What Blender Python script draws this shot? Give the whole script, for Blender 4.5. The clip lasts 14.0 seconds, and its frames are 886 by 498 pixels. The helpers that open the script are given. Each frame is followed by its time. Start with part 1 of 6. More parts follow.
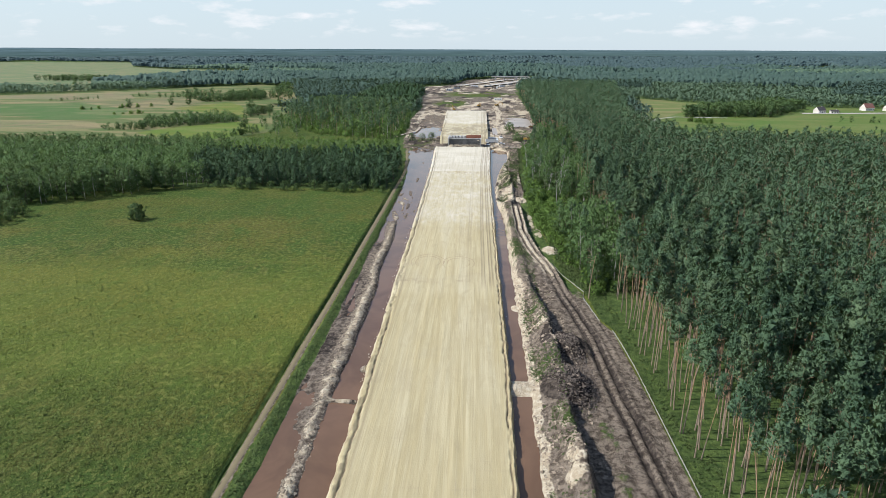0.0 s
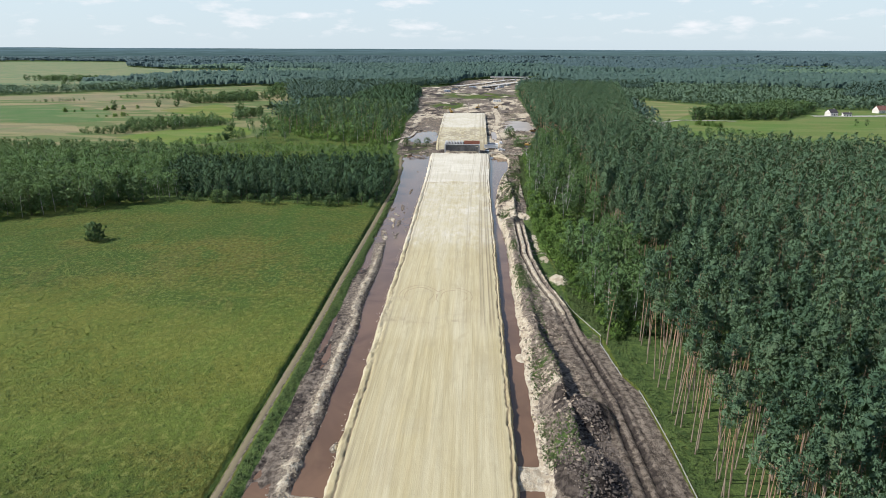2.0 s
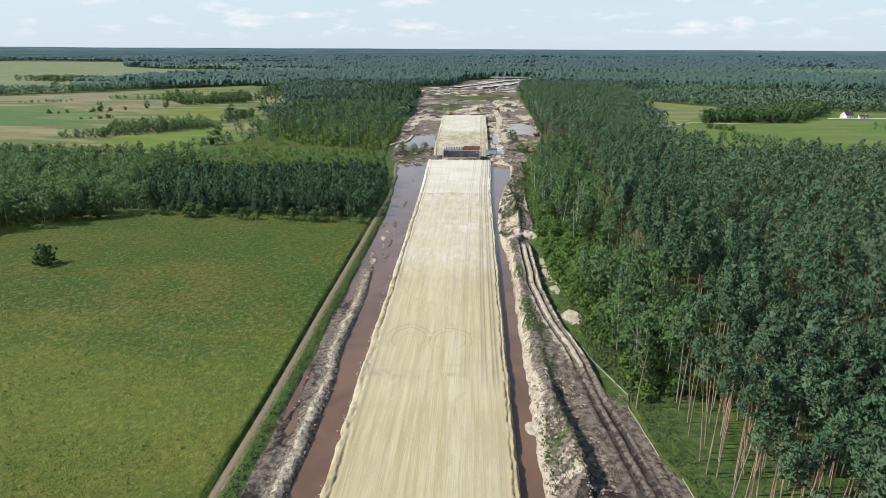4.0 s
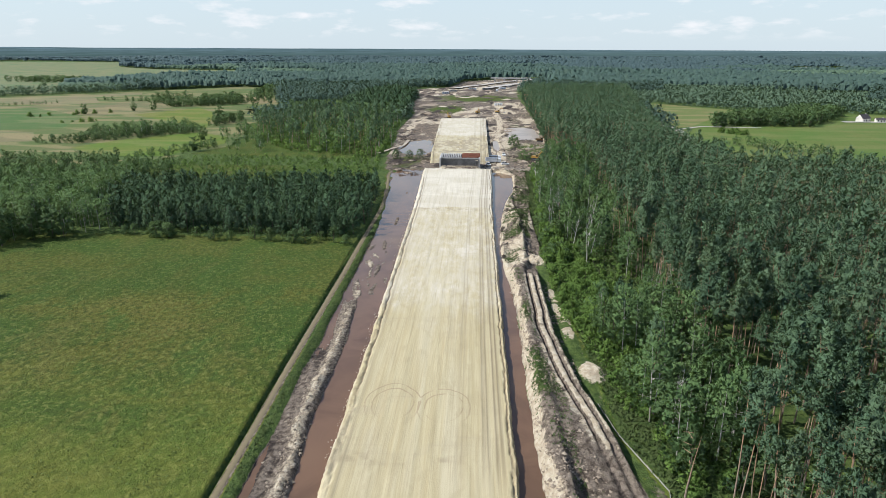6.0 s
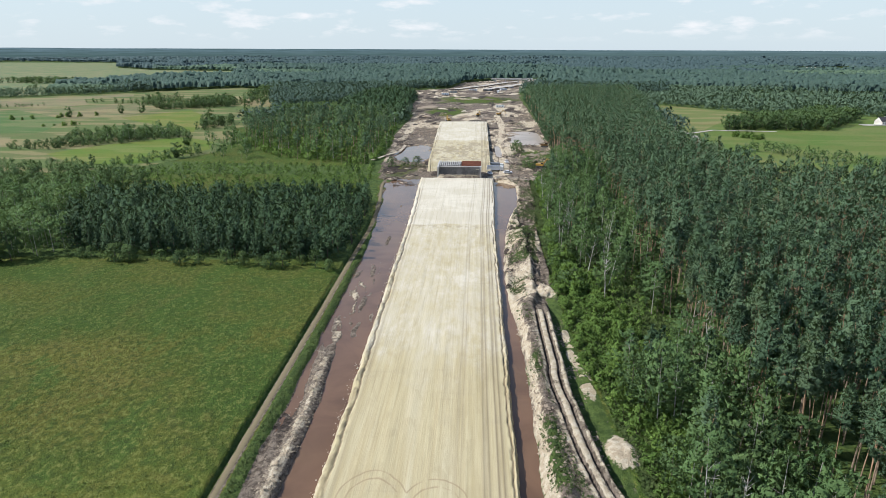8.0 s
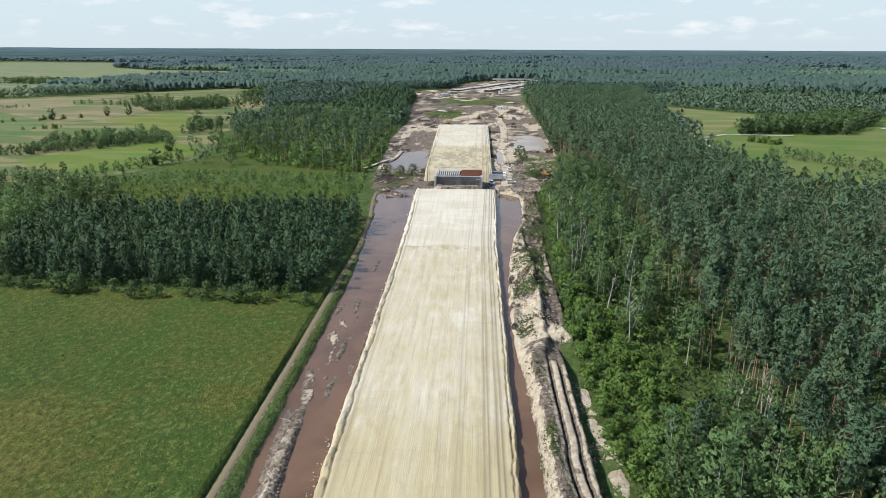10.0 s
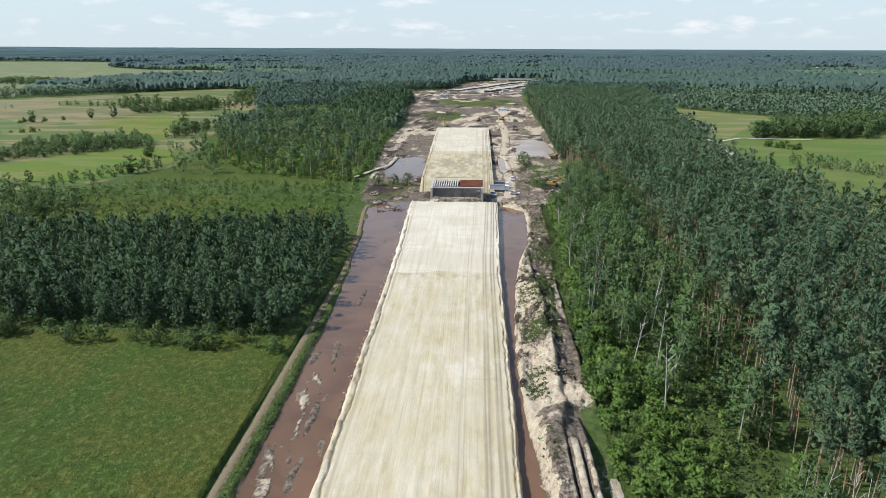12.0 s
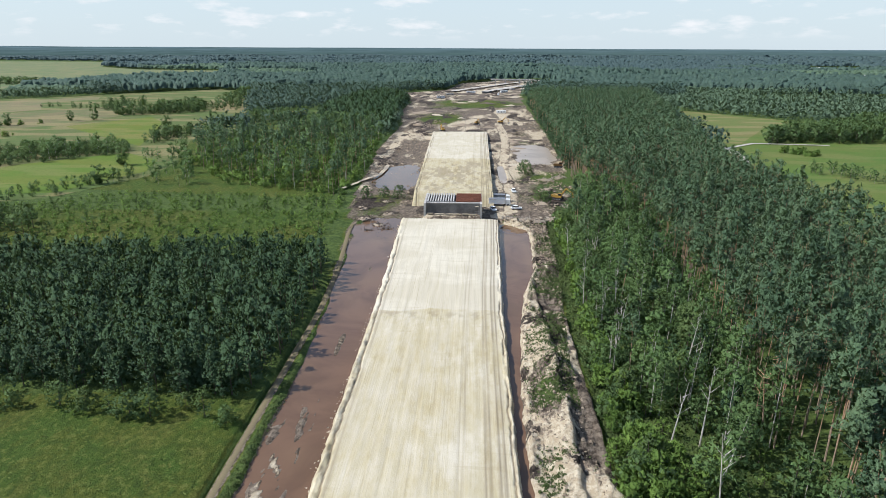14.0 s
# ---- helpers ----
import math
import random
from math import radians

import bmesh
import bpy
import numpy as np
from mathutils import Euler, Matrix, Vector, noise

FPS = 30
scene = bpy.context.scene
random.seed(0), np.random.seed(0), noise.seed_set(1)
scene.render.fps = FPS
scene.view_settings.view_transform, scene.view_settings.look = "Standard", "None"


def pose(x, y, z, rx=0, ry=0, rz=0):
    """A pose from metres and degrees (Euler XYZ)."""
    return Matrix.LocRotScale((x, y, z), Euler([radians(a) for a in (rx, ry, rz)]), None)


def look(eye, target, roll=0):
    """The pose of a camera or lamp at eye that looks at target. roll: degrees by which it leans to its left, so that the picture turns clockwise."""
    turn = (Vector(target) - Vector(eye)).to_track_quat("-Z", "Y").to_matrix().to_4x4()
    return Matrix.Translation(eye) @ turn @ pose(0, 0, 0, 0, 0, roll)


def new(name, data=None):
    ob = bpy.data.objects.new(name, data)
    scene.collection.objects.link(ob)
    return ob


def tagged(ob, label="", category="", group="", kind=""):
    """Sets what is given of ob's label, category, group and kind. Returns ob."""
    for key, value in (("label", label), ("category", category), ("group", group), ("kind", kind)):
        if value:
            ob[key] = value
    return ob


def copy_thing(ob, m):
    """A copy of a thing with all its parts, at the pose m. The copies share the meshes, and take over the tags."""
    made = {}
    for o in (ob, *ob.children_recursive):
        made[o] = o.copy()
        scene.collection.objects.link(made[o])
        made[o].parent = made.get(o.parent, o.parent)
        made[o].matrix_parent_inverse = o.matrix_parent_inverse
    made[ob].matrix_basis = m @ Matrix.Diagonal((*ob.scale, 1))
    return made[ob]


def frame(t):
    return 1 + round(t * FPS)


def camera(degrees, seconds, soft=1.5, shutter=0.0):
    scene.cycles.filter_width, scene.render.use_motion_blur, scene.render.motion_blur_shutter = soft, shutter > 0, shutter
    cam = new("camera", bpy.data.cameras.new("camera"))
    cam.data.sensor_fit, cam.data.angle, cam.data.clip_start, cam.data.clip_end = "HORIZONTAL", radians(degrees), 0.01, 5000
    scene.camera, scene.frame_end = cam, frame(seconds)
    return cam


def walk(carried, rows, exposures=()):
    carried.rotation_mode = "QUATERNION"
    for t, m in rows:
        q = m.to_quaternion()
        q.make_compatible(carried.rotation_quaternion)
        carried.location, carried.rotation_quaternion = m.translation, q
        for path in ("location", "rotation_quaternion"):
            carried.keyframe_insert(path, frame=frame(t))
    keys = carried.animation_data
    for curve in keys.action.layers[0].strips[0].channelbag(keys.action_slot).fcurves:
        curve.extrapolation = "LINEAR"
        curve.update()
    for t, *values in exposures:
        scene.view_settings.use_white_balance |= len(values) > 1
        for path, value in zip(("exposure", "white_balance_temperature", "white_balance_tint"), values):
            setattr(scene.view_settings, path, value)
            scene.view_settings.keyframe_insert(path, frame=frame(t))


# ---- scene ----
cam = camera(71.0, 14.0, soft=0.78)
METRES, EYE, TILT, LEAN, TURN = 178.0, 60.0, -17.8, 0.0, 2.9
ROWS = [
    (0.0, 0.0, 0.0, 0.0, 0.0, 0.0, 0.0),
    (0.5, 0.0016, 0.0339, 0.0115, -0.06, -0.0, 0.0),
    (1.0, 0.0036, 0.0676, 0.0229, -0.09, -0.02, 0.03),
    (1.5, 0.0057, 0.1011, 0.0342, -0.13, -0.03, 0.03),
    (2.0, 0.0078, 0.1345, 0.0449, -0.13, -0.02, 0.02),
    (2.5, 0.0097, 0.1682, 0.0552, -0.14, -0.02, 0.02),
    (3.0, 0.0114, 0.2024, 0.0654, -0.1, -0.03, -0.01),
    (5.5, 0.0213, 0.3754, 0.1197, -0.14, -0.04, -0.03),
    (6.0, 0.0231, 0.4096, 0.1309, -0.15, -0.02, -0.01),
    (6.5, 0.0248, 0.4434, 0.1418, -0.19, -0.02, 0.02),
    (7.0, 0.0267, 0.4772, 0.1521, -0.17, -0.01, 0.01),
    (7.5, 0.0285, 0.5107, 0.1625, -0.15, -0.01, 0.01),
    (8.0, 0.0307, 0.5446, 0.1727, -0.08, 0.01, 0.02),
    (10.5, 0.0399, 0.7141, 0.226, -0.03, -0.01, -0.02),
    (11.0, 0.0414, 0.7475, 0.2365, -0.03, -0.03, -0.02),
    (11.5, 0.0429, 0.7818, 0.247, -0.04, -0.04, -0.03),
    (12.0, 0.0444, 0.8163, 0.2583, -0.05, -0.06, -0.0),
    (12.5, 0.0465, 0.8513, 0.2701, -0.1, -0.07, 0.01),
    (13.0, 0.0478, 0.8854, 0.2819, -0.2, -0.08, 0.0),
    (13.5, 0.0494, 0.918, 0.2926, -0.24, -0.07, 0.04),
    (14.0, 0.0511, 0.9513, 0.3036, -0.26, -0.1, 0.03),
]
EV, KELVIN = 0.38, 6250.0
walk(cam, [(t, pose(0, 0, EYE, TILT, LEAN, TURN) @ pose(METRES * x, METRES * y, METRES * z, 90 + pitch, roll, yaw)) for t, x, y, z, yaw, pitch, roll in ROWS],
     exposures=[(0.0, EV, KELVIN, 10.0), (14.0, EV, KELVIN, 10.0)])

# ---- light ----
SUN_EL, SUN_AZ = 46.0, -95.0          # degrees above the horizon; turn from +y towards +x
world = bpy.data.worlds.new("sky")
scene.world = world
world.use_nodes = True
wn, wl = world.node_tree.nodes, world.node_tree.links
wn.clear()
w_out = wn.new("ShaderNodeOutputWorld")
w_bg = wn.new("ShaderNodeBackground")
w_bg.inputs["Strength"].default_value = 0.14
w_sky = wn.new("ShaderNodeTexSky")
w_sky.sky_type = "NISHITA"
w_sky.sun_disc = False
w_sky.sun_elevation = radians(SUN_EL)
w_sky.sun_rotation = radians(SUN_AZ)
w_sky.air_density, w_sky.dust_density, w_sky.ozone_density = 1.0, 0.4, 1.2
# clouds: flat heaps spread over the whole sky
w_co = wn.new("ShaderNodeTexCoord")
w_map = wn.new("ShaderNodeMapping")
w_map.inputs["Scale"].default_value = (17.0, 17.0, 58.0)
w_map.inputs["Location"].default_value = (3.1, 0.4, 1.7)
w_noise = wn.new("ShaderNodeTexNoise")
w_noise.inputs["Scale"].default_value = 1.0
w_noise.inputs["Detail"].default_value = 7.0
w_noise.inputs["Roughness"].default_value = 0.55
w_ramp = wn.new("ShaderNodeValToRGB")
w_ramp.color_ramp.elements[0].position, w_ramp.color_ramp.elements[1].position = 0.53, 0.72
w_mix = wn.new("ShaderNodeMixRGB")
w_mix.inputs["Color2"].default_value = (5.1, 5.15, 5.2, 1)
wl.new(w_co.outputs["Generated"], w_map.inputs["Vector"])
wl.new(w_map.outputs["Vector"], w_noise.inputs["Vector"])
wl.new(w_noise.outputs["Fac"], w_ramp.inputs["Fac"])
w_low = wn.new("ShaderNodeMapRange")
w_low.inputs["From Min"].default_value, w_low.inputs["From Max"].default_value = 0.008, 0.028
w_low.interpolation_type = "SMOOTHSTEP"
w_part = wn.new("ShaderNodeMath")
w_part.operation = "MULTIPLY"
wl.new(w_ramp.outputs["Color"], w_part.inputs[0])
wl.new(w_low.outputs["Result"], w_part.inputs[1])
wl.new(w_part.outputs["Value"], w_mix.inputs["Fac"])
# summer haze, thickest at the horizon all round
w_sep = wn.new("ShaderNodeSeparateXYZ")
w_up = wn.new("ShaderNodeMapRange")
w_up.inputs["From Min"].default_value, w_up.inputs["From Max"].default_value = 0.0, 0.45
w_up.inputs["To Min"].default_value, w_up.inputs["To Max"].default_value = 0.92, 0.0
w_up.interpolation_type = "SMOOTHSTEP"
w_haze = wn.new("ShaderNodeMixRGB")
w_haze.inputs["Color2"].default_value = (3.55, 4.12, 4.46, 1)
wl.new(w_co.outputs["Generated"], w_sep.inputs["Vector"])
wl.new(w_sep.outputs["Z"], w_up.inputs["Value"])
wl.new(w_sep.outputs["Z"], w_low.inputs["Value"])
wl.new(w_up.outputs["Result"], w_haze.inputs["Fac"])
wl.new(w_sky.outputs["Color"], w_haze.inputs["Color1"])
wl.new(w_haze.outputs["Color"], w_mix.inputs["Color1"])
wl.new(w_mix.outputs["Color"], w_bg.inputs["Color"])
wl.new(w_bg.outputs["Background"], w_out.inputs["Surface"])

sun_data = bpy.data.lights.new("sun", "SUN")
sun_data.energy, sun_data.angle, sun_data.color = 4.3, radians(0.6), (1.0, 0.96, 0.9)
sun = new("sun", sun_data)
SUN_DIR = Vector((math.sin(radians(SUN_AZ)) * math.cos(radians(SUN_EL)), math.cos(radians(SUN_AZ)) * math.cos(radians(SUN_EL)), math.sin(radians(SUN_EL))))
sun.matrix_world = look(SUN_DIR * 300, (0, 0, 0))


# ---- materials ----
class Mat:
    """A small builder of node materials."""

    def __init__(self, name, rough=0.9, spec=0.2, metal=0.0):
        self.m = bpy.data.materials.new(name)
        self.m.use_nodes = True
        self.nt = self.m.node_tree
        self.b = self.nt.nodes["Principled BSDF"]
        self.b.inputs["Roughness"].default_value = rough
        self.b.inputs["Specular IOR Level"].default_value = spec
        self.b.inputs["Metallic"].default_value = metal

    def node(self, kind, **ins):
        n = self.nt.nodes.new(kind)
        for k, v in ins.items():
            self.put(n.inputs[k.replace("_", " ")], v)
        return n

    def put(self, socket, v):
        if isinstance(v, bpy.types.NodeSocket):
            self.nt.links.new(v, socket)
        elif isinstance(v, (tuple, list)) and len(v) == 3 and socket.type == "RGBA":
            socket.default_value = (*v, 1)
        else:
            socket.default_value = v

    def co(self, scale=(1, 1, 1), world_space=True, turn=0.0):
        src = self.node("ShaderNodeNewGeometry").outputs["Position"] if world_space else self.node("ShaderNodeTexCoord").outputs["Object"]
        mp = self.node("ShaderNodeMapping", Vector=src, Scale=scale)
        mp.inputs["Rotation"].default_value = (0, 0, turn)
        return mp.outputs["Vector"]

    def noise(self, co, scale, detail=4.0, rough=0.55, warp=0.0):
        n = self.node("ShaderNodeTexNoise", Vector=co, Scale=scale, Detail=detail, Roughness=rough, Distortion=warp)
        return n.outputs["Fac"]

    def ramp(self, fac, lo, hi):
        n = self.node("ShaderNodeMapRange", Value=fac)
        n.inputs["From Min"].default_value, n.inputs["From Max"].default_value = lo, hi
        n.interpolation_type = "SMOOTHSTEP"
        return n.outputs["Result"]

    def math(self, op, a, b=0.0):
        n = self.nt.nodes.new("ShaderNodeMath")
        n.operation = op
        self.put(n.inputs[0], a), self.put(n.inputs[1], b)
        return n.outputs[0]

    def mix(self, fac, a, b, mode="MIX"):
        n = self.nt.nodes.new("ShaderNodeMixRGB")
        n.blend_type = mode
        self.put(n.inputs["Fac"], fac), self.put(n.inputs["Color1"], a), self.put(n.inputs["Color2"], b)
        return n.outputs["Color"]

    def attr(self, name):
        n = self.nt.nodes.new("ShaderNodeAttribute")
        n.attribute_name = name
        return n

    def done(self, colour, bump=None, strength=0.5, dist=0.1):
        self.put(self.b.inputs["Base Color"], colour)
        if bump is not None:
            n = self.node("ShaderNodeBump", Height=bump, Strength=strength, Distance=dist)
            self.put(self.b.inputs["Normal"], n.outputs["Normal"])
        return self.m


def plain(name, colour, rough=0.7, spec=0.3, metal=0.0, vary=0.25, scale=2.0):
    """Paint, metal, concrete: one colour with two scales of wear."""
    k = Mat(name, rough, spec, metal)
    co = k.co((1, 1, 1))
    n1, n2 = k.noise(co, scale, 5), k.noise(co, scale * 9, 3)
    dark = tuple(c * (1 - vary) for c in colour)
    c = k.mix(k.ramp(n1, 0.35, 0.68), dark, colour)
    c = k.mix(k.math("MULTIPLY", k.ramp(n2, 0.5, 0.75), 0.35), c, tuple(c0 * (1 - 1.3 * vary) for c0 in colour))
    return k.done(c, n2, 0.25, 0.02)


def meadow_colour(k, co):
    big, mid, fine = k.noise(k.co((0.7, 1.3, 1)), 0.026, 4, 0.6), k.math("ADD", k.math("MULTIPLY", k.noise(k.co((1, 0.6, 1)), 0.07, 4, 0.6, 1.2), 0.6), k.math("MULTIPLY", k.noise(k.co((1, 0.55, 1)), 0.4, 5, 0.7, 0.5), 0.4)), k.noise(k.co((1, 0.75, 1)), 0.85, 6, 0.75)
    c = k.mix(k.ramp(big, 0.38, 0.6), (0.102, 0.102, 0.02), (0.056, 0.092, 0.017))
    c = k.mix(k.math("MULTIPLY", k.ramp(mid, 0.5, 0.58), 0.45), c, (0.135, 0.118, 0.034))
    c = k.mix(k.math("MULTIPLY", k.ramp(mid, 0.485, 0.41), 0.75), c, (0.055, 0.102, 0.02))
    c = k.mix(k.math("MULTIPLY", k.ramp(fine, 0.5, 0.58), 0.7), c, (0.038, 0.056, 0.015))
    c = k.mix(k.math("MULTIPLY", k.ramp(fine, 0.47, 0.4), 0.75), c, (0.17, 0.178, 0.05))
    # a wide lush sweep of yellow-green grass in the meadow, browner and shorter towards the near end
    pos = k.node("ShaderNodeSeparateXYZ", Vector=k.node("ShaderNodeNewGeometry").outputs["Position"])
    reach = k.math("ADD", pos.outputs["Y"], k.math("MULTIPLY", k.math("SUBTRACT", big, 0.5), 90.0))
    lush = k.math("MULTIPLY", k.ramp(reach, 85.0, 125.0), k.ramp(reach, 190.0, 150.0))
    c = k.mix(k.math("MULTIPLY", lush, 0.36), c, (0.175, 0.2, 0.036))
    c = k.mix(k.math("MULTIPLY", k.ramp(reach, 100.0, 66.0), 0.3), c, (0.06, 0.062, 0.02))
    c = k.mix(k.math("MULTIPLY", k.ramp(reach, 175.0, 245.0), 0.36), c, (0.044, 0.078, 0.014))
    return c, fine, mid


def ground_material():
    k = Mat("ground_cover", 0.95, 0.1)
    co = k.co()
    grass, fine, mid = meadow_colour(k, co)
    zone = k.nt.nodes.new("ShaderNodeSeparateColor")
    k.put(zone.inputs["Color"], k.attr("zone").outputs["Color"])
    mud_f, sand_f, weed_f = zone.outputs["Red"], zone.outputs["Green"], zone.outputs["Blue"]
    clod, grit = k.noise(co, 0.9, 6, 0.65, 0.4), k.noise(co, 4.0, 4, 0.7)
    mud = k.mix(k.ramp(clod, 0.36, 0.64), (0.068, 0.052, 0.039), (0.222, 0.18, 0.138))
    mud = k.mix(k.math("MULTIPLY", k.ramp(grit, 0.52, 0.7), 0.5), mud, (0.32, 0.272, 0.212))
    sand = k.mix(k.ramp(clod, 0.38, 0.66), (0.40, 0.325, 0.225), (0.56, 0.49, 0.365))
    sand = k.mix(k.math("MULTIPLY", k.ramp(grit, 0.55, 0.7), 0.55), sand, (0.25, 0.2, 0.14))
    leafy = k.noise(co, 0.5, 5, 0.7)
    weed = k.mix(k.ramp(leafy, 0.35, 0.62), (0.04, 0.068, 0.02), (0.092, 0.132, 0.036))
    weed = k.mix(k.math("MULTIPLY", k.ramp(grit, 0.5, 0.66), 0.6), weed, (0.034, 0.054, 0.017))
    ragged = k.math("MULTIPLY", k.math("SUBTRACT", k.noise(co, 1.1, 5, 0.65), 0.5), 0.9)
    # Peat tone; it also carries painted shade of the ridge slope and crevices.
    peat_shade_f = k.attr("zone").outputs["Alpha"]
    peat = k.mix(k.ramp(clod, 0.4, 0.66), (0.03, 0.024, 0.02), (0.1, 0.08, 0.064))

    def mask(f):
        return k.ramp(k.math("ADD", f, ragged), 0.4, 0.6)
    c = k.mix(mask(weed_f), grass, weed)
    c = k.mix(mask(mud_f), c, mud)
    c = k.mix(mask(sand_f), c, sand)
    c = k.mix(mask(peat_shade_f), c, peat)
    h = k.math("ADD", k.math("MULTIPLY", clod, 1.0), k.math("MULTIPLY", grit, 0.6))
    return k.done(c, k.math("ADD", h, k.math("MULTIPLY", fine, 0.8)), 1.0, 0.4)


def sand_material():
    """Graded sand: roller streaks along the road, paler fresh sand, tyre rings."""
    k = Mat("graded_sand", 0.95, 0.1)
    co = k.co()
    fine = k.noise(k.co((3.3, 0.06, 1)), 1.0, 5, 0.7, 0.3)
    streak = k.math("ADD", k.math("MULTIPLY", k.noise(k.co((1.1, 0.02, 1)), 1.0, 4, 0.6), 0.45), k.math("MULTIPLY", fine, 0.55))
    cross = k.noise(k.co((0.05, 0.9, 1)), 1.0, 4, 0.6, 0.4)
    lane = k.noise(k.co((0.22, 0.012, 1)), 1.0, 3, 0.5)
    patch = k.noise(co, 0.06, 4, 0.6, 0.8)
    grit = k.noise(co, 2.5, 5, 0.7)
    zone = k.nt.nodes.new("ShaderNodeSeparateColor")
    k.put(zone.inputs["Color"], k.attr("zone").outputs["Color"])
    fresh, brown, line = zone.outputs["Red"], zone.outputs["Green"], zone.outputs["Blue"]
    c = k.mix(k.ramp(streak, 0.36, 0.64), (0.38, 0.314, 0.176), (0.455, 0.394, 0.242))
    c = k.mix(k.math("MULTIPLY", k.ramp(lane, 0.45, 0.66), 0.4), c, (0.505, 0.456, 0.325))
    c = k.mix(k.math("MULTIPLY", k.ramp(patch, 0.5, 0.7), 0.4), c, (0.37, 0.32, 0.21))
    dash = k.math("MULTIPLY", k.ramp(k.noise(k.co((4.0, 0.12, 1)), 1.0, 4, 0.65, 0.3), 0.54, 0.66), k.ramp(patch, 0.36, 0.6))
    c = k.mix(k.math("MULTIPLY", dash, 0.55), c, (0.31, 0.25, 0.145))
    b = k.math("MULTIPLY", brown, k.math("ADD", k.math("MULTIPLY", k.ramp(streak, 0.58, 0.42), 0.7), 0.45))
    c = k.mix(k.math("MULTIPLY", b, 0.6), c, (0.345, 0.285, 0.15))
    blot = k.noise(k.co((0.35, 0.12, 1)), 1.0, 5, 0.65, 0.6)
    c = k.mix(k.math("MULTIPLY", k.ramp(blot, 0.52, 0.64), 0.35), c, (0.34, 0.285, 0.165))
    pale = k.mix(k.ramp(patch, 0.4, 0.65), (0.5, 0.452, 0.345), (0.575, 0.53, 0.425))
    pale = k.mix(k.math("MULTIPLY", k.ramp(streak, 0.5, 0.36), 0.55), pale, (0.43, 0.38, 0.265))
    ragged = k.math("MULTIPLY", k.math("SUBTRACT", k.noise(k.co((1, 0.35, 1)), 0.35, 5, 0.7), 0.5), 0.5)
    c = k.mix(k.ramp(k.math("ADD", fresh, ragged), 0.35, 0.65), c, pale)
    c = k.mix(k.math("MULTIPLY", k.ramp(grit, 0.55, 0.72), 0.25), c, (0.40, 0.33, 0.21))
    c = k.mix(k.math("MULTIPLY", k.math("MULTIPLY", k.ramp(cross, 0.56, 0.68), k.ramp(patch, 0.5, 0.6)), 0.25), c, (0.33, 0.275, 0.17))
    furrow = k.math("MULTIPLY", k.ramp(k.noise(k.co((6.5, 0.035, 1)), 1.0, 3, 0.6, 0.2), 0.56, 0.64), k.ramp(k.noise(k.co((0.3, 0.03, 1)), 1.0, 3, 0.6), 0.4, 0.6))
    c = k.mix(k.math("MULTIPLY", furrow, 0.38), c, (0.3, 0.25, 0.16))
    # Tyre marks and crust stains, plus the edge cracks' darkness put into the colour.
    c = k.mix(k.math("MULTIPLY", line, 0.9), c, (0.13, 0.095, 0.062))
    # tyre rings driven in two loops
    pos = k.node("ShaderNodeNewGeometry").outputs["Position"]
    for cx, cy, r in ((-13.1, 171.0, 4.9), (-13.1, 171.0, 3.7), (-4.1, 170.3, 4.6), (-4.1, 170.3, 3.4)):
        d = k.nt.nodes.new("ShaderNodeVectorMath")
        d.operation = "DISTANCE"
        mp = k.node("ShaderNodeMapping", Vector=pos)
        mp.inputs["Scale"].default_value = (1, 0.76, 0)
        k.put(d.inputs[0], mp.outputs["Vector"])
        d.inputs[1].default_value = (cx, cy * 0.76, 0)
        wob = k.math("ADD", d.outputs["Value"], k.math("MULTIPLY", k.math("SUBTRACT", k.noise(co, 0.25, 2), 0.5), 0.9))
        off = k.math("ABSOLUTE", k.math("SUBTRACT", wob, r))
        upper = k.ramp(k.node("ShaderNodeSeparateXYZ", Vector=pos).outputs["Y"], cy - 5.5, cy - 0.5)
        ring = k.math("MULTIPLY", k.math("MULTIPLY", k.ramp(off, 0.19, 0.05), upper), k.ramp(k.noise(co, 0.4, 3), 0.34, 0.48))
        c = k.mix(k.math("MULTIPLY", ring, 0.75), c, (0.29, 0.225, 0.135))
    h = k.math("ADD", streak, k.math("MULTIPLY", grit, 0.35))
    return k.done(c, h, 0.5, 0.12)


def water_material(name, colour, rough=0.06):
    k = Mat(name, rough, 0.5)
    k.b.inputs["IOR"].default_value = 1.33
    co = k.co()
    n = k.noise(co, 0.06, 4, 0.6, 1.0)
    c = k.mix(k.ramp(n, 0.35, 0.65), colour, tuple(v * 1.35 for v in colour))
    return k.done(c, k.noise(co, 1.8, 3), 0.04, 0.05)


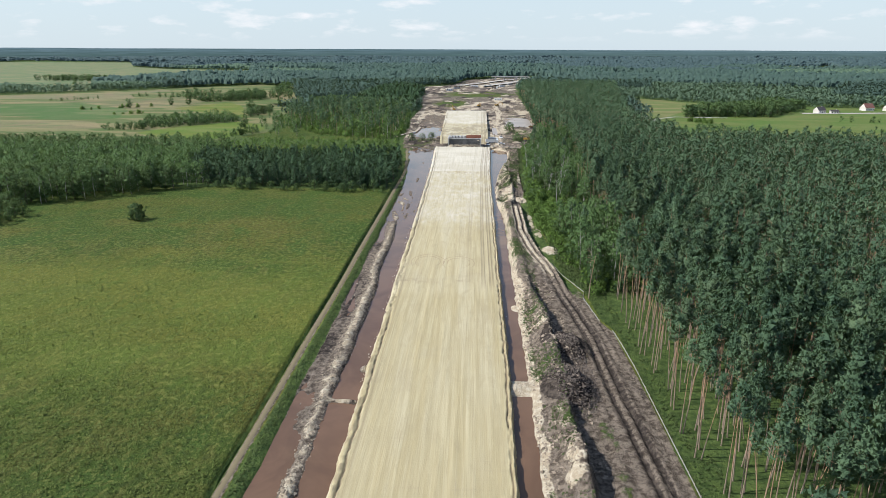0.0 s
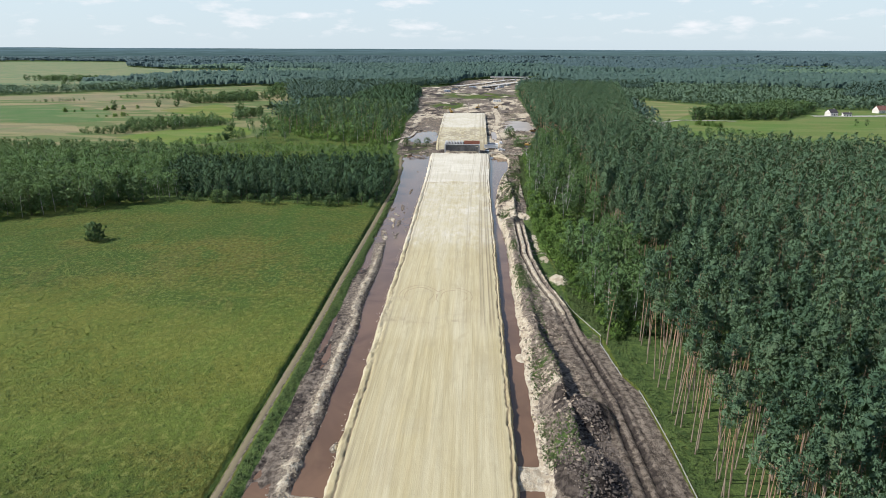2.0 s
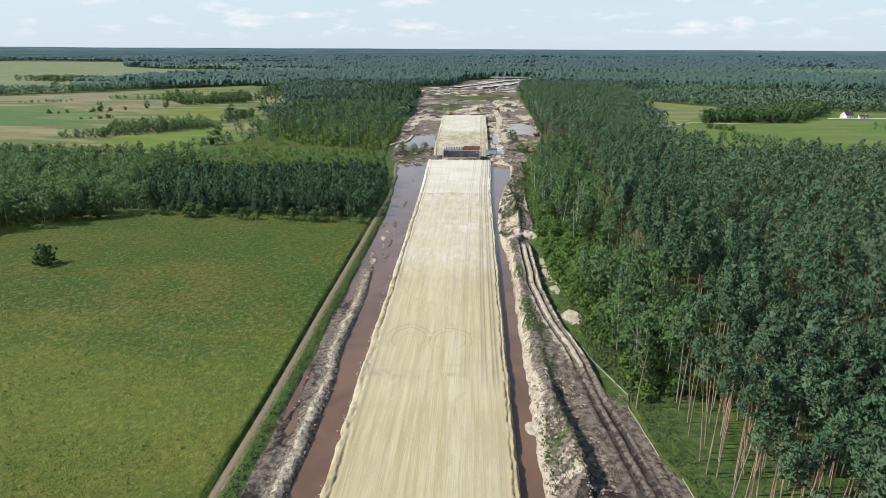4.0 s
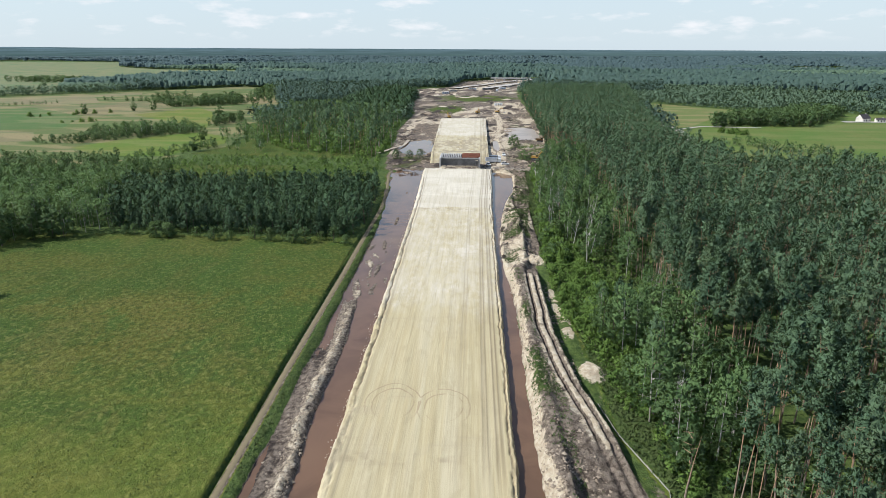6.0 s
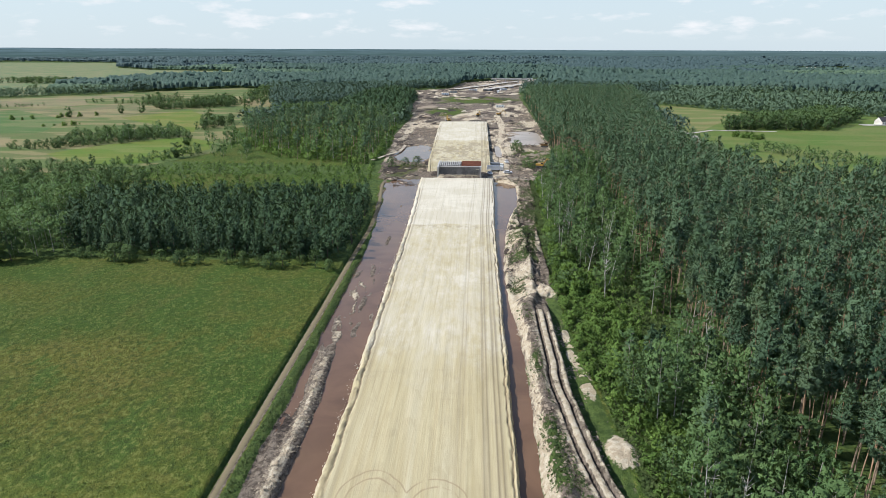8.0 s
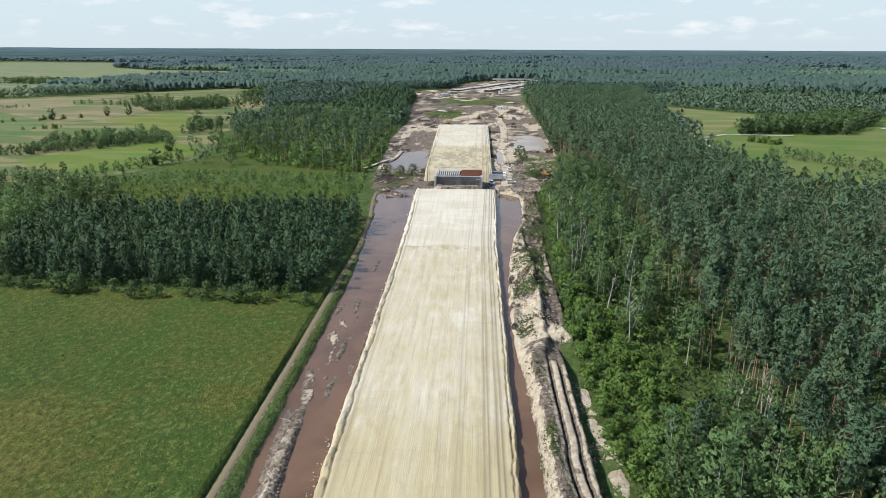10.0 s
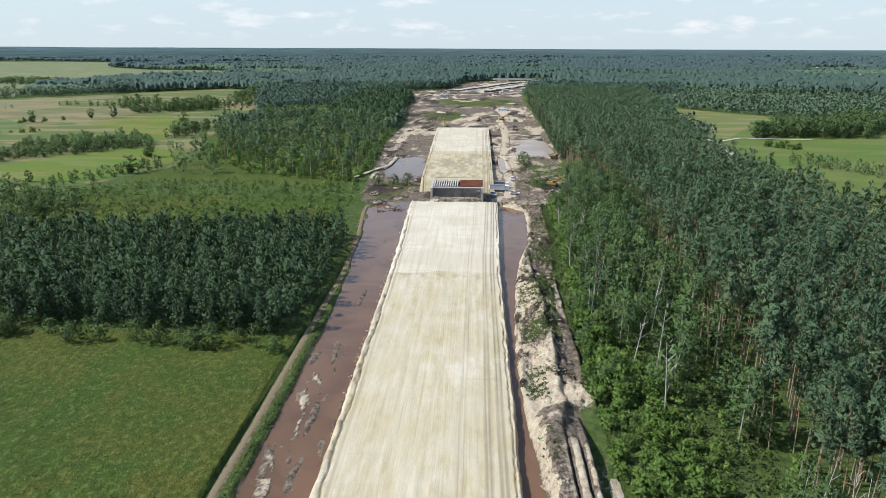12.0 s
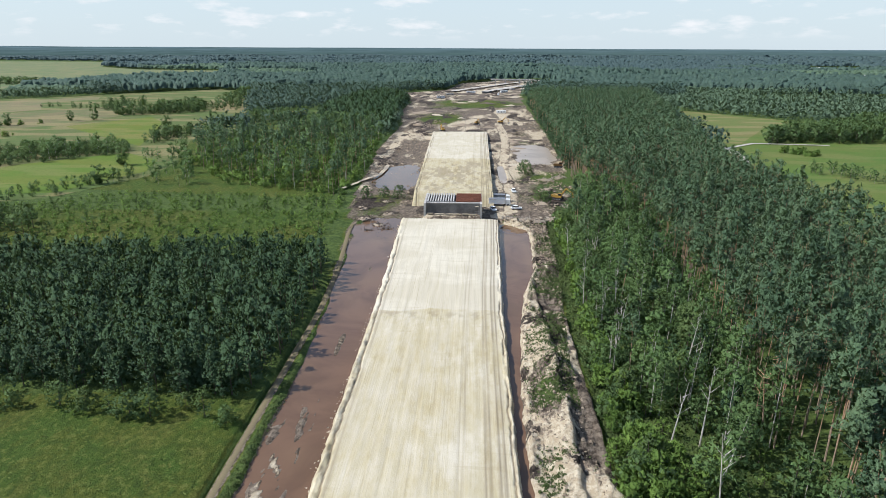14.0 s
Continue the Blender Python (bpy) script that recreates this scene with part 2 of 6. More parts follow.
def leaf_material(name, dark, light, rough=0.75, patch=0.16, lace=0.0, dry=0.0, glow=0.15):
    """Foliage: tone by clump, by tree and by sprig; some light passes through."""
    k = Mat(name, rough, 0.2)
    rnd = k.node("ShaderNodeNewGeometry").outputs["Random Per Island"]
    obj = k.nt.nodes.new("ShaderNodeObjectInfo").outputs["Random"]
    tree = k.math("FRACT", k.math("ADD", k.attr("tone").outputs["Fac"], obj))
    n = k.noise(k.co(), patch, 4, 0.65)
    f = k.math("ADD", k.math("MULTIPLY", rnd, 0.24), k.math("ADD", k.math("MULTIPLY", k.ramp(n, 0.3, 0.7), 0.26), k.math("MULTIPLY", tree, 0.5)))
    c = k.mix(f, dark, light)
    if dry:      # single trees turning brown or yellow
        odd = k.ramp(k.math("FRACT", k.math("MULTIPLY", tree, 7.3)), 0.72, 0.98)
        c = k.mix(k.math("MULTIPLY", odd, dry), c, (light[0] * 1.25, light[1] * 0.92, light[2] * 0.9))
    k.put(k.b.inputs["Base Color"], c)
    tr = k.node("ShaderNodeBsdfTranslucent", Color=k.mix(0.4, c, (0.16, 0.22, 0.03)))
    mx = k.node("ShaderNodeMixShader", Fac=glow)
    k.nt.links.new(k.b.outputs["BSDF"], mx.inputs[1])
    k.nt.links.new(tr.outputs["BSDF"], mx.inputs[2])
    surface = mx.outputs["Shader"]
    if lace:      # gaps between needles and leaves
        gaps = k.ramp(k.noise(k.co(), lace, 2, 0.6), 0.4, 0.43)
        cut = k.node("ShaderNodeMixShader", Fac=gaps)
        k.nt.links.new(k.node("ShaderNodeBsdfTransparent").outputs["BSDF"], cut.inputs[1])
        k.nt.links.new(surface, cut.inputs[2])
        surface = cut.outputs["Shader"]
    k.nt.links.new(surface, k.nt.nodes["Material Output"].inputs["Surface"])
    return k.m


def bark_material(name, low, high, z0, z1):
    """Bark that turns from one colour to another up the stem."""
    k = Mat(name, 0.95, 0.1)
    src = k.node("ShaderNodeTexCoord").outputs["Object"]
    sep = k.node("ShaderNodeSeparateXYZ", Vector=src)
    n = k.noise(k.co((2, 2, 0.5)), 2.0, 4)
    c = k.mix(k.ramp(k.math("ADD", sep.outputs["Z"], k.math("MULTIPLY", n, 3.0)), z0, z1), low, high)
    c = k.mix(k.math("MULTIPLY", k.ramp(n, 0.5, 0.7), 0.5), c, tuple(v * 0.5 for v in low))
    return k.done(c, n, 0.4, 0.03)


M_GROUND = ground_material()
M_SAND = sand_material()
M_WATER = water_material("muddy_water", (0.112, 0.066, 0.039))
M_WATER_GREY = water_material("pond_water", (0.27, 0.225, 0.18), 0.32)
M_PINE = leaf_material("pine_needles", (0.038, 0.08, 0.046), (0.128, 0.2, 0.104), lace=7.0, dry=0.2, glow=0.2)
M_PINE_YOUNG = leaf_material("young_pine_needles", (0.018, 0.044, 0.024), (0.076, 0.134, 0.062))
M_BIRCH = leaf_material("birch_leaves", (0.054, 0.106, 0.038), (0.146, 0.235, 0.084), lace=5.5, dry=0.12, glow=0.24)
M_ALDER = leaf_material("alder_leaves", (0.042, 0.082, 0.034), (0.128, 0.2, 0.072), lace=5.5, dry=0.15, glow=0.24)
M_SHRUB = leaf_material("shrub_leaves", (0.07, 0.132, 0.03), (0.18, 0.28, 0.062), lace=5.5, glow=0.28)
# Next two: distance haze put into the leaf colour, bluer farther off.
M_FAR_HAZED = leaf_material("hazed_far_leaves", (0.043, 0.076, 0.062), (0.083, 0.136, 0.102), patch=0.006)
M_FAR_HAZE_BLUE = leaf_material("haze_blue_far_leaves", (0.054, 0.088, 0.088), (0.074, 0.117, 0.112), patch=0.004)
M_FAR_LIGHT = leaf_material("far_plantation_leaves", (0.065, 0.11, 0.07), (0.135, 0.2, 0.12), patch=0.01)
M_BARK_PINE = bark_material("pine_bark", (0.3, 0.23, 0.17), (0.4, 0.25, 0.155), 5, 12)
M_BARK_BIRCH = bark_material("birch_bark", (0.28, 0.25, 0.21), (0.45, 0.42, 0.37), 1, 5)
M_BARK_DARK = bark_material("grey_bark", (0.09, 0.075, 0.06), (0.13, 0.11, 0.085), 2, 6)
M_CONCRETE = plain("concrete", (0.46, 0.44, 0.41), scale=0.5)
# Darker concrete for the abutment walls.
M_CONCRETE_DARK = plain("dark_concrete", (0.2, 0.19, 0.178), vary=0.45, scale=0.35)
M_RUST = plain("rusty_steel", (0.25, 0.10, 0.06), 0.8)
M_TIMBER = plain("pale_timber", (0.5, 0.42, 0.3))
M_YELLOW = plain("machine_yellow", (0.4, 0.24, 0.05), 0.5)
M_DARKPAINT = plain("dark_machine_paint", (0.16, 0.09, 0.03), 0.5)
M_DARK = plain("dark_rubber", (0.03, 0.03, 0.032), 0.8)
M_STEEL = plain("grey_steel", (0.3, 0.31, 0.32), 0.5, 0.4, 0.6)
M_WHITE = plain("white_paint", (0.78, 0.78, 0.76), 0.5, 0.4, 0.0, 0.1)
M_GLASS = plain("dark_window_glass", (0.02, 0.025, 0.03), 0.08, 0.6, 0.0, 0.1)
M_ROOF_DARK = plain("dark_roof_tiles", (0.07, 0.06, 0.06))
M_ROOF_RED = plain("red_roof_tiles", (0.22, 0.1, 0.075))
M_PLASTER = plain("pale_plaster", (0.72, 0.68, 0.6), 0.9, 0.1, 0.0, 0.12)
M_DEADWOOD = plain("bleached_wood", (0.42, 0.37, 0.3), 0.9, 0.1)


# ---- small tools ----
def table(seed):
    return np.random.default_rng(seed).random((256, 256))


TABLES = [table(s) for s in range(8)]


def vnoise(x, y, seed=0):
    """Smooth noise from 0 to 1 on a lattice of one metre."""
    t = TABLES[seed % 8]
    xi, yi = np.floor(x).astype(int), np.floor(y).astype(int)
    fx, fy = x - xi, y - yi
    fx, fy = fx * fx * (3 - 2 * fx), fy * fy * (3 - 2 * fy)
    g = lambda a, b: t[(xi + a) % 256, (yi + b) % 256]
    return (g(0, 0) * (1 - fx) + g(1, 0) * fx) * (1 - fy) + (g(0, 1) * (1 - fx) + g(1, 1) * fx) * fy


def fbm(x, y, size, seed=0, octaves=4, gain=0.5):
    """Layered noise from -1 to 1; size: its coarsest wave in metres."""
    total, amp, norm = 0.0, 1.0, 0.0
    for o in range(octaves):
        s = size / 2 ** o
        total = total + amp * (vnoise(x / s + 17.3 * o, y / s + 5.1 * o, seed + o) * 2 - 1)
        norm += amp
        amp *= gain
    return total / norm


def step(a, b, v):
    t = np.clip((v - a) / (b - a), 0, 1)
    return t * t * (3 - 2 * t)


def hump(v, centre, width):
    return np.exp(-((v - centre) / width) ** 2)


def mesh_of(name, verts, faces, materials, indices=None, smooth=False):
    """A mesh from arrays; all faces have the same number of corners."""
    me = bpy.data.meshes.new(name)
    rows, faces = np.asarray(verts, dtype=np.float32), np.asarray(faces, dtype=np.int32)
    verts = np.ascontiguousarray(rows[:, :3])
    n, c = faces.shape
    me.vertices.add(len(verts))
    me.vertices.foreach_set("co", verts.ravel())
    me.loops.add(n * c)
    me.loops.foreach_set("vertex_index", faces.ravel())
    me.polygons.add(n)
    me.polygons.foreach_set("loop_start", np.arange(0, n * c, c, dtype=np.int32))
    for m in materials:
        me.materials.append(m)
    if indices is not None:
        me.polygons.foreach_set("material_index", np.asarray(indices, dtype=np.int32))
    me.polygons.foreach_set("use_smooth", np.full(n, smooth or rows.shape[1] > 3))
    me.update(calc_edges=True)
    if rows.shape[1] > 3:      # foliage: soft normals and one tone a tree
        me.attributes.new("custom_normal", "FLOAT_VECTOR", "POINT").data.foreach_set("vector", rows[:, 3:6].ravel())
        me.attributes.new("tone", "FLOAT", "POINT").data.foreach_set("value", rows[:, 6].copy())
        me.update()
    return me


def grid_faces(nx, ny):
    i, j = np.meshgrid(np.arange(nx - 1), np.arange(ny - 1), indexing="ij")
    a = (i * ny + j).ravel()
    return np.stack([a, a + ny, a + ny + 1, a + 1], 1)


def zone_colours(me, rgb):
    at = me.color_attributes.new("zone", "FLOAT_COLOR", "POINT")
    rgba = np.ones((len(rgb), 4), dtype=np.float32)
    rgba[:, 3] = 0
    rgba[:, :rgb.shape[1]] = rgb
    at.data.foreach_set("color", rgba.ravel())


def inside(px, py, poly):
    """Which points lie in a polygon."""
    res = np.zeros(px.shape, dtype=bool)
    n = len(poly)
    for i in range(n):
        (x0, y0), (x1, y1) = poly[i], poly[(i + 1) % n]
        if y0 == y1:
            continue
        hit = ((y0 > py) != (y1 > py)) & (px < (x1 - x0) * (py - y0) / (y1 - y0) + x0)
        res ^= hit
    return res


def part(name, bm, material, parent, label=""):
    """Links a bmesh as one mesh under a thing or a part."""
    me = bpy.data.meshes.new(name)
    bm.to_mesh(me)
    bm.free()
    me.materials.append(material)
    ob = new(name, me)
    ob.parent = parent
    return tagged(ob, label)


def box(bm, x0, x1, y0, y1, z0, z1, bevel=0.0, m=None):
    r = bmesh.ops.create_cube(bm, size=1.0)
    vs = r["verts"]
    for v in vs:
        v.co = Vector((x0 + (v.co.x + 0.5) * (x1 - x0), y0 + (v.co.y + 0.5) * (y1 - y0), z0 + (v.co.z + 0.5) * (z1 - z0)))
    if m is not None:
        bmesh.ops.transform(bm, matrix=m, verts=vs)
    if bevel:
        es = list({e for v in vs for e in v.link_edges})
        bmesh.ops.bevel(bm, geom=es, offset=bevel, segments=1, affect="EDGES")
    return bm


def rod(bm, a, b, r0, r1=None, sides=6):
    a, b = Vector(a), Vector(b)
    r1 = r0 if r1 is None else r1
    r = bmesh.ops.create_cone(bm, cap_ends=True, segments=sides, radius1=r0, radius2=r1, depth=(b - a).length)
    q = (b - a).to_track_quat("Z", "Y").to_matrix().to_4x4()
    bmesh.ops.transform(bm, matrix=Matrix.Translation((a + b) / 2) @ q, verts=r["verts"])
    return bm


# ---- the plan ----
# edges across the works, metres along the road
def along(ys, xs):
    return lambda y: np.interp(y, ys, xs)


TOE_L = along([40, 71, 157, 230, 314, 396], [-19.9, -20.2, -21.2, -22.0, -23.0, -25.2])
TOE_R = along([40, 71, 110, 158, 250, 313, 345, 396], [7.0, 7.2, 7.7, 7.7, 8.0, 8.3, 9.2, 10.4])
DITCH_R = along([40, 73, 108, 172, 220, 245, 262, 288, 312, 330, 342, 370, 386, 394], [10.3, 10.4, 10.9, 10.9, 10.9, 9.6, 9.4, 10.1, 12.2, 15.0, 17.5, 19.8, 19.2, 12.0])
BANK_L = along([40, 98, 150, 200, 216, 240], [-24.3, -24.9, -25.2, -27.0, -27.2, -27.4])        # right-hand foot of the left bank
SHORE_L = along([40, 100, 200, 265, 300, 350, 388, 396], [-31.7, -32.0, -32.2, -32.8, -33.6, -37.0, -41.0, -38.0])
WOOD_R = along([40, 74, 103, 128, 134, 152, 165, 184, 218, 260, 313, 344, 400, 420], [32.3, 32.2, 32.2, 31.8, 29.6, 28.6, 24.4, 24.6, 23.0, 21.9, 22.6, 25.3, 27.0, 30])
RUT = along([60, 112, 124, 140, 162, 180, 200, 225, 245, 260], [28.5, 26.6, 26.2, 24.4, 21.2, 18.0, 16.3, 16.3, 16.5, 16.5])
CROWN = along([40, 300, 392], [0.95, 1.2, 1.7])
WATER_Z = -0.35


def axis(pieces):
    """Grid lines: (from, to, spacing) end to end."""
    out = []
    for a, b, s in pieces:
        out += list(np.linspace(a, b, max(1, round((b - a) / s)), endpoint=False))
    return np.array(out + [pieces[-1][1]])


def track_l(y):
    return -35.6 + 0.35 * fbm(y * 0 + 3.0, y, 40, 6, 2) - 4.0 * step(300, 390, y) - 2.5 * step(345, 400, y)


def bank_wave(y):
    return 1.1 * fbm(y * 0 + 4.0, y, 24, 3, 3)


def land(x, y):
    """Height of the ground and its cover: mud, sand, weeds."""
    h = (0.22 * fbm(x, y, 60, 1, 3) + 0.05 * fbm(x, y, 4, 2, 3)) * (1 - step(380, 420, y))
    mud, sand, weed = np.zeros_like(x), np.zeros_like(x), np.zeros_like(x)
    h = h + (1 - step(380, 420, y)) * step(-37, -39, x) * (0.30 * fbm(x, y * 0.7, 3.6, 6, 3, 0.65) + 0.12 * fbm(x, y, 11, 3, 2))
    rough1, rough2 = fbm(x, y, 5, 3, 4, 0.6), fbm(x, y, 1.7, 5, 3, 0.6)
    wob = 0.7 * fbm(x, y, 9, 4, 3)
    near = step(-262, -250, y) * (1 - step(396, 404, y))
    streaky = fbm(x * 1.4, y * 0.3, 3.2, 3, 4, 0.6)
    # left: boundary ditch, track, weeds, mud shelf, bank, channel
    trk = track_l(y)
    h = h - near * 1.1 * hump(x, trk - 1.35, 0.4)
    mud = np.maximum(mud, near * 0.9 * hump(x, trk, 1.0))
    weed = np.maximum(weed, near * step(trk + 0.8, trk + 1.4, x) * (1 - step(-31.5, -30.5, x + wob)))
    # Weed colour also darkens the sunk ditch line.
    weed = np.maximum(weed, near * 0.8 * hump(x, trk - 1.55, 0.4))
    h = h + near * 0.25 * hump(x, trk + 2.3, 0.9)
    shore, bank = SHORE_L(y) + wob, BANK_L(y) + 0.35 * wob + bank_wave(y)
    shelf = near * step(shore - 0.4, shore + 0.5, x) * (1 - step(TOE_L(y) - 0.5, TOE_L(y) + 0.5, x))
    islands = step(0.2, 0.6, rough1 + 0.5 * rough2) * (0.55 * step(230, 190, y) + 0.75 * hump(y, 252, 24) * step(-24, -27, x) + 0.25)
    level = -0.62 + 0.30 * step(225, 175, y) + 0.22 * islands + 0.36 * streaky + 0.08 * rough2
    level = level + 0.12 * hump(y, 250, 30) - 0.25 * step(280, 300, y) - 0.38 * step(108, 94, y)
    level = level + 0.24 * step(-28.5, -30.5, x) * step(205, 180, y) * step(-0.25, 0.35, fbm(x * 1.8, y * 0.12, 2.4, 1, 3, 0.6)) * step(88, 100, y)
    ripple = shelf * hump(y, 243, 32) * hump(x, -28.9, 2.9) * step(-0.02, 0.22, fbm((x + 0.22 * y) * 1.3, (y - 0.5 * x) * 0.22, 1.6, 2, 3, 0.6) + 0.35 * fbm(x, y, 9, 6, 2))
    level = level + 0.55 * ripple
    h = h * (1 - shelf) + shelf * level
    mud = np.maximum(mud, shelf)
    ridge_f = near * (1 - step(208, 224, y))
    ridge = ridge_f * (hump(x, bank - 1.6, 1.4) * (0.95 + 0.5 * rough1 + 0.35 * rough2))
    ridge = np.maximum(ridge, 1.0 * near * hump(y, 103, 4.0) * hump(x, -26.4, 2.4) * (1.0 + 0.5 * rough2))
    ridge = np.maximum(ridge, 0.8 * near * hump(y, 91.5, 5.5) * hump(x, -27.0, 2.2) * (1.0 + 0.5 * rough2))
    h = h + ridge
    sand = np.maximum(sand, np.clip(ridge * 0.75 + 0.2 * rough2 * ridge, 0, 0.7))
    spit = near * step(224, 234, y) * (1 - step(345, 365, y)) * hump(x + 0.02 * (y - 230), -26.0, 0.9) * step(-0.1, 0.35, streaky + 0.3 * rough1)
    h, sand = h + 0.5 * spit, np.maximum(np.maximum(sand, 0.5 * spit), 0.85 * ripple)
    chan = near * step(bank - 0.3, bank + 0.6, x) * (1 - step(TOE_L(y), TOE_L(y) + 0.6, x)) * (1 - step(214, 226, y))
    h = h * (1 - chan) + chan * -1.3
    dam = near * hump(y + 0.12 * x, 94.2, 0.75) * step(-27.8, -26.5, x) * (1 - step(-20, -19, x))
    dam = np.maximum(dam, near * hump(y, 109, 2.0) * hump(x, -21.2, 1.2))
    h, sand = np.maximum(h, -1.3 + 1.55 * dam), np.maximum(sand, dam)
    # bed under the embankment
    bed = near * step(TOE_L(y) - 0.2, TOE_L(y) + 0.4, x) * (1 - step(TOE_R(y) - 0.4, TOE_R(y) + 0.2, x))
    h = h * (1 - bed) + bed * -1.3
    # right: channel, spoil ridge, ruts, mound
    edge = DITCH_R(y) + 0.7 * rough1 + 0.4 * rough2
    right = near * step(TOE_R(y) - 0.3, TOE_R(y) + 0.1, x) * (1 - step(WOOD_R(y) - 0.6, WOOD_R(y) + 0.3, x))
    far_in = step(236, 250, y)
    ridge_x = 14.6 + 2.0 * step(150, 125, y) - 1.3 * hump(y, 200, 30) + 1.6 * far_in + 0.8 * wob
    lean = np.where(x > ridge_x, 1.05, 3.0)
    rid = (3.7 + 0.9 * rough1) * hump(x, ridge_x, lean) * (0.85 + 0.4 * fbm(x * 0 + 1.5, y, 16, 7, 3))
    rid = rid * (1 - 0.6 * far_in)
    rid = rid + right * 0.9 * step(0.1, 0.6, fbm(x, y, 8, 5, 2)) * hump(x, ridge_x, 3.5) * far_in
    spoil = 0.15 + rid + (0.45 + 0.45 * far_in) * rough1 + (0.45 + 0.5 * far_in) * rough2 + far_in * (0.6 + 1.5 * fbm(x, y, 7, 1, 3))
    mound = 4.6 * np.exp(-(((x - 17.6) / 4.2) ** 2 + ((y - 102.0) / 6.0) ** 2) ** 1.5) * (1 + 0.25 * rough1)
    mound = mound + 3.6 * np.exp(-(((x - 19.5) / 4.8) ** 2 + ((y - 119) / 5.0) ** 2) ** 1.4) * (1 + 0.3 * rough1)
    spoil = np.maximum(spoil, mound + 0.25 * rough2)
    rx = x - RUT(y)
    flat = (hump(rx, 0, 3.4) + hump(rx, 3.5, 3.2) * step(150, 125, y)) * (1 - step(232, 242, y))
    flat = np.clip(flat, 0, 1) * (1 - step(0.25, 0.9, mound))
    berm = step(146, 165, y) * (1 - step(234, 246, y))
    spoil = spoil * (1 - 0.75 * berm)
    top = 2.3 * step(0.2, 2.2, x - DITCH_R(y)) * (1 - step(1.8, 2.7, rx)) * berm
    spoil = np.where(rx > 2.0, spoil * (1 - berm), spoil)
    spoil = spoil * (1 - flat) + flat * (0.1 + (0.22 - 0.12 * berm) * fbm(rx * 1.5, y * 0.07, 1.8, 5, 3)) + top
    sway = 0.5 * fbm(y * 0 + 8.0, y, 34, 2, 2) + 0.3 * fbm(y * 0 + 3.0, y, 7, 5, 3)
    deep = 0.6 + 0.5 * vnoise(y / 9, y * 0 + 3, 2)
    ruts = (hump(rx, -0.95 + sway, 0.5 - 0.24 * berm) + hump(rx, 0.95 + sway, 0.5 - 0.24 * berm)) * (deep + 0.3 * berm) * (1 - step(232, 241, y))
    for k, off in enumerate((2.9, 4.5, -2.9)):
        ruts = ruts + hump(rx, off + 1.3 * fbm(y * 0 + 20.0 * k, y, 48, 5, 2), 0.5) * 0.4 * step(150, 130, y) * vnoise(y / 13, y * 0 + 7.0 * k, 4)
    spoil = spoil + (berm + 0.6 * flat * step(150, 130, y)) * (0.28 * rough2 + 0.3 * fbm(x, y, 3.2, 4, 3, 0.65)) * (1 - np.clip(ruts, 0, 1))
    spoil = spoil - (0.5 + 0.25 * berm) * ruts + (0.2 - 0.16 * berm) * (hump(rx, 0, 0.5) + hump(rx, 1.7, 0.4))
    # Peat on the mound; on the ridge's right slope dark soil plus painted shade.
    peat = right * np.clip(step(0.5, 1.4, mound) + 0.85 * hump(x, ridge_x + 2.1, 1.2) * (1 - berm) * step(0.5, 1.2, rid) * (1 - far_in), 0, 1)
    peat = np.maximum(peat, shelf * np.clip(0.5 - 0.6 * streaky, 0, 0.8) * (1 - np.clip(ridge, 0, 1)) * (1 - ripple))
    # Ruts darkened in the colour by the mask that sinks them.
    peat = np.maximum(peat, right * flat * np.clip(0.6 * ruts + (0.3 + 0.4 * fbm(rx * 1.5, y * 0.07, 1.8, 5, 3)) * (1 - berm), 0, 0.85) * step(242, 233, y))
    bankr = step(edge - 0.5, edge + 0.7, x)
    rh = -1.3 + (spoil + 1.3) * bankr
    h = h * (1 - right) + right * rh
    mud = np.maximum(mud, right * np.clip(0.75 + 0.3 * rough1 - 0.85 * step(0.05, 0.4, fbm(x, y, 11, 2, 3)) * hump(x, ridge_x - 1.5, 2.3), 0, 1))
    mud = np.maximum(mud, right * flat)
    verge = right * step(2.0, 3.0, rx) * step(140, 158, y) * (1 - step(246, 260, y))
    verge = np.maximum(verge, right * 0.5 * hump(rx, -5.0, 1.8) * step(100, 92, y) * step(-0.2, 0.4, rough1 + 0.6 * rough2) * (1 - step(0.4, 1.2, mound)))
    verge = verge * np.clip(0.62 + 0.55 * rough1 + 0.35 * rough2, 0, 1)
    mud = mud * (1 - verge)
    weed = np.maximum(weed, right * 0.62)
    weed = np.maximum(weed, verge)
    pale = right * step(edge - 0.6, edge, x) * (hump(x, edge + 0.9, 1.0) * 0.85 + 0.8 * step(0.1, 0.5, rough1) * step(0.9, 2.2, spoil) * (0.4 + 0.6 * far_in) * (1 - 0.9 * step(0.3, 1.0, mound)))
    pale = pale + right * far_in * (0.66 - 0.3 * step(322, 345, y)) * step(-0.35, 0.2, fbm(x, y, 14, 6, 3)) * bankr
    # The ridge is set paler on its left slope.
    pale = pale + right * 0.5 * hump(x, ridge_x - 1.4, 1.9) * step(-0.3, 0.3, rough2 + 0.5 * rough1) * (1 - berm) * (1 - step(0.3, 1.0, mound))
    sand = np.maximum(sand, np.clip(pale * (1 - flat), 0, 1))
    sand = np.maximum(sand, right * flat * berm * (0.72 + 0.3 * rough2) * (1 - np.clip(1.3 * ruts, 0, 1)))
    fill = near * hump(y, 103, 5.2) ** 2 * step(TOE_R(y) - 1, TOE_R(y), x) * (1 - step(12.5, 14, x))
    fill = np.maximum(fill, near * 0.9 * hump(y, 141, 3.0) * hump(x, 10.6, 1.6))
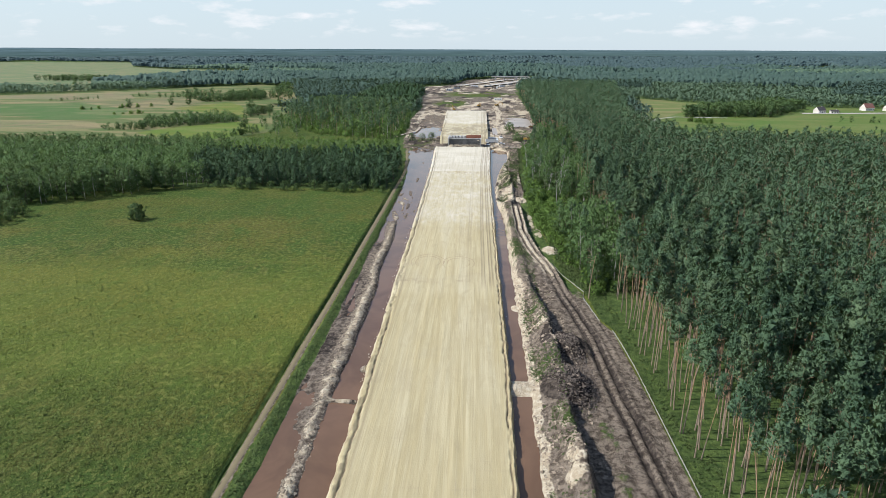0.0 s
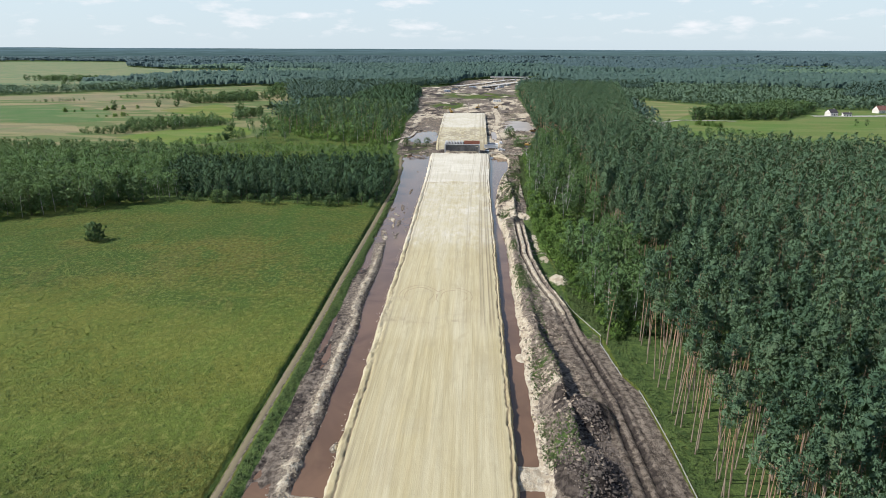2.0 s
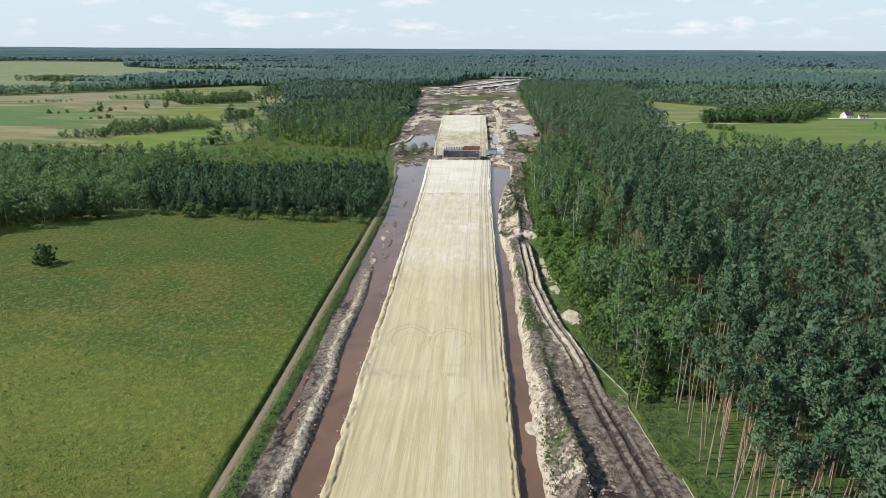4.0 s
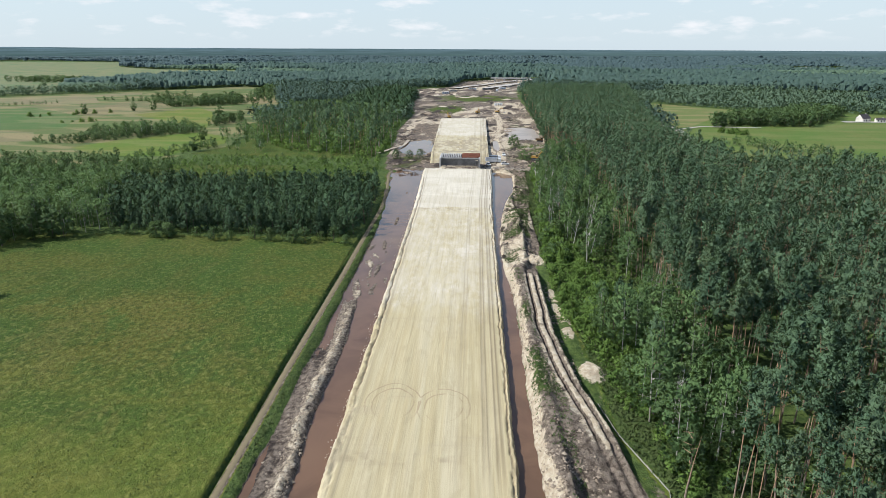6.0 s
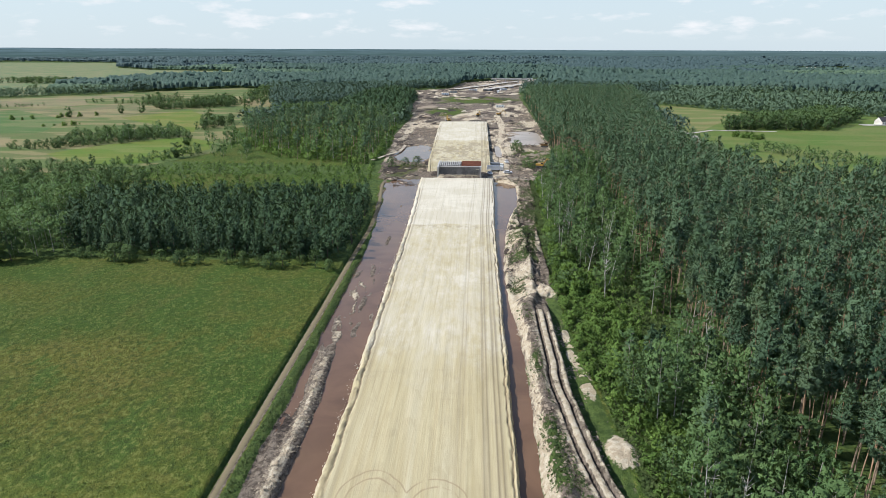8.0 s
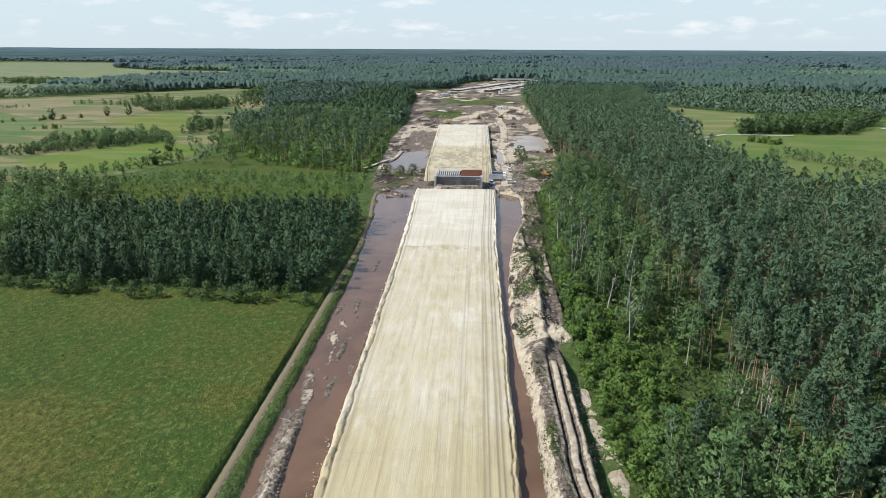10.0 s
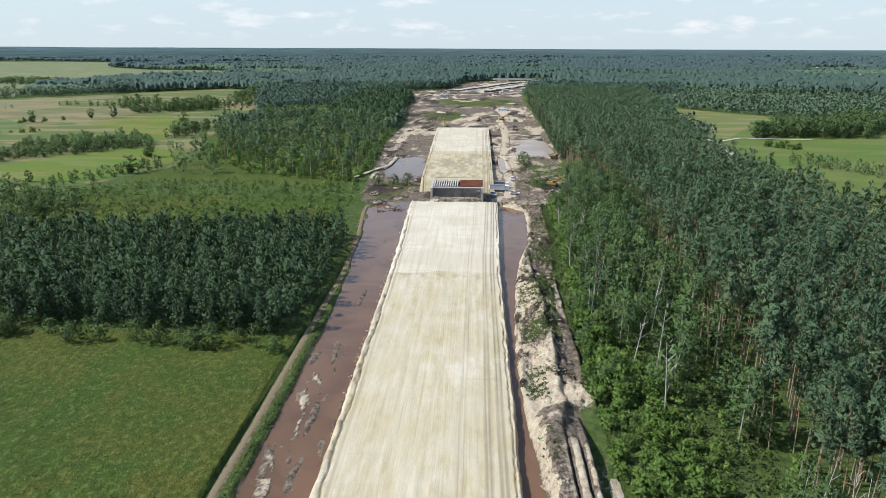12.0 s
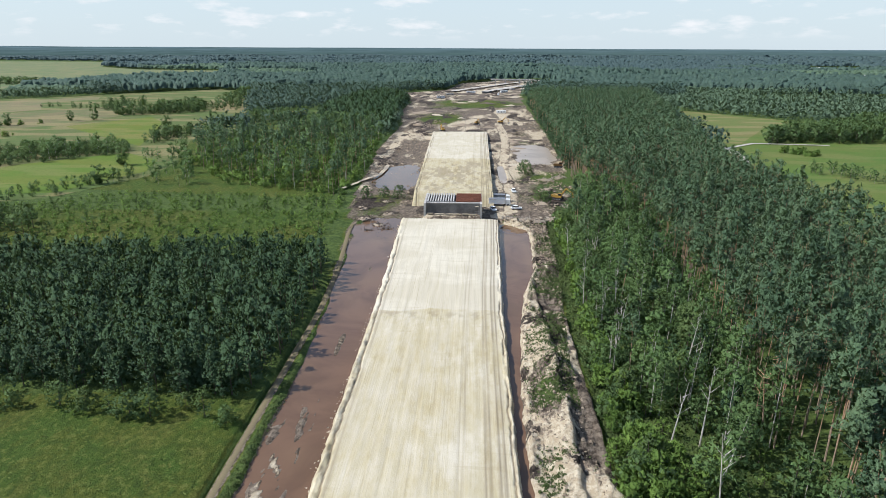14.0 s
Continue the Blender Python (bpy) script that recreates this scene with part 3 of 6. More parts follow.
    h, sand = np.maximum(h, -1.3 + (1.7 + 0.3 * rough2) * fill), np.maximum(sand, fill)
    for cx, cy, r, hh in ((23.8, 184.5, 2.9, 1.6), (22.0, 206, 1.5, 0.3), (21.3, 217, 1.3, 0.25), (20.9, 227, 1.0, 0.2), (17.0, 284, 3.2, 1.7), (15.6, 264, 2.6, 1.1), (14.2, 328, 1.6, 0.9), (14.0, 316, 1.4, 0.8), (18.5, 300, 2.2, 1.2)):
        pile = near * np.exp(-(((x - cx + 0.6 * wob) / r) ** 2 + ((y - cy) / (r * (1.5 if hh > 1 else 4.5))) ** 2) ** 1.6) * (1 + 0.3 * rough1)
        h, sand = h + hh * pile, np.maximum(sand, 1.1 * pile * (1 if hh > 1 else step(-0.35, 0.25, rough1 + 0.5 * rough2)))
    # wood floor
    wood = near * step(WOOD_R(y), WOOD_R(y) + 0.8, x)
    weed = np.maximum(weed, wood * (0.75 + 0.25 * rough1))
    burn = wood * np.exp(-(((x - 47) / 6) ** 2 + ((y - 216) / 9) ** 2) ** 2)
    weed, mud = weed * (1 - burn), np.maximum(mud, 0.75 * burn)
    # the works beyond the bridge
    site = inside(x, y, SITE)
    near2 = site * step(392, 402, y)
    weed = np.maximum(weed, step(398, 412, y) * 0.8 * (1 - site) * (1 - inside(x, y, CLEAR_L)))
    mud = np.maximum(mud, near2 * (0.72 + 0.35 * fbm(x, y, 18, 3, 4)))
    sand = np.maximum(sand, near2 * (0.36 + 0.6 * fbm(x, y, 34, 4, 3) + 0.75 * fbm(x, y * 0.5, 9, 2, 4, 0.6)))
    weed = np.maximum(weed, near2 * (0.3 + 0.5 * fbm(x, y, 45, 6, 3)))
    peat = np.maximum(peat, near2 * 0.75 * step(0.08, 0.4, fbm(x * 1.2, y * 0.6, 14, 5, 4, 0.6)))
    green = near2 * np.clip(hump(x, -28, 16) * hump(y, 735, 32) * 1.3 + hump(x, 5, 45) * hump(y, 890, 45) + hump(x, 42, 10) * hump(y, 455, 30), 0, 1)
    mud, sand = mud * (1 - 0.95 * green), sand * (1 - 0.95 * green)
    h = h + near2 * np.clip(1.7 * fbm(x, y, 15, 2, 4), -0.15, 1.8)
    for line, width, s in LANES:
        d = np.full(x.shape, 1e9)
        for (x0, y0), (x1, y1) in zip(line, line[1:]):
            t = np.clip(((x - x0) * (x1 - x0) + (y - y0) * (y1 - y0)) / ((x1 - x0) ** 2 + (y1 - y0) ** 2), 0, 1)
            d = np.minimum(d, np.hypot(x - x0 - t * (x1 - x0), y - y0 - t * (y1 - y0)))
        m = 1 - step(width * 0.35, width * 0.75, d + 0.25 * width * rough1)
        h, sand, mud = h * (1 - m) + 0.15 * m, np.maximum(sand * (1 - m), s * m), np.maximum(mud, m)
    rubble = step(392, 402, y) * np.clip(hump(x, 36, 15) * hump(y, 440, 42) + hump(x, -38, 12) * hump(y, 418, 20), 0, 1)
    sand, weed = sand * (1 - 0.85 * rubble), np.maximum(weed, 0.3 * rubble + 0.4 * rough1 * rubble)
    mud = np.maximum(mud * (1 - 0.3 * rubble), 0.5 * rubble)
    peat = np.maximum(peat, 0.55 * rubble * (1 + rough1))
    for cx, cy, rx0, ry0, d in POOLS:
        f = np.clip(1.5 - 1.0 * (np.abs((x - cx) / rx0) ** 3 + np.abs((y - cy) / ry0) ** 3) - 0.5 * rough1, 0, 1) * step(300, 360, y)
        h, mud = h * (1 - f) + f * -d, np.maximum(mud, f * 0.9)
        sand = sand * (1 - 0.6 * f)
    ledge = step(394.6, 396.4, y) * (1 - step(399.2, 400.0, y)) * step(-19.5, -17.5, x + 0.8 * rough1) * (1 - step(4.0, 6.0, x + 0.8 * rough1))
    h, mud = h * (1 - ledge) + ledge * (1.9 + 0.35 * rough2), np.maximum(mud, ledge)
    sand = np.maximum(sand, 0.6 * ledge * (1 + rough2))
    floor_l = step(268, 276, y) * (1 - step(348, 356, y) * step(-50, -56, x)) * (1 - step(395, 402, y)) * (1 - step(trk - 1.2, trk - 0.4, x)) * step(-430, -400, x)
    weed = np.maximum(weed, 0.62 * floor_l * (1 + 0.4 * rough1))
    # Shade of crevices in the bank, put into the colour with the peat tone.
    peat = np.maximum(peat, right * far_in * 0.62 * step(0.12, 0.4, fbm(x, y, 4.5, 3, 3, 0.6)) * (1 - step(350, 380, y)))
    sand = sand * (1 - 0.8 * np.clip(peat, 0, 1))
    return h, np.stack([mud, sand, weed, peat], -1)


CLEAR_L = [(-500, 425), (-160, 440), (-60, 430), (-66, 590), (-85, 690), (-195, 700), (-150, 610), (-250, 565), (-500, 560)]
SITE = [(-46, 394), (-50, 440), (-58, 560), (-58, 700), (-72, 800), (-72, 926), (-115, 1010), (-95, 1080), (-40, 1140), (-20, 1330), (40, 1420), (150, 1420), (150, 1250),
        (75, 1100), (60, 960), (57, 800), (55, 690), (54, 610), (50, 500), (40, 440), (28, 394)]
LANES = [([(10.5, 403), (15.5, 410), (17.5, 440), (16.5, 500), (20.5, 560), (23, 620), (22, 700), (30, 780)], 5.0, 0.85),
         ([(-50, 505), (-50, 560), (-49, 650)], 6.0, 0.75), ([(34, 700), (30, 780), (24, 830)], 15.0, 0.7), ([(22, 612), (34, 608), (46, 596)], 5.0, 0.62),
         ([(-70, 1000), (0, 1020), (60, 1060)], 14.0, 0.6), ([(-60, 800), (-10, 820), (20, 815)], 10.0, 0.6)]
POOLS = [(-36, 478, 11, 30, 0.9), (36.5, 550, 11.5, 34, 0.8), (15.5, 487, 2.0, 24, 0.7)]


def build_ground():
    xs = axis([(-5200, -1200, 400), (-1200, -400, 60), (-400, -170, 14), (-170, -38, 1.9), (-38, -19, 0.42), (-19, 6, 3), (6, 12, 0.4), (12, 32, 0.25), (32, 33, 0.5), (33, 60, 2.0), (60, 200, 10), (200, 1200, 60), (1200, 5200, 400)])
    ys = axis([(-600, -264, 60), (-264, 56, 8), (56, 250, 0.66), (250, 400, 0.95), (400, 640, 3), (640, 1500, 14), (1500, 2400, 90), (2400, 5000, 400)])
    X, Y = np.meshgrid(xs, ys, indexing="ij")
    h, rgb = land(X.ravel(), Y.ravel())
    me = mesh_of("ground", np.stack([X.ravel(), Y.ravel(), h], 1), grid_faces(len(xs), len(ys)), [M_GROUND], smooth=True)
    zone_colours(me, rgb)
    tagged(new("ground", me), "open land with meadow, churned mud banks and woodland floor", "ground", kind="structure")


def build_embankment(name, y0, y1, toe_l, toe_r, crown, dy, label, steep=1.25):
    ys = axis([(y0, 50, 10.0), (50, y1 + 0.5, dy)]) if y0 < 0 else np.arange(y0, y1 + dy, dy)
    us = np.concatenate([np.linspace(0, 0.12, 24), np.linspace(0.12, 0.9, 96)[1:], np.linspace(0.9, 1, 24)[1:]])
    U, Y = np.meshgrid(us, ys, indexing="ij")
    l, r = toe_l(Y) - 1.4, toe_r(Y) + 1.4
    X = l + U * (r - l)
    top = crown(Y)
    nl, nr = 0.5 * fbm(X * 0 + 2.0, Y, 7, 2, 5, 0.75), 0.5 * fbm(X * 0 + 9.0, Y, 6, 5, 5, 0.75)
    dl, dr = X - toe_l(Y) + nl, toe_r(Y) - X + nr
    front, back = Y - y0, y1 - Y
    side = np.minimum(np.minimum(dl * 1.5 * steep, dr * 2.8 * steep), np.minimum(front * 0.9, back * 0.9) - 0.6)
    z = np.minimum(WATER_Z - 0.2 + (side + 0.15) * 1.0, top)
    ragged = step(-0.2, 0.5, side) * (1 - step(top + 0.6, top + 1.6, side))
    z = z + ragged * 0.22 * fbm(X, Y, 1.8, 3, 3, 0.6)
    z = z + step(top, top + 0.8, side) * (0.07 * fbm(X, Y * 0.08, 1.2, 4, 3) + 0.1 * fbm(X, Y, 18, 6, 2))
    lip = hump(side, top + 0.75, 0.35)
    z = z + 0.06 * lip * (0.3 + 0.9 * fbm(X, Y, 2.2, 1, 3))
    # Cracks along both edges, sunk and also darkened in colour by this mask.
    line = hump(dr, 1.0 + 0.45 * fbm(X * 0 + 31.0, Y, 9, 7, 4, 0.65), 0.14) * step(-0.45, -0.2, fbm(X * 0 + 5.0, Y, 14, 7, 2))
    line = np.maximum(line, hump(dl, 1.75 + 0.5 * fbm(X * 0 + 47.0, Y, 10, 4, 4, 0.65), 0.17) * step(-0.45, -0.15, fbm(X * 0 + 12.0, Y, 24, 6, 2)))
    crust = (1 - step(1.0, 1.4, dr)) + (1 - step(1.6, 2.2, dl))
    z = z - 0.24 * line + crust * (0.4 * fbm(X, Y, 1.9, 6, 4, 0.7) + 0.3 * fbm(X, Y, 1.1, 2, 2, 0.6)) * step(-0.2, 0.3, side)
    me = mesh_of(name, np.stack([X.ravel(), Y.ravel(), z.ravel()], 1), grid_faces(len(us), len(ys)), [M_SAND], smooth=True)
    line = np.maximum(line, 0.4 * np.clip(crust, 0, 1) * step(-0.15, 0.35, fbm(X, Y, 2.2, 2, 4, 0.65)) * (1 - step(290, 320, Y)))
    fresh = np.maximum(step(309, 315, Y + 1.5 * fbm(X, Y, 8, 3, 2)) * (1 - step(400, 410, Y)), 0.45 * (1 - step(top + 0.1, top + 0.9, side)) * (X < -5))
    fresh = np.maximum(fresh, 0.5 * step(148, 235, Y) * (1 - step(400, 410, Y)))
    fresh = np.maximum(fresh, np.maximum(0.6 * step(512, 520, Y), 0.45 * step(412, 418, Y)))
    brown = np.clip((1 - step(143, 150, Y)) * (0.85 + 0.6 * fbm(X, Y, 26, 5, 3)) + 0.85 * hump(X, toe_r(Y) - 5.2 + 1.2 * np.sin(Y / 40), 1.8) * step(155, 175, Y) * (1 - step(302, 312, Y)) + 0.22 * step(426, 440, Y) * (1 - step(510, 520, Y)), 0, 1)
    broken = 0.45 + 0.55 * step(-0.4, 0.1, fbm(X, Y * 0.25, 6, 4, 3))
    for off, s in ((2.2, 1), (3.0, 1), (4.4, 0.8), (5.1, 0.8), (8.5, 0.4), (9.3, 0.4)):
        line = np.maximum(line, 0.8 * s * hump(X, toe_r(Y) - off + 0.25 * fbm(X * 0, Y, 30, 2, 2), 0.2) * broken * step(146, 158, Y))
    line = np.maximum(line, 0.42 * step(0.0, 0.35, fbm(X * 1.6, Y * 0.5, 3.0, 3, 3, 0.6) + 0.4 * fbm(X, Y, 20, 1, 2)) * step(428, 434, Y) * (1 - step(505, 513, Y)))
    line = np.maximum(line, 0.3 * hump(Y, 309.5, 2.2) * step(-0.1, 0.35, fbm(X, Y, 1.6, 6, 2)))
    line = np.maximum(line, 0.4 * hump(X, toe_l(Y) + 2.6, 0.25) * broken)
    zone_colours(me, np.stack([fresh.ravel(), brown.ravel(), np.maximum(line, 0.4 * hump(Y, 155.5 + 1.8 * fbm(X, Y, 6, 2, 3), 1.6) * step(0.05, 0.4, fbm(X * 0.8, Y * 1.6, 2.6, 4, 3))).ravel()], -1))
    tagged(new(name, me), label, "embankment", kind="structure")


def build_water():
    def sheet(name, x0, x1, y0, y1, mat, label, z=WATER_Z):
        follow = x0 is None
        xs, ys = np.linspace(-45 if follow else x0, x1, 8), np.linspace(y0, y1, 60)
        X, Y = np.meshgrid(xs, ys, indexing="ij")
        if follow:
            X = SHORE_L(Y) - 1.6 + (X + 45) / 30 * (x1 - SHORE_L(Y) + 1.6)
        me = mesh_of(name, np.stack([X.ravel(), Y.ravel(), np.full(X.size, z)], 1), grid_faces(8, 60), [mat])
        tagged(new(name, me), label, "water", kind="structure")
    sheet("water_left", None, -15, -250, 400, M_WATER, "still brown ditch water beside the sand embankment")
    sheet("water_right", 5, 21.0, -250, 393, M_WATER, "still brown ditch water below the spoil bank")
    sheet("water_pool", -48, -24, 440, 512, M_WATER, "shallow flooded pool with mud islands")
    sheet("water_basin", 12, 55, 455, 592, M_WATER_GREY, "grey shallow settling basin among sand banks")


build_ground()
build_embankment("embankment_1", -250, 396, TOE_L, TOE_R, CROWN, 0.55, "pale graded sand embankment with roller streaks and crumbling edges")
build_embankment("embankment_2", 417, 640, along([400, 440, 600, 650], [-22.5, -24.5, -28.0, -28.5]), along([400, 640], [9.3, 11.5]),
                 along([400, 424, 450, 640], [5.2, 4.2, 2.5, 1.7]), 1.0, "second sand embankment beyond the bridge with tyre marks", 3.2)
build_water()


# ---- trees ----
def sprigs(rng, centres, sizes, n, outward, slim=0.38, calm=0.0, tone=None):
    """Tufts of n sprigs about each centre; their faces turn outward, up and to the camera's side.
    Returns three corners a sprig, each with its place, soft normal and tone."""
    c = np.repeat(np.asarray(centres), n, axis=0)
    s = np.repeat(np.asarray(sizes), n)[:, None]
    off = rng.normal(size=(len(c), 3))
    off /= np.linalg.norm(off, axis=1)[:, None]
    out = np.repeat(outward, n, axis=0)
    k = s * (0.6 + 0.6 * rng.random((len(c), 1)))
    up = np.array([0, 0, 1.0])
    d = 0.55 * out + 0.55 * up + 0.75 * rng.normal(size=(len(c), 3)) * np.array([1, 1, 0.7])
    d /= np.linalg.norm(d, axis=1)[:, None] + 1e-9
    nrm = np.cross(d, rng.normal(size=(len(c), 3))) + calm * (out + 0.5 * up)
    nrm /= np.linalg.norm(nrm, axis=1)[:, None] + 1e-9
    nrm *= np.where((nrm * (out + 0.6 * up + np.array([0, -0.35, 0]))).sum(1) < 0, -1.0, 1.0)[:, None]
    p = np.cross(d, nrm)
    p /= np.linalg.norm(p, axis=1)[:, None] + 1e-9
    root = c + 0.6 * s * off
    a, b, t = root - slim * k * p - 0.4 * k * d, root + slim * k * p - 0.4 * k * d, root + 0.75 * k * d
    soft = 0.16 * nrm + 1.0 * out + 0.42 * off + 0.4 * up
    soft /= np.linalg.norm(soft, axis=1)[:, None] + 1e-9
    tn = np.zeros(len(c)) if tone is None else np.repeat(tone, n)
    full = np.concatenate([np.stack([a, b, t], 1), np.repeat(soft[:, None], 3, 1), np.repeat(tn[:, None, None], 3, 1)], 2)
    return full.reshape(-1, 7)


def crown_points(rng, kind, h, n):
    """Places and sizes of the tufts of a crown of a tree h high."""
    if kind == "pine":
        t = 0.6 + 0.4 * rng.random(n) ** 1.05
        wide = 0.112 * h * np.clip((1.03 - t) / 0.32, 0, 1) ** 0.8 * np.clip((t - 0.55) / 0.13, 0.3, 1)
    elif kind == "thin":
        t = 0.76 + 0.24 * rng.random(n)
        wide = 0.07 * h * np.clip((1.03 - t) / 0.2, 0, 1) ** 0.7
    elif kind == "young":
        t = 0.10 + 0.90 * rng.random(n) ** 1.1
        wide = 0.31 * h * (1.02 - t) ** 0.75
    elif kind == "birch":
        t = 0.16 + 0.84 * rng.random(n)
        wide = 0.24 * h * np.sqrt(np.clip(1 - ((t - 0.5) / 0.52) ** 2, 0.03, 1))
    elif kind == "alder":
        t = 0.08 + 0.92 * rng.random(n)
        wide = 0.31 * h * np.sqrt(np.clip(1 - ((t - 0.55) / 0.48) ** 2, 0.03, 1))
    else:
        t = 0.08 + 0.92 * rng.random(n)
        wide = 0.52 * h * np.sqrt(np.clip(1 - ((t - 0.42) / 0.6) ** 2, 0.03, 1))
    if kind in ("pine", "thin", "young"):      # whorls of boughs
        levels, k = {"pine": (8, 6), "thin": (5, 5), "young": (11, 6)}[kind]
        lo_t = t.min()
        lev = np.clip(((t - lo_t) / (1.001 - lo_t) * levels).astype(int), 0, levels - 1)
        bough = rng.integers(k, size=n)
        turn0, reach = 6.283 * rng.random(levels), 0.72 + 0.5 * rng.random((levels, k))
        t = lo_t + (lev + 0.5 + 0.3 * rng.normal(size=n)) / levels * (1 - lo_t)
        f = np.sqrt(0.08 + 0.92 * rng.random(n))
        a = turn0[lev] + 6.283 * bough / k + 0.2 * rng.normal(size=n)
        r = wide * 1.12 * reach[lev, bough] * f
        return np.stack([r * np.cos(a), r * np.sin(a), t * h + 0.25 * r], 1)
    a = 2 * np.pi * rng.random(n)
    lob = 1 + 0.25 * np.sin(a * 3 + rng.random() * 6) + 0.15 * np.sin(a * 2 + 9 * t + rng.random() * 6)
    r = wide * lob * np.sqrt(0.25 + 0.75 * rng.random(n))
    return np.stack([r * np.cos(a), r * np.sin(a), t * h], 1)


def stem(rng, h, r, top=0.93, limbs=5, lo=0.45, spread=0.12):
    """A tapered, slightly bent trunk with limbs. Returns corners, three a face."""
    out = []
    bend = rng.normal(size=2) * 0.022 * h
    at = lambda t: np.array([bend[0] * t * t * 3 * (1 - 0.3 * t), bend[1] * t * t * 2, h * t])

    def tube(p, q, r0, r1, n):
        ax = (q - p) / np.linalg.norm(q - p)
        u = np.cross(ax, [0.3, 0.9, 0.1])
        u /= np.linalg.norm(u)
        v = np.cross(ax, u)
        for i in range(n):
            a0, a1 = 2 * np.pi * i / n, 2 * np.pi * (i + 1) / n
            e0, e1 = np.cos(a0) * u + np.sin(a0) * v, np.cos(a1) * u + np.sin(a1) * v
            out.extend([p + r0 * e0, p + r0 * e1, q + r1 * e1, p + r0 * e0, q + r1 * e1, q + r1 * e0])
    ts = [-0.02, 0.3, 0.62, top]
    for i in range(3):
        tube(at(ts[i]), at(ts[i + 1]), r * (1.05 - ts[i]), r * (1.05 - ts[i + 1]), 6 if i < 2 else 5)
    for i in range(limbs):
        t = lo + (top - lo) * rng.random()
        a = 2 * np.pi * rng.random()
        d = np.array([np.cos(a), np.sin(a), 0.45 + 0.4 * rng.random()]) * spread * h * (1.15 - t) * 1.6
        tube(at(t), at(t) + d, r * 0.33 * (1.1 - t), 0.015, 3)
    v = np.array(out).reshape(-1, 3, 3)
    face = np.cross(v[:, 1] - v[:, 0], v[:, 2] - v[:, 0])
    face /= np.linalg.norm(face, axis=1)[:, None] + 1e-9
    return np.concatenate([v, np.repeat(face[:, None], 3, 1), np.zeros((len(v), 3, 1))], 2).reshape(-1, 7)


LOOKS = {  # height, trunk radius, leaves, bark, tuft size, limbs from
    "pine": (20.0, 0.135, M_PINE, M_BARK_PINE, 0.62, 0.6),
    "thin": (19.5, 0.12, M_PINE, M_BARK_PINE, 0.5, 0.72),
    "young": (8.4, 0.11, M_PINE_YOUNG, M_BARK_DARK, 0.44, 0.2),
    "birch": (13.5, 0.12, M_BIRCH, M_BARK_BIRCH, 0.55, 0.3),
    "alder": (12.0, 0.17, M_ALDER, M_BARK_DARK, 0.68, 0.25),
    "shrub": (3.0, 0.06, M_SHRUB, M_BARK_DARK, 0.4, 0.1),
    "bush": (6.6, 0.14, M_ALDER, M_BARK_DARK, 0.5, 0.1),
}


def variants(kind, count, tufts, leaves, seed, grow=1.0):
    h, r, _, _, size, lo = LOOKS[kind]
    out = []
    for i in range(count):
        rng = np.random.default_rng(seed + i)
        c = crown_points(rng, kind, h, tufts)
        out_dir = c - np.array([0, 0, h * {"pine": 0.72, "thin": 0.8, "young": 0.3, "shrub": 0.2}.get(kind, 0.5)])
        out_dir /= np.linalg.norm(out_dir, axis=1)[:, None]
        crown = sprigs(rng, c, size * grow * (0.7 + 0.6 * rng.random(len(c))), leaves, out_dir, 0.3 if kind in ("pine", "thin", "young") else 0.42)
        few = max(4, tufts // 4)
        core = c[:few] * np.array([0.5, 0.5, 1.0])
        crown = np.concatenate([crown, sprigs(rng, core, np.full(few, size * (1.25 if grow < 1.3 else 1.7)), 3 if grow < 1.3 else 2, out_dir[:few], 0.5)])
        out.append((crown, stem(rng, h, r, 0.93, 5 if grow < 1.3 else 0, lo)))
    return out


def soup(name, corners, mat):
    return mesh_of(name, corners, np.arange(len(corners)).reshape(-1, 3), [mat])


def thick(name, corners_crown, corners_stem, kind, label, category):
    """Many trees joined in one object."""
    _, _, leaf, bark, _, _ = LOOKS[kind]
    v = np.concatenate([corners_crown, corners_stem]) if len(corners_stem) else corners_crown
    idx = np.concatenate([np.zeros(len(corners_crown) // 3), np.ones(len(corners_stem) // 3)])
    me = mesh_of(name, v, np.arange(len(v)).reshape(-1, 3), [leaf, bark], idx)
    return tagged(new(name, me), label, category, kind="stuff")


def spread(rng, corners, pts, scales):
    """Copies of one set of corners, turned at random, at the points."""
    a = 2 * np.pi * rng.random(len(pts))
    ca, sa = np.cos(a)[:, None], np.sin(a)[:, None]
    sx = scales * (0.9 + 0.25 * rng.random(len(pts)))
    x = corners[None, :, 0] * sx[:, None]
    y = corners[None, :, 1] * sx[:, None]
    z = corners[None, :, 2] * scales[:, None]
    nx, ny, nz = corners[None, :, 3], corners[None, :, 4], corners[None, :, 5] + 0 * ca
    tone = np.repeat(rng.random((len(pts), 1)), len(corners), 1)
    return np.stack([x * ca - y * sa + pts[:, :1], x * sa + y * ca + pts[:, 1:2], z + pts[:, 2:3], nx * ca - ny * sa, nx * sa + ny * ca, nz, tone], -1).reshape(-1, 7)


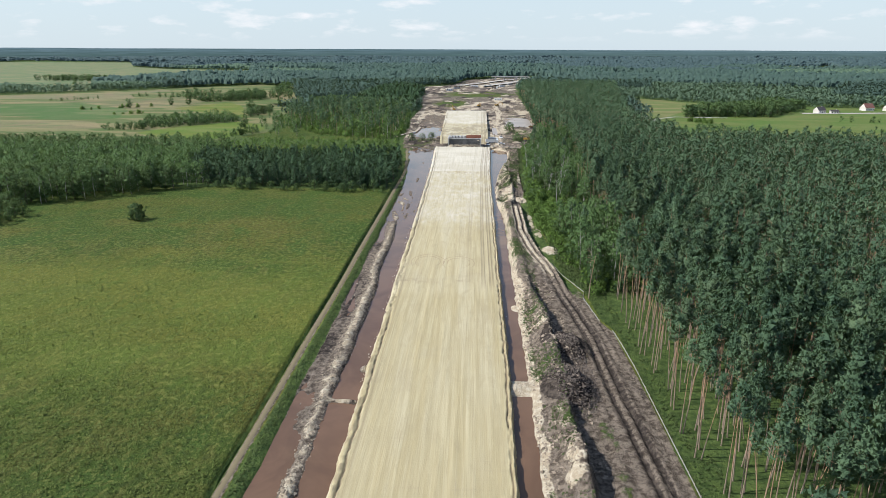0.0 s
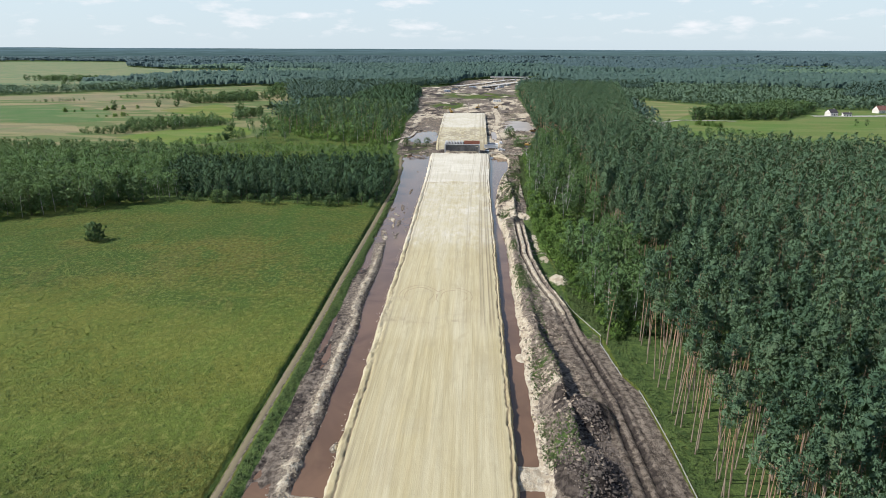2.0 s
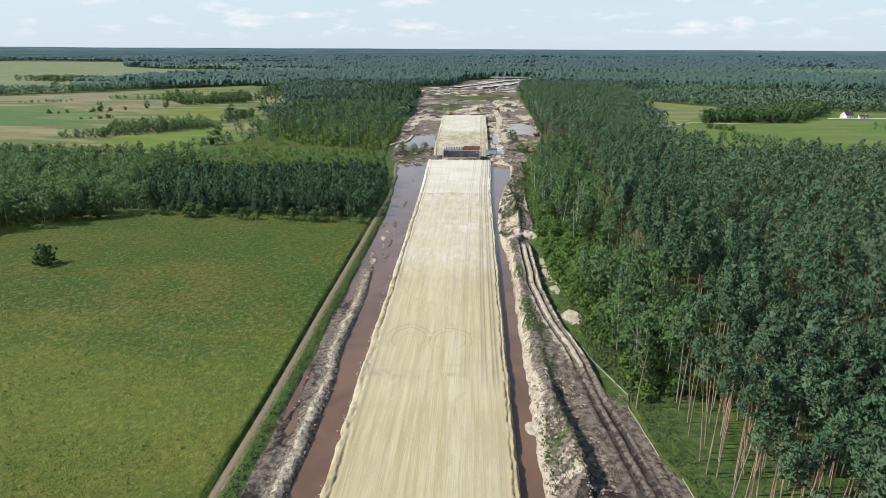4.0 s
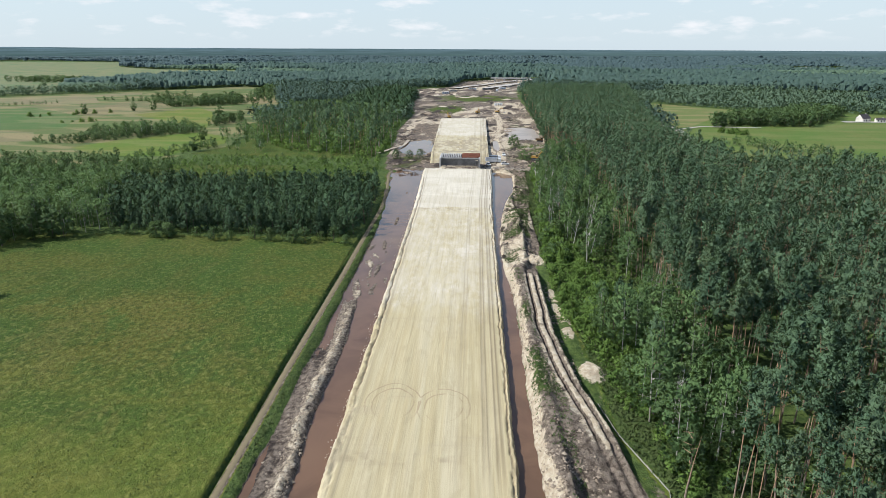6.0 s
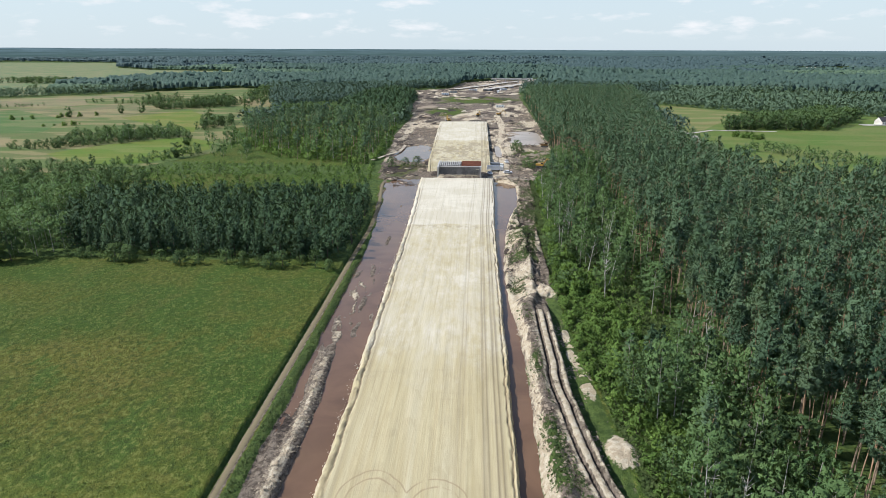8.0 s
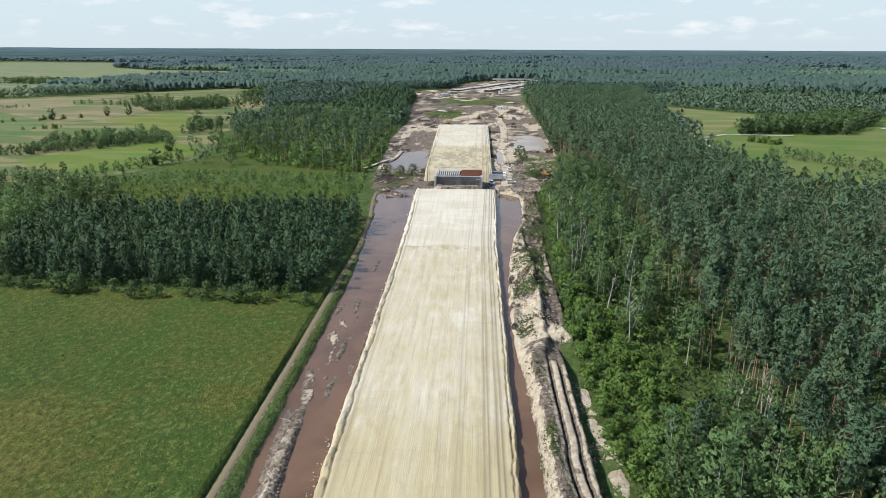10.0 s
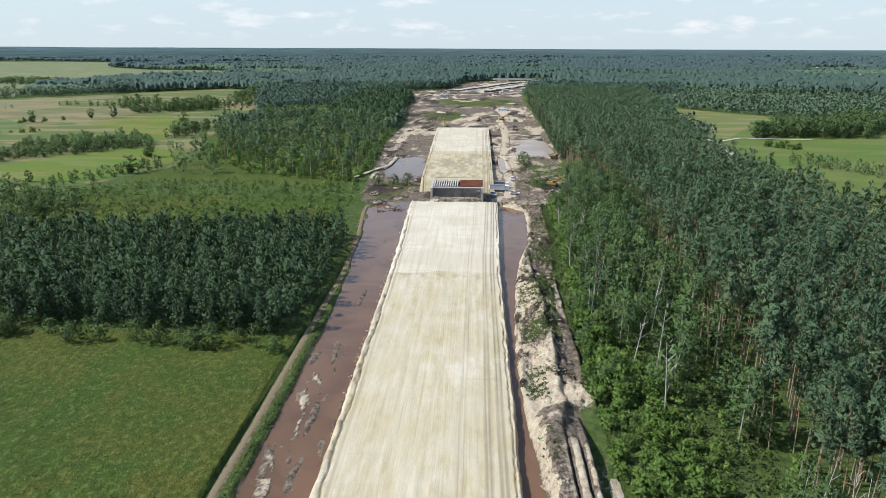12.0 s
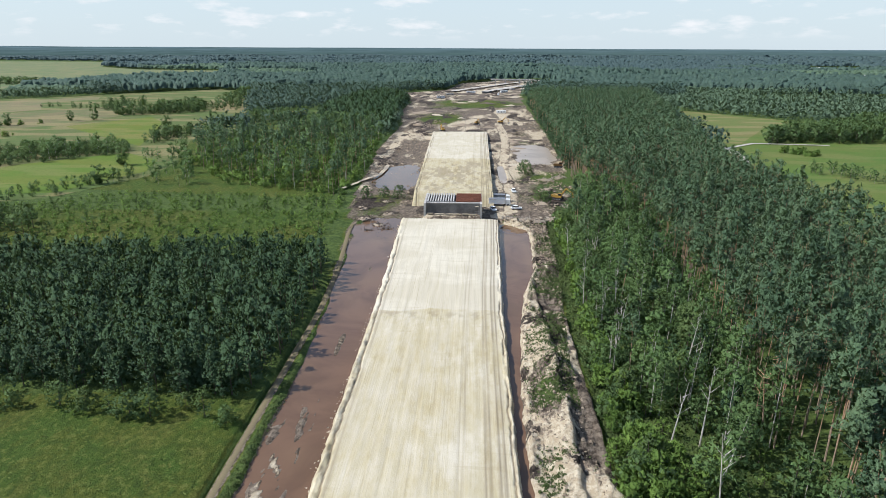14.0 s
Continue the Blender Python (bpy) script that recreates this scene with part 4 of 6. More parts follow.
def scatter(rng, poly, gap, holes=(), behind=False):
    """Loose rows of points in a polygon."""
    p = np.array(poly)
    gx, gy = np.meshgrid(np.arange(p[:, 0].min(), p[:, 0].max(), gap), np.arange(p[:, 1].min(), p[:, 1].max(), gap), indexing="ij")
    x, y = gx.ravel() + gap * (rng.random(gx.size) - 0.5) * 1.1, gy.ravel() + gap * (rng.random(gx.size) - 0.5) * 1.1
    ok = inside(x, y, poly)
    if not behind:
        ok &= (x < 0.67 * y + 28) & (x > -0.82 * y - 28)
    for hole in holes:
        ok &= ~inside(x, y, hole)
    x, y = x[ok], y[ok]
    return np.stack([x, y, land(x, y)[0] - 0.1], 1)


TREE_NAMES = {"thin": ("slender_pine", "thin pine with a long bare orange trunk and a small crown", "tree", "pines of the stand edge"),
              "pine": ("pine_tree", "tall slender pine with a bare orange trunk and rounded dark crown", "tree", "pines of the tall stand"),
              "young": ("young_pine", "young dark-green pine with a cone-shaped crown down to the ground", "tree", "young pines"),
              "birch": ("birch_tree", "light-green birch with a pale trunk and airy crown", "tree", "birches"),
              "alder": ("alder_tree", "round-crowned green broadleaf tree at the wood's edge", "tree", "broadleaf trees"),
              "bush": ("round_bush", "round dark-green leafy bush", "bush", ""),
              "shrub": ("shrub", "low bright-green leafy shrub", "shrub", "shrubs")}


def masters(kind, count, tufts, leaves, seed, grow=1.0):
    """Trees with trunk and crown of their own, parked until they are copied to their first places."""
    made = []
    for crown, trunk in variants(kind, count, tufts, leaves, seed, grow):
        name, label, cat, group = TREE_NAMES[kind]
        tree = tagged(new(name), label, cat, group)
        for part_name, corners, mat in (("trunk", trunk, LOOKS[kind][3]), ("crown", crown, LOOKS[kind][2])):
            o = new(part_name, soup(part_name, corners, mat))
            o.parent = tree
        made.append([tree, False])
    return made


def plant(rng, stock, pts, lo=0.8, hi=1.15, lean=0.035):
    """Sets a tree at each point: the first use moves the master, later ones copy it."""
    for p in pts:
        item = stock[rng.integers(len(stock))]
        s = lo + (hi - lo) * rng.random()
        m = Matrix.Translation(Vector(p)) @ Matrix.Rotation(6.283 * rng.random(), 4, "Z") @ Matrix.Rotation(lean * rng.normal(), 4, "X")
        if not item[1]:
            item[0].matrix_basis, item[1] = m @ Matrix.Diagonal((s, s, s, 1)), True
        else:
            t = copy_thing(item[0], m)
            t.scale = (s * (0.92 + 0.16 * rng.random()), s * (0.92 + 0.16 * rng.random()), s)


RNG = np.random.default_rng(7)
PINE_R = [(45.5, 58), (43.5, 100), (44.5, 131), (47, 150), (45, 185), (44, 240), (51, 300), (58, 395), (56, 432), (48, 440), (48, 485), (53, 600), (56, 720), (61, 880), (190, 880), (139, 618), (113, 460), (113, 345), (215, 335), (330, 330), (330, 40), (60, 40)]
BURN = [(43, 211), (50, 211), (49, 220), (44, 219)]
MIX_R = [(31, 150), (42, 148), (49, 185), (50, 240), (55, 300), (60, 395), (58, 432), (44, 432), (35, 395), (30.5, 344), (27, 313), (25.5, 272), (34, 266), (42, 256), (43, 224), (36, 212), (29, 208), (28, 192), (33, 186), (29, 178)]
YOUNG_L = [(-122, 278), (-38.0, 273), (-38.0, 300), (-39.5, 325), (-42, 350), (-60, 352), (-150, 342), (-142, 300)]
BIRCH_L = [(-300, 185), (-215, 215), (-177, 237), (-144, 259), (-122, 279), (-142, 300), (-150, 342), (-330, 350), (-400, 280)]
MIXED_L = [(-400, 345), (-150, 342), (-150, 385), (-190, 398), (-400, 395)]
SHRUB_L = [(-150, 345), (-60, 356), (-46, 352), (-52, 430), (-150, 436), (-190, 402), (-150, 386)]
STAND_L = [(-112, 455), (-54, 432), (-52, 500), (-60, 590), (-70, 640), (-120, 640), (-175, 588), (-152, 508)]

pines = scatter(RNG, PINE_R, 3.7, [BURN, [(49, 309), (56, 310), (56, 318), (50, 317)], [(43, 249), (50, 251), (51, 263), (44, 264)]])
order = np.argsort(pines[:, 0] + 0.12 * np.maximum(pines[:, 1] - 120, 0))
pines = pines[order]
early = pines[:, 1] < 250
near_pts = pines[early][:300]
rest = np.concatenate([pines[~early], pines[early][300:]])
plant(RNG, masters("pine", 7, 175, 11, 100, 0.54), near_pts, 0.78, 1.1)
plant(RNG, masters("thin", 5, 60, 8, 150, 0.85), scatter(RNG, [(34.3, 62), (49, 62), (48, 152), (37, 152), (34, 128)], 2.9)[:300], 0.78, 1.08, 0.07)
close = ((rest[:, 1] < 300) & (rest[:, 0] < 84)) | ((rest[:, 1] < 410) & (rest[:, 0] < 88))
middle = (rest[:, 1] < 480) & ~close
for sel, tufts, leaves, grow in ((close, 56, 8, 0.82), (middle, 22, 7, 1.25), (~close & ~middle, 17, 7, 1.4)):
    vs = variants("pine", 5, tufts, leaves, 200, grow)
    pts = rest[sel]
    pick = RNG.integers(len(vs), size=len(pts))
    sc = 0.8 + 0.35 * RNG.random(len(pts))
    cr = np.concatenate([spread(np.random.default_rng(i), vs[i][0], pts[pick == i], sc[pick == i]) for i in range(len(vs))])
    st = np.concatenate([spread(np.random.default_rng(i), vs[i][1], pts[pick == i], sc[pick == i]) for i in range(len(vs))])
    thick("pine_stand", cr, st, "pine", "dense stand of tall dark-green pines on the wood floor", "woodland")


def grove(kind, pts, tufts, leaves, seed, grow, lo, hi, label, name):
    vs = variants(kind, 5, tufts, leaves, seed, grow)
    pick = RNG.integers(len(vs), size=len(pts))
    sc = lo + (hi - lo) * RNG.random(len(pts))
    sets = [(spread(np.random.default_rng(i), vs[i][0], pts[pick == i], sc[pick == i]), spread(np.random.default_rng(i), vs[i][1], pts[pick == i], sc[pick == i])) for i in range(len(vs))]
    thick(name, np.concatenate([a for a, _ in sets]), np.concatenate([b for _, b in sets]), kind, label, "woodland")


# the wood goes on behind the start
back = scatter(RNG, [(33, -240), (120, -240), (120, 52), (33, 57)], 7.5, (), True)
grove("pine", back, 14, 5, 250, 2.2, 0.8, 1.15, "dense stand of tall pines beside the works", "pine_stand")


# right-hand mixed edge
GAPS = [BURN, [(27, 288), (36, 291), (44, 292), (43, 300), (34, 301), (27, 296)], [(37, 273), (45, 275), (46, 284), (39, 285)],
        [(40, 249), (50, 251), (51, 263), (42, 264)], [(40, 226), (49, 227), (49, 237), (40, 238)], [(49, 309), (56, 310), (56, 318), (50, 317)]]
mix_pts = scatter(RNG, MIX_R, 4.3, GAPS)
kinds = RNG.random(len(mix_pts))
plant(RNG, masters("birch", 5, 110, 9, 300, 0.78), mix_pts[kinds < 0.5][:190], 0.7, 1.15)
plant(RNG, masters("alder", 4, 125, 9, 320, 0.76), mix_pts[kinds > 0.72][:110], 0.45, 0.95)
grove("pine", mix_pts[(kinds >= 0.5) & (kinds <= 0.58)], 90, 9, 340, 0.7, 0.5, 0.85, "mixed slender pines between birches", "mixed_pines")
grove("young", mix_pts[(kinds > 0.58) & (kinds <= 0.72)], 80, 9, 345, 0.85, 0.8, 1.5, "mixed young pines between birches", "mixed_pines")
low_r = scatter(RNG, [(31, 150), (27.5, 178), (24.8, 190), (22.5, 205), (21.5, 262), (33, 262), (38, 240), (36, 190), (38, 150)], 2.5)
plant(RNG, masters("shrub", 5, 40, 9, 360), RNG.permutation(low_r)[:290], 0.5, 1.1)
under = scatter(RNG, [(34, 150), (50, 150), (50, 395), (31, 395), (26.5, 320), (24, 262)], 4.2)
grove("shrub", under, 14, 6, 380, 1.2, 0.4, 1.2, "undergrowth of leafy shrubs below the trees", "undergrowth")

strip_r = scatter(RNG, [(49, 500), (54, 500), (58, 600), (63, 720), (67, 890), (61, 890), (57, 720), (52.5, 600)], 2.9)
grove("young", strip_r, 26, 7, 385, 1.4, 0.7, 1.6, "dark bushes and young trees along the wood's edge", "wood_fringe")

# left-hand woods
yp = scatter(RNG, YOUNG_L, 2.85)
first = yp[:, 1] < 284
plant(RNG, masters("young", 6, 100, 8, 400, 0.9), yp[first][:280], 0.7, 1.3)
grove("young", np.concatenate([yp[~first], yp[first][280:]]), 33, 6, 420, 1.35, 0.6, 1.25, "dense plantation of young dark pines", "young_pine_plantation")
edge_l = scatter(RNG, [(-124, 271), (-39, 265.5), (-39, 271), (-122, 275.5)], 4.0)
plant(RNG, masters("alder", 4, 90, 10, 440, 0.7), edge_l[::6], 0.3, 0.5)
plant(RNG, masters("bush", 3, 80, 8, 445), edge_l[3::6], 0.5, 0.85)
plant(RNG, masters("bush", 4, 130, 10, 450, 0.95), np.concatenate([edge_l[1::3], edge_l[2::3]])[::2], 0.45, 0.85)
bl = scatter(RNG, BIRCH_L, 4.6)
first = bl[:, 1] < 275
plant(RNG, masters("birch", 5, 95, 10, 460, 0.85), bl[first][0:300:2][:150], 0.7, 1.0)
plant(RNG, masters("alder", 4, 100, 10, 470, 0.8), bl[first][1:300:2][:150], 0.75, 1.1)
grove("birch", np.concatenate([bl[~first], bl[first][300:]]), 44, 7, 480, 1.3, 0.6, 0.95, "wood of light-green birches and other broadleaf trees", "birch_wood")
grove("alder", scatter(RNG, MIXED_L, 5.2), 30, 7, 500, 1.5, 0.4, 0.75, "dense broadleaf wood", "broadleaf_wood")
grove("shrub", scatter(RNG, SHRUB_L, 3.3), 12, 7, 520, 1.4, 0.2, 0.8, "scrubland of low green bushes", "scrub")
grove("alder", scatter(RNG, SHRUB_L, 13), 20, 9, 530, 1.3, 0.2, 0.5, "scattered small trees on scrubland", "scrub_trees")
stand = scatter(RNG, STAND_L, 7.6)
grove("pine", stand[np.arange(len(stand)) % 3 > 0], 30, 6, 540, 1.5, 0.6, 1.0, "stand of tall thin pines", "tall_stand")
grove("birch", stand[::3], 34, 7, 545, 1.6, 0.55, 1.15, "tall thin birches in the stand", "tall_birches")
grove("shrub", scatter(RNG, STAND_L, 5.0), 16, 7, 548, 1.5, 0.6, 1.6, "bushes below the tall thin stand", "undergrowth")
corner = scatter(RNG, [(-190, 203), (-172, 204), (-166, 212), (-172, 224), (-196, 232)], 4.5)
plant(RNG, masters("alder", 3, 100, 10, 555, 0.75), corner, 0.4, 0.75)
plant(RNG, masters("bush", 1, 150, 16, 560), np.array([[-124.5, 216.5, -0.2]]), 0.95, 0.95)

# ---- far woods ----
FIELDS = []


def field(name, poly, colour, lift=0.06, straw=0.15):
    FIELDS.append((name, poly, colour, lift, straw))


OLIVE, STRAW = (0.115, 0.128, 0.048), (0.2, 0.163, 0.095)
field("field_wide", [(-800, 560), (-440, 405), (-217, 404), (-176, 425), (-158, 470), (-160, 508), (-190, 592), (-178, 640), (-192, 700), (-241, 849), (-278, 967), (-300, 1068), (-385, 1136), (-463, 1058), (-516, 975), (-573, 926), (-618, 881), (-1100, 640)], OLIVE, 0.06, 0.5)
field("field_bright", [(-256, 462), (-243, 498), (-206, 540), (-176, 517), (-165, 484), (-180, 434), (-205, 428), (-231, 440)], (0.122, 0.15, 0.031), 0.12, 0.2)
field("field_lime", [(-325, 667), (-291, 740), (-262, 700), (-244, 660), (-212, 567), (-257, 606), (-309, 652)], (0.132, 0.148, 0.03), 0.12, 0.2)
field("field_green", [(-560, 700), (-455, 730), (-361, 644), (-326, 561), (-375, 545), (-480, 600)], (0.09, 0.128, 0.045), 0.12, 0.25)
field("field_tan", [(-420, 540), (-375, 545), (-330, 533), (-297, 487), (-337, 480), (-420, 490)], (0.175, 0.155, 0.08), 0.12, 0.6)
field("field_straw", [(-449, 757), (-408, 821), (-365, 841), (-322, 765), (-333, 672), (-359, 650), (-470, 733), (-560, 712), (-590, 740)], (0.165, 0.145, 0.075), 0.14, 0.6)
field("field_stubble", [(-640, 840), (-545, 906), (-478, 978), (-455, 933), (-490, 881), (-438, 803), (-461, 765), (-543, 785), (-680, 790)], STRAW, 0.12, 0.4)
field("field_sandy", [(-320, 942), (-278, 967), (-232, 816), (-259, 798)], (0.235, 0.19, 0.1), 0.12, 0.3)
field("field_mid", [(-239, 725), (-176, 813), (-143, 815), (-131, 731), (-190, 682)], (0.105, 0.12, 0.04), 0.06, 0.3)
field("field_glade", [(-312, 1173), (-230, 1241), (-206, 1124), (-281, 1069)], (0.12, 0.16, 0.05))
field("field_far", [(-1200, 1150), (-650, 930), (-590, 960), (-740, 1210), (-790, 1350), (-640, 1440), (-540, 1500), (-621, 1777), (-686, 1957), (-976, 2041), (-1229, 2274), (-1690, 3094), (-3000, 3200)], (0.15, 0.168, 0.088), 0.06, 0.5)
field("field_village", [(650, 1430), (830, 1430), (870, 1590), (660, 1590)], (0.12, 0.15, 0.05))
field("field_meadow", [(330, 960), (520, 940), (560, 1010), (380, 1040)], (0.11, 0.15, 0.04))
field("field_gap", [(-480, 2300), (-100, 2250), (-100, 2330), (-480, 2400)], (0.18, 0.2, 0.08))
field("field_right_gap", [(900, 1500), (1200, 1480), (1260, 1560), (950, 1600)], (0.15, 0.18, 0.06))
field("field_east", [(115, 350), (115, 460), (150, 540), (155, 600), (164, 671), (192, 790), (205, 835), (288, 726), (400, 700), (640, 680), (640, 440), (420, 380), (215, 345)], (0.11, 0.138, 0.036))
field("field_east_mown", [(160, 600), (176, 595), (240, 700), (288, 722), (210, 826), (174, 705)], (0.15, 0.15, 0.055), 0.12, 0.4)


def field_material(name, colour, straw=0.75):
    k = Mat(name, 0.95, 0.1)
    co = k.co()
    strips = k.noise(k.co((0.012, 0.05, 1), turn=0.2), 1.0, 3, 0.5)
    n, fine = k.noise(co, 0.03, 5, 0.6, 0.8), k.noise(co, 0.5, 4, 0.6)
    c = k.mix(k.ramp(n, 0.35, 0.65), colour, tuple(v * f for v, f in zip(colour, (0.75, 1.0, 0.8))))
    c = k.mix(k.math("MULTIPLY", k.ramp(strips, 0.5, 0.56), straw), c, (0.27, 0.215, 0.11))
    c = k.mix(k.math("MULTIPLY", k.ramp(fine, 0.5, 0.7), 0.4), c, tuple(v * 0.55 for v in colour))
    return k.done(c, fine, 0.5, 0.2)


def build_fields():
    for name, poly, colour, lift, straw in FIELDS:
        bm = bmesh.new()
        pts = []
        for i in range(len(poly)):
            a, b = Vector(poly[i]), Vector(poly[(i + 1) % len(poly)])
            for s in range(8):
                p = a.lerp(b, s / 8)
                w = 0.03 * (b - a).length ** 0.7 * (random.random() - 0.5) if s else 0
                pts.append(bm.verts.new((p.x + w, p.y + w, lift)))
        bm.faces.new(pts)
        bmesh.ops.triangulate(bm, faces=bm.faces[:])
        me = bpy.data.meshes.new(name)
        bm.to_mesh(me)
        bm.free()
        me.materials.append(field_material(name, colour, straw))
        tagged(new(name, me), "open grass and crop field in strips of green and straw", "field", kind="structure")


build_fields()


def far_crowns(rng, x, y, h, r):
    """Uneven crowns of twelve faces for trees a kilometre and more away."""
    m = len(x)
    a = 6.283 * (np.arange(4) / 4 + rng.random((m, 1))) + 0.3 * rng.normal(size=(m, 4))
    ring = []
    for z, w in ((0.3, 1.05), (0.8, 0.8)):
        rad = r[:, None] * w * (0.75 + 0.55 * rng.random((m, 4)))
        ring.append(np.stack([rad * np.cos(a + z), rad * np.sin(a + z), h[:, None] * (z + 0.12 * (rng.random((m, 4)) - 0.5))], -1))
    tip = np.stack([0.3 * r * rng.normal(size=m), 0.3 * r * rng.normal(size=m), h * (0.9 + 0.1 * rng.random(m))], -1)
    faces = []
    for i in range(4):
        j = (i + 1) % 4
        faces += [(ring[0][:, i], ring[0][:, j], ring[1][:, j]), (ring[0][:, i], ring[1][:, j], ring[1][:, i]), (ring[1][:, i], ring[1][:, j], tip)]
    v = np.stack([np.stack(f, 1) for f in faces], 1)
    nrm = v * np.array([1, 1, 0.45]) / r[:, None, None, None] + np.array([0, 0, 0.9])
    nrm /= np.linalg.norm(nrm, axis=-1)[..., None]
    v = v + np.stack([x, y, 0 * x], -1)[:, None, None]
    tone = np.broadcast_to(rng.random(m)[:, None, None, None], v.shape[:3] + (1,))
    return np.concatenate([v, nrm, tone], -1).reshape(-1, 7)


def far_trees():
    """Woods beyond the near plan: rings of small crowns, wider apart with distance."""
    rng = np.random.default_rng(11)
    d, pts = 420.0, []
    while d < 4850:
        gap = max(6.5, d / 185)
        n = int(1.36 * d / gap)
        a = radians(2.9) + (np.arange(n) / n - 0.5) * 1.40 + rng.normal(size=n) * 0.5 * gap / d
        r = d + gap * 1.6 * (rng.random(n) - 0.5)
        pts.append(np.stack([-np.sin(a) * r, np.cos(a) * r, np.full(n, gap)], 1))
        d += gap * 0.95
    p = np.concatenate(pts)
    x, y, gap = p.T
    ok = ~inside(x, y, SITE) & ~inside(x, y, [(-60, 380), (-60, 1000), (70, 1000), (70, 380)])
    for poly in [f[1] for f in FIELDS] + [PINE_R, MIXED_L, BIRCH_L, STAND_L, SHRUB_L, YOUNG_L, CLEAR_L, CLEAR_FAR]:
        ok &= ~inside(x, y, poly)
    ok &= (y > 560) | (x > 335)
    ok &= rng.random(len(x)) < 0.93
    ok &= (fbm(x * 0.4, y, 300, 7, 3) < 0.4) | (np.hypot(x, y) < 1500) | (np.abs(x) < 180) & (y < 1500)
    ok &= (fbm(x, y, 420, 6, 3) < 0.36) | (np.abs(x - 95) < 190) & (y < 1950) & (np.abs(x - 121 - 0.53 * (y - 1300)) > 24) | (np.hypot(x, y) < 1300) | (x < 0) & (y < 1700)
    x, y, gap = x[ok], y[ok], gap[ok]
    patchy = fbm(x, y, 260, 2, 3)
    low = (fbm(x, y, 420, 4, 3) + 0.04 * (rng.random(len(x)) - 0.5) > 0.16) | inside(x, y, [(235, 870), (420, 780), (560, 1000), (300, 1120)])
    h = np.where(low, 0.55, 1.0) * (10.5 + 6.0 * patchy + 4.5 * rng.random(len(x))) * np.where(rng.random(len(x)) < 0.1, 1.25, 1.0)
    h = h + 0.0015 * np.hypot(x, y) + 3.0 * step(0.1, 0.3, fbm(x * 0.35, y, 160, 5, 3))
    r = np.maximum(gap * (0.5 + 0.2 * rng.random(len(x))), 0.24 * h)
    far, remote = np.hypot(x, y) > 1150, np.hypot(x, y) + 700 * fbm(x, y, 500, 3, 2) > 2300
    # Remote woods take the leaf colour with the most haze mixed in.
    for sel, n, size, leaf, label in ((~far & ~low, 26, 0.48, M_FAR_HAZED, "mixed wood of broadleaf trees and pines"), (~far & low, 20, 0.5, M_FAR_LIGHT, "light-green young plantation between older woods"),
                                      (far & ~low & ~remote, 0, 0.8, M_FAR_HAZED, "wide dark woods beyond the fields"), (far & low & ~remote, 0, 0.8, M_FAR_LIGHT, "pale-green young woods far away"),
                                      (remote, 0, 0.85, M_FAR_HAZE_BLUE, "woods in haze-blue colour reaching to the horizon")):
        xs, ys, hs, rs = x[sel], y[sel], h[sel], r[sel]
        m = len(xs)
        if n:
            t = rng.random((m, n)) ** 0.8
            wide = np.sqrt(np.clip(1 - ((t - 0.45) / 0.6) ** 2, 0.05, 1)) * rs[:, None] * np.sqrt(0.35 + 0.65 * rng.random((m, n)))
            a = 6.283 * rng.random((m, n))
            c = np.stack([xs[:, None] + wide * np.cos(a), ys[:, None] + wide * np.sin(a), hs[:, None] * (0.12 + 0.86 * t)], -1)
            out = c - np.stack([xs, ys, 0.45 * hs], -1)[:, None]
            out /= np.linalg.norm(out, axis=2)[..., None]
            v = sprigs(rng, c.reshape(-1, 3), np.repeat(rs * size, n), 1, out.reshape(-1, 3), 0.5, 0.6, np.repeat(rng.random(m), n))
        else:
            v = far_crowns(rng, xs, ys, hs, rs)
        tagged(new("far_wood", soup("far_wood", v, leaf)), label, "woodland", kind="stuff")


CLEAR_FAR = [(900, 1950), (1080, 1950), (1300, 2420), (1080, 2480)]
far_trees()


def build_horizon():
    """Plain far backdrop of wooded distance all round."""
    n = 180
    a = np.linspace(0, 2 * np.pi, n, endpoint=False)
    r = 4930.0
    top = 72.0 + 2.0 * fbm(a * 40, a * 0, 3, 1, 4) - 10.5 * np.clip(1 + np.cos(a - 0.05) / 0.58, 0, 2.2)      # top lowered to the right to fit the sloping horizon in the camera's view
    v = np.concatenate([np.stack([r * np.cos(a), 90 + r * np.sin(a), np.full(n, -5.0)], 1), np.stack([r * np.cos(a), 90 + r * np.sin(a), top], 1)])
    i = np.arange(n)
    f = np.stack([i, (i + 1) % n, n + (i + 1) % n, n + i], 1)
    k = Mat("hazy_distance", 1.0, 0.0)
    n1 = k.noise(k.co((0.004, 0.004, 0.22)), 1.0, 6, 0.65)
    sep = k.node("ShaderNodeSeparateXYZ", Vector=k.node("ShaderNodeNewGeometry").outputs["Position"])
    # Haze is put into the colour, paler and bluer upwards, and glows.
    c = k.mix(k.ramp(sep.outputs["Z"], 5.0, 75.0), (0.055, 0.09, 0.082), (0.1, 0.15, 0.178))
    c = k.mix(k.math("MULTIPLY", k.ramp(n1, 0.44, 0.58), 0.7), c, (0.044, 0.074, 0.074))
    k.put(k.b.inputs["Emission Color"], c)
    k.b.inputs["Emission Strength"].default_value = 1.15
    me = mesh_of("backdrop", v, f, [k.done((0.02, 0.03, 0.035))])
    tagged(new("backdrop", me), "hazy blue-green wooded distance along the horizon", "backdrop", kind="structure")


build_horizon()


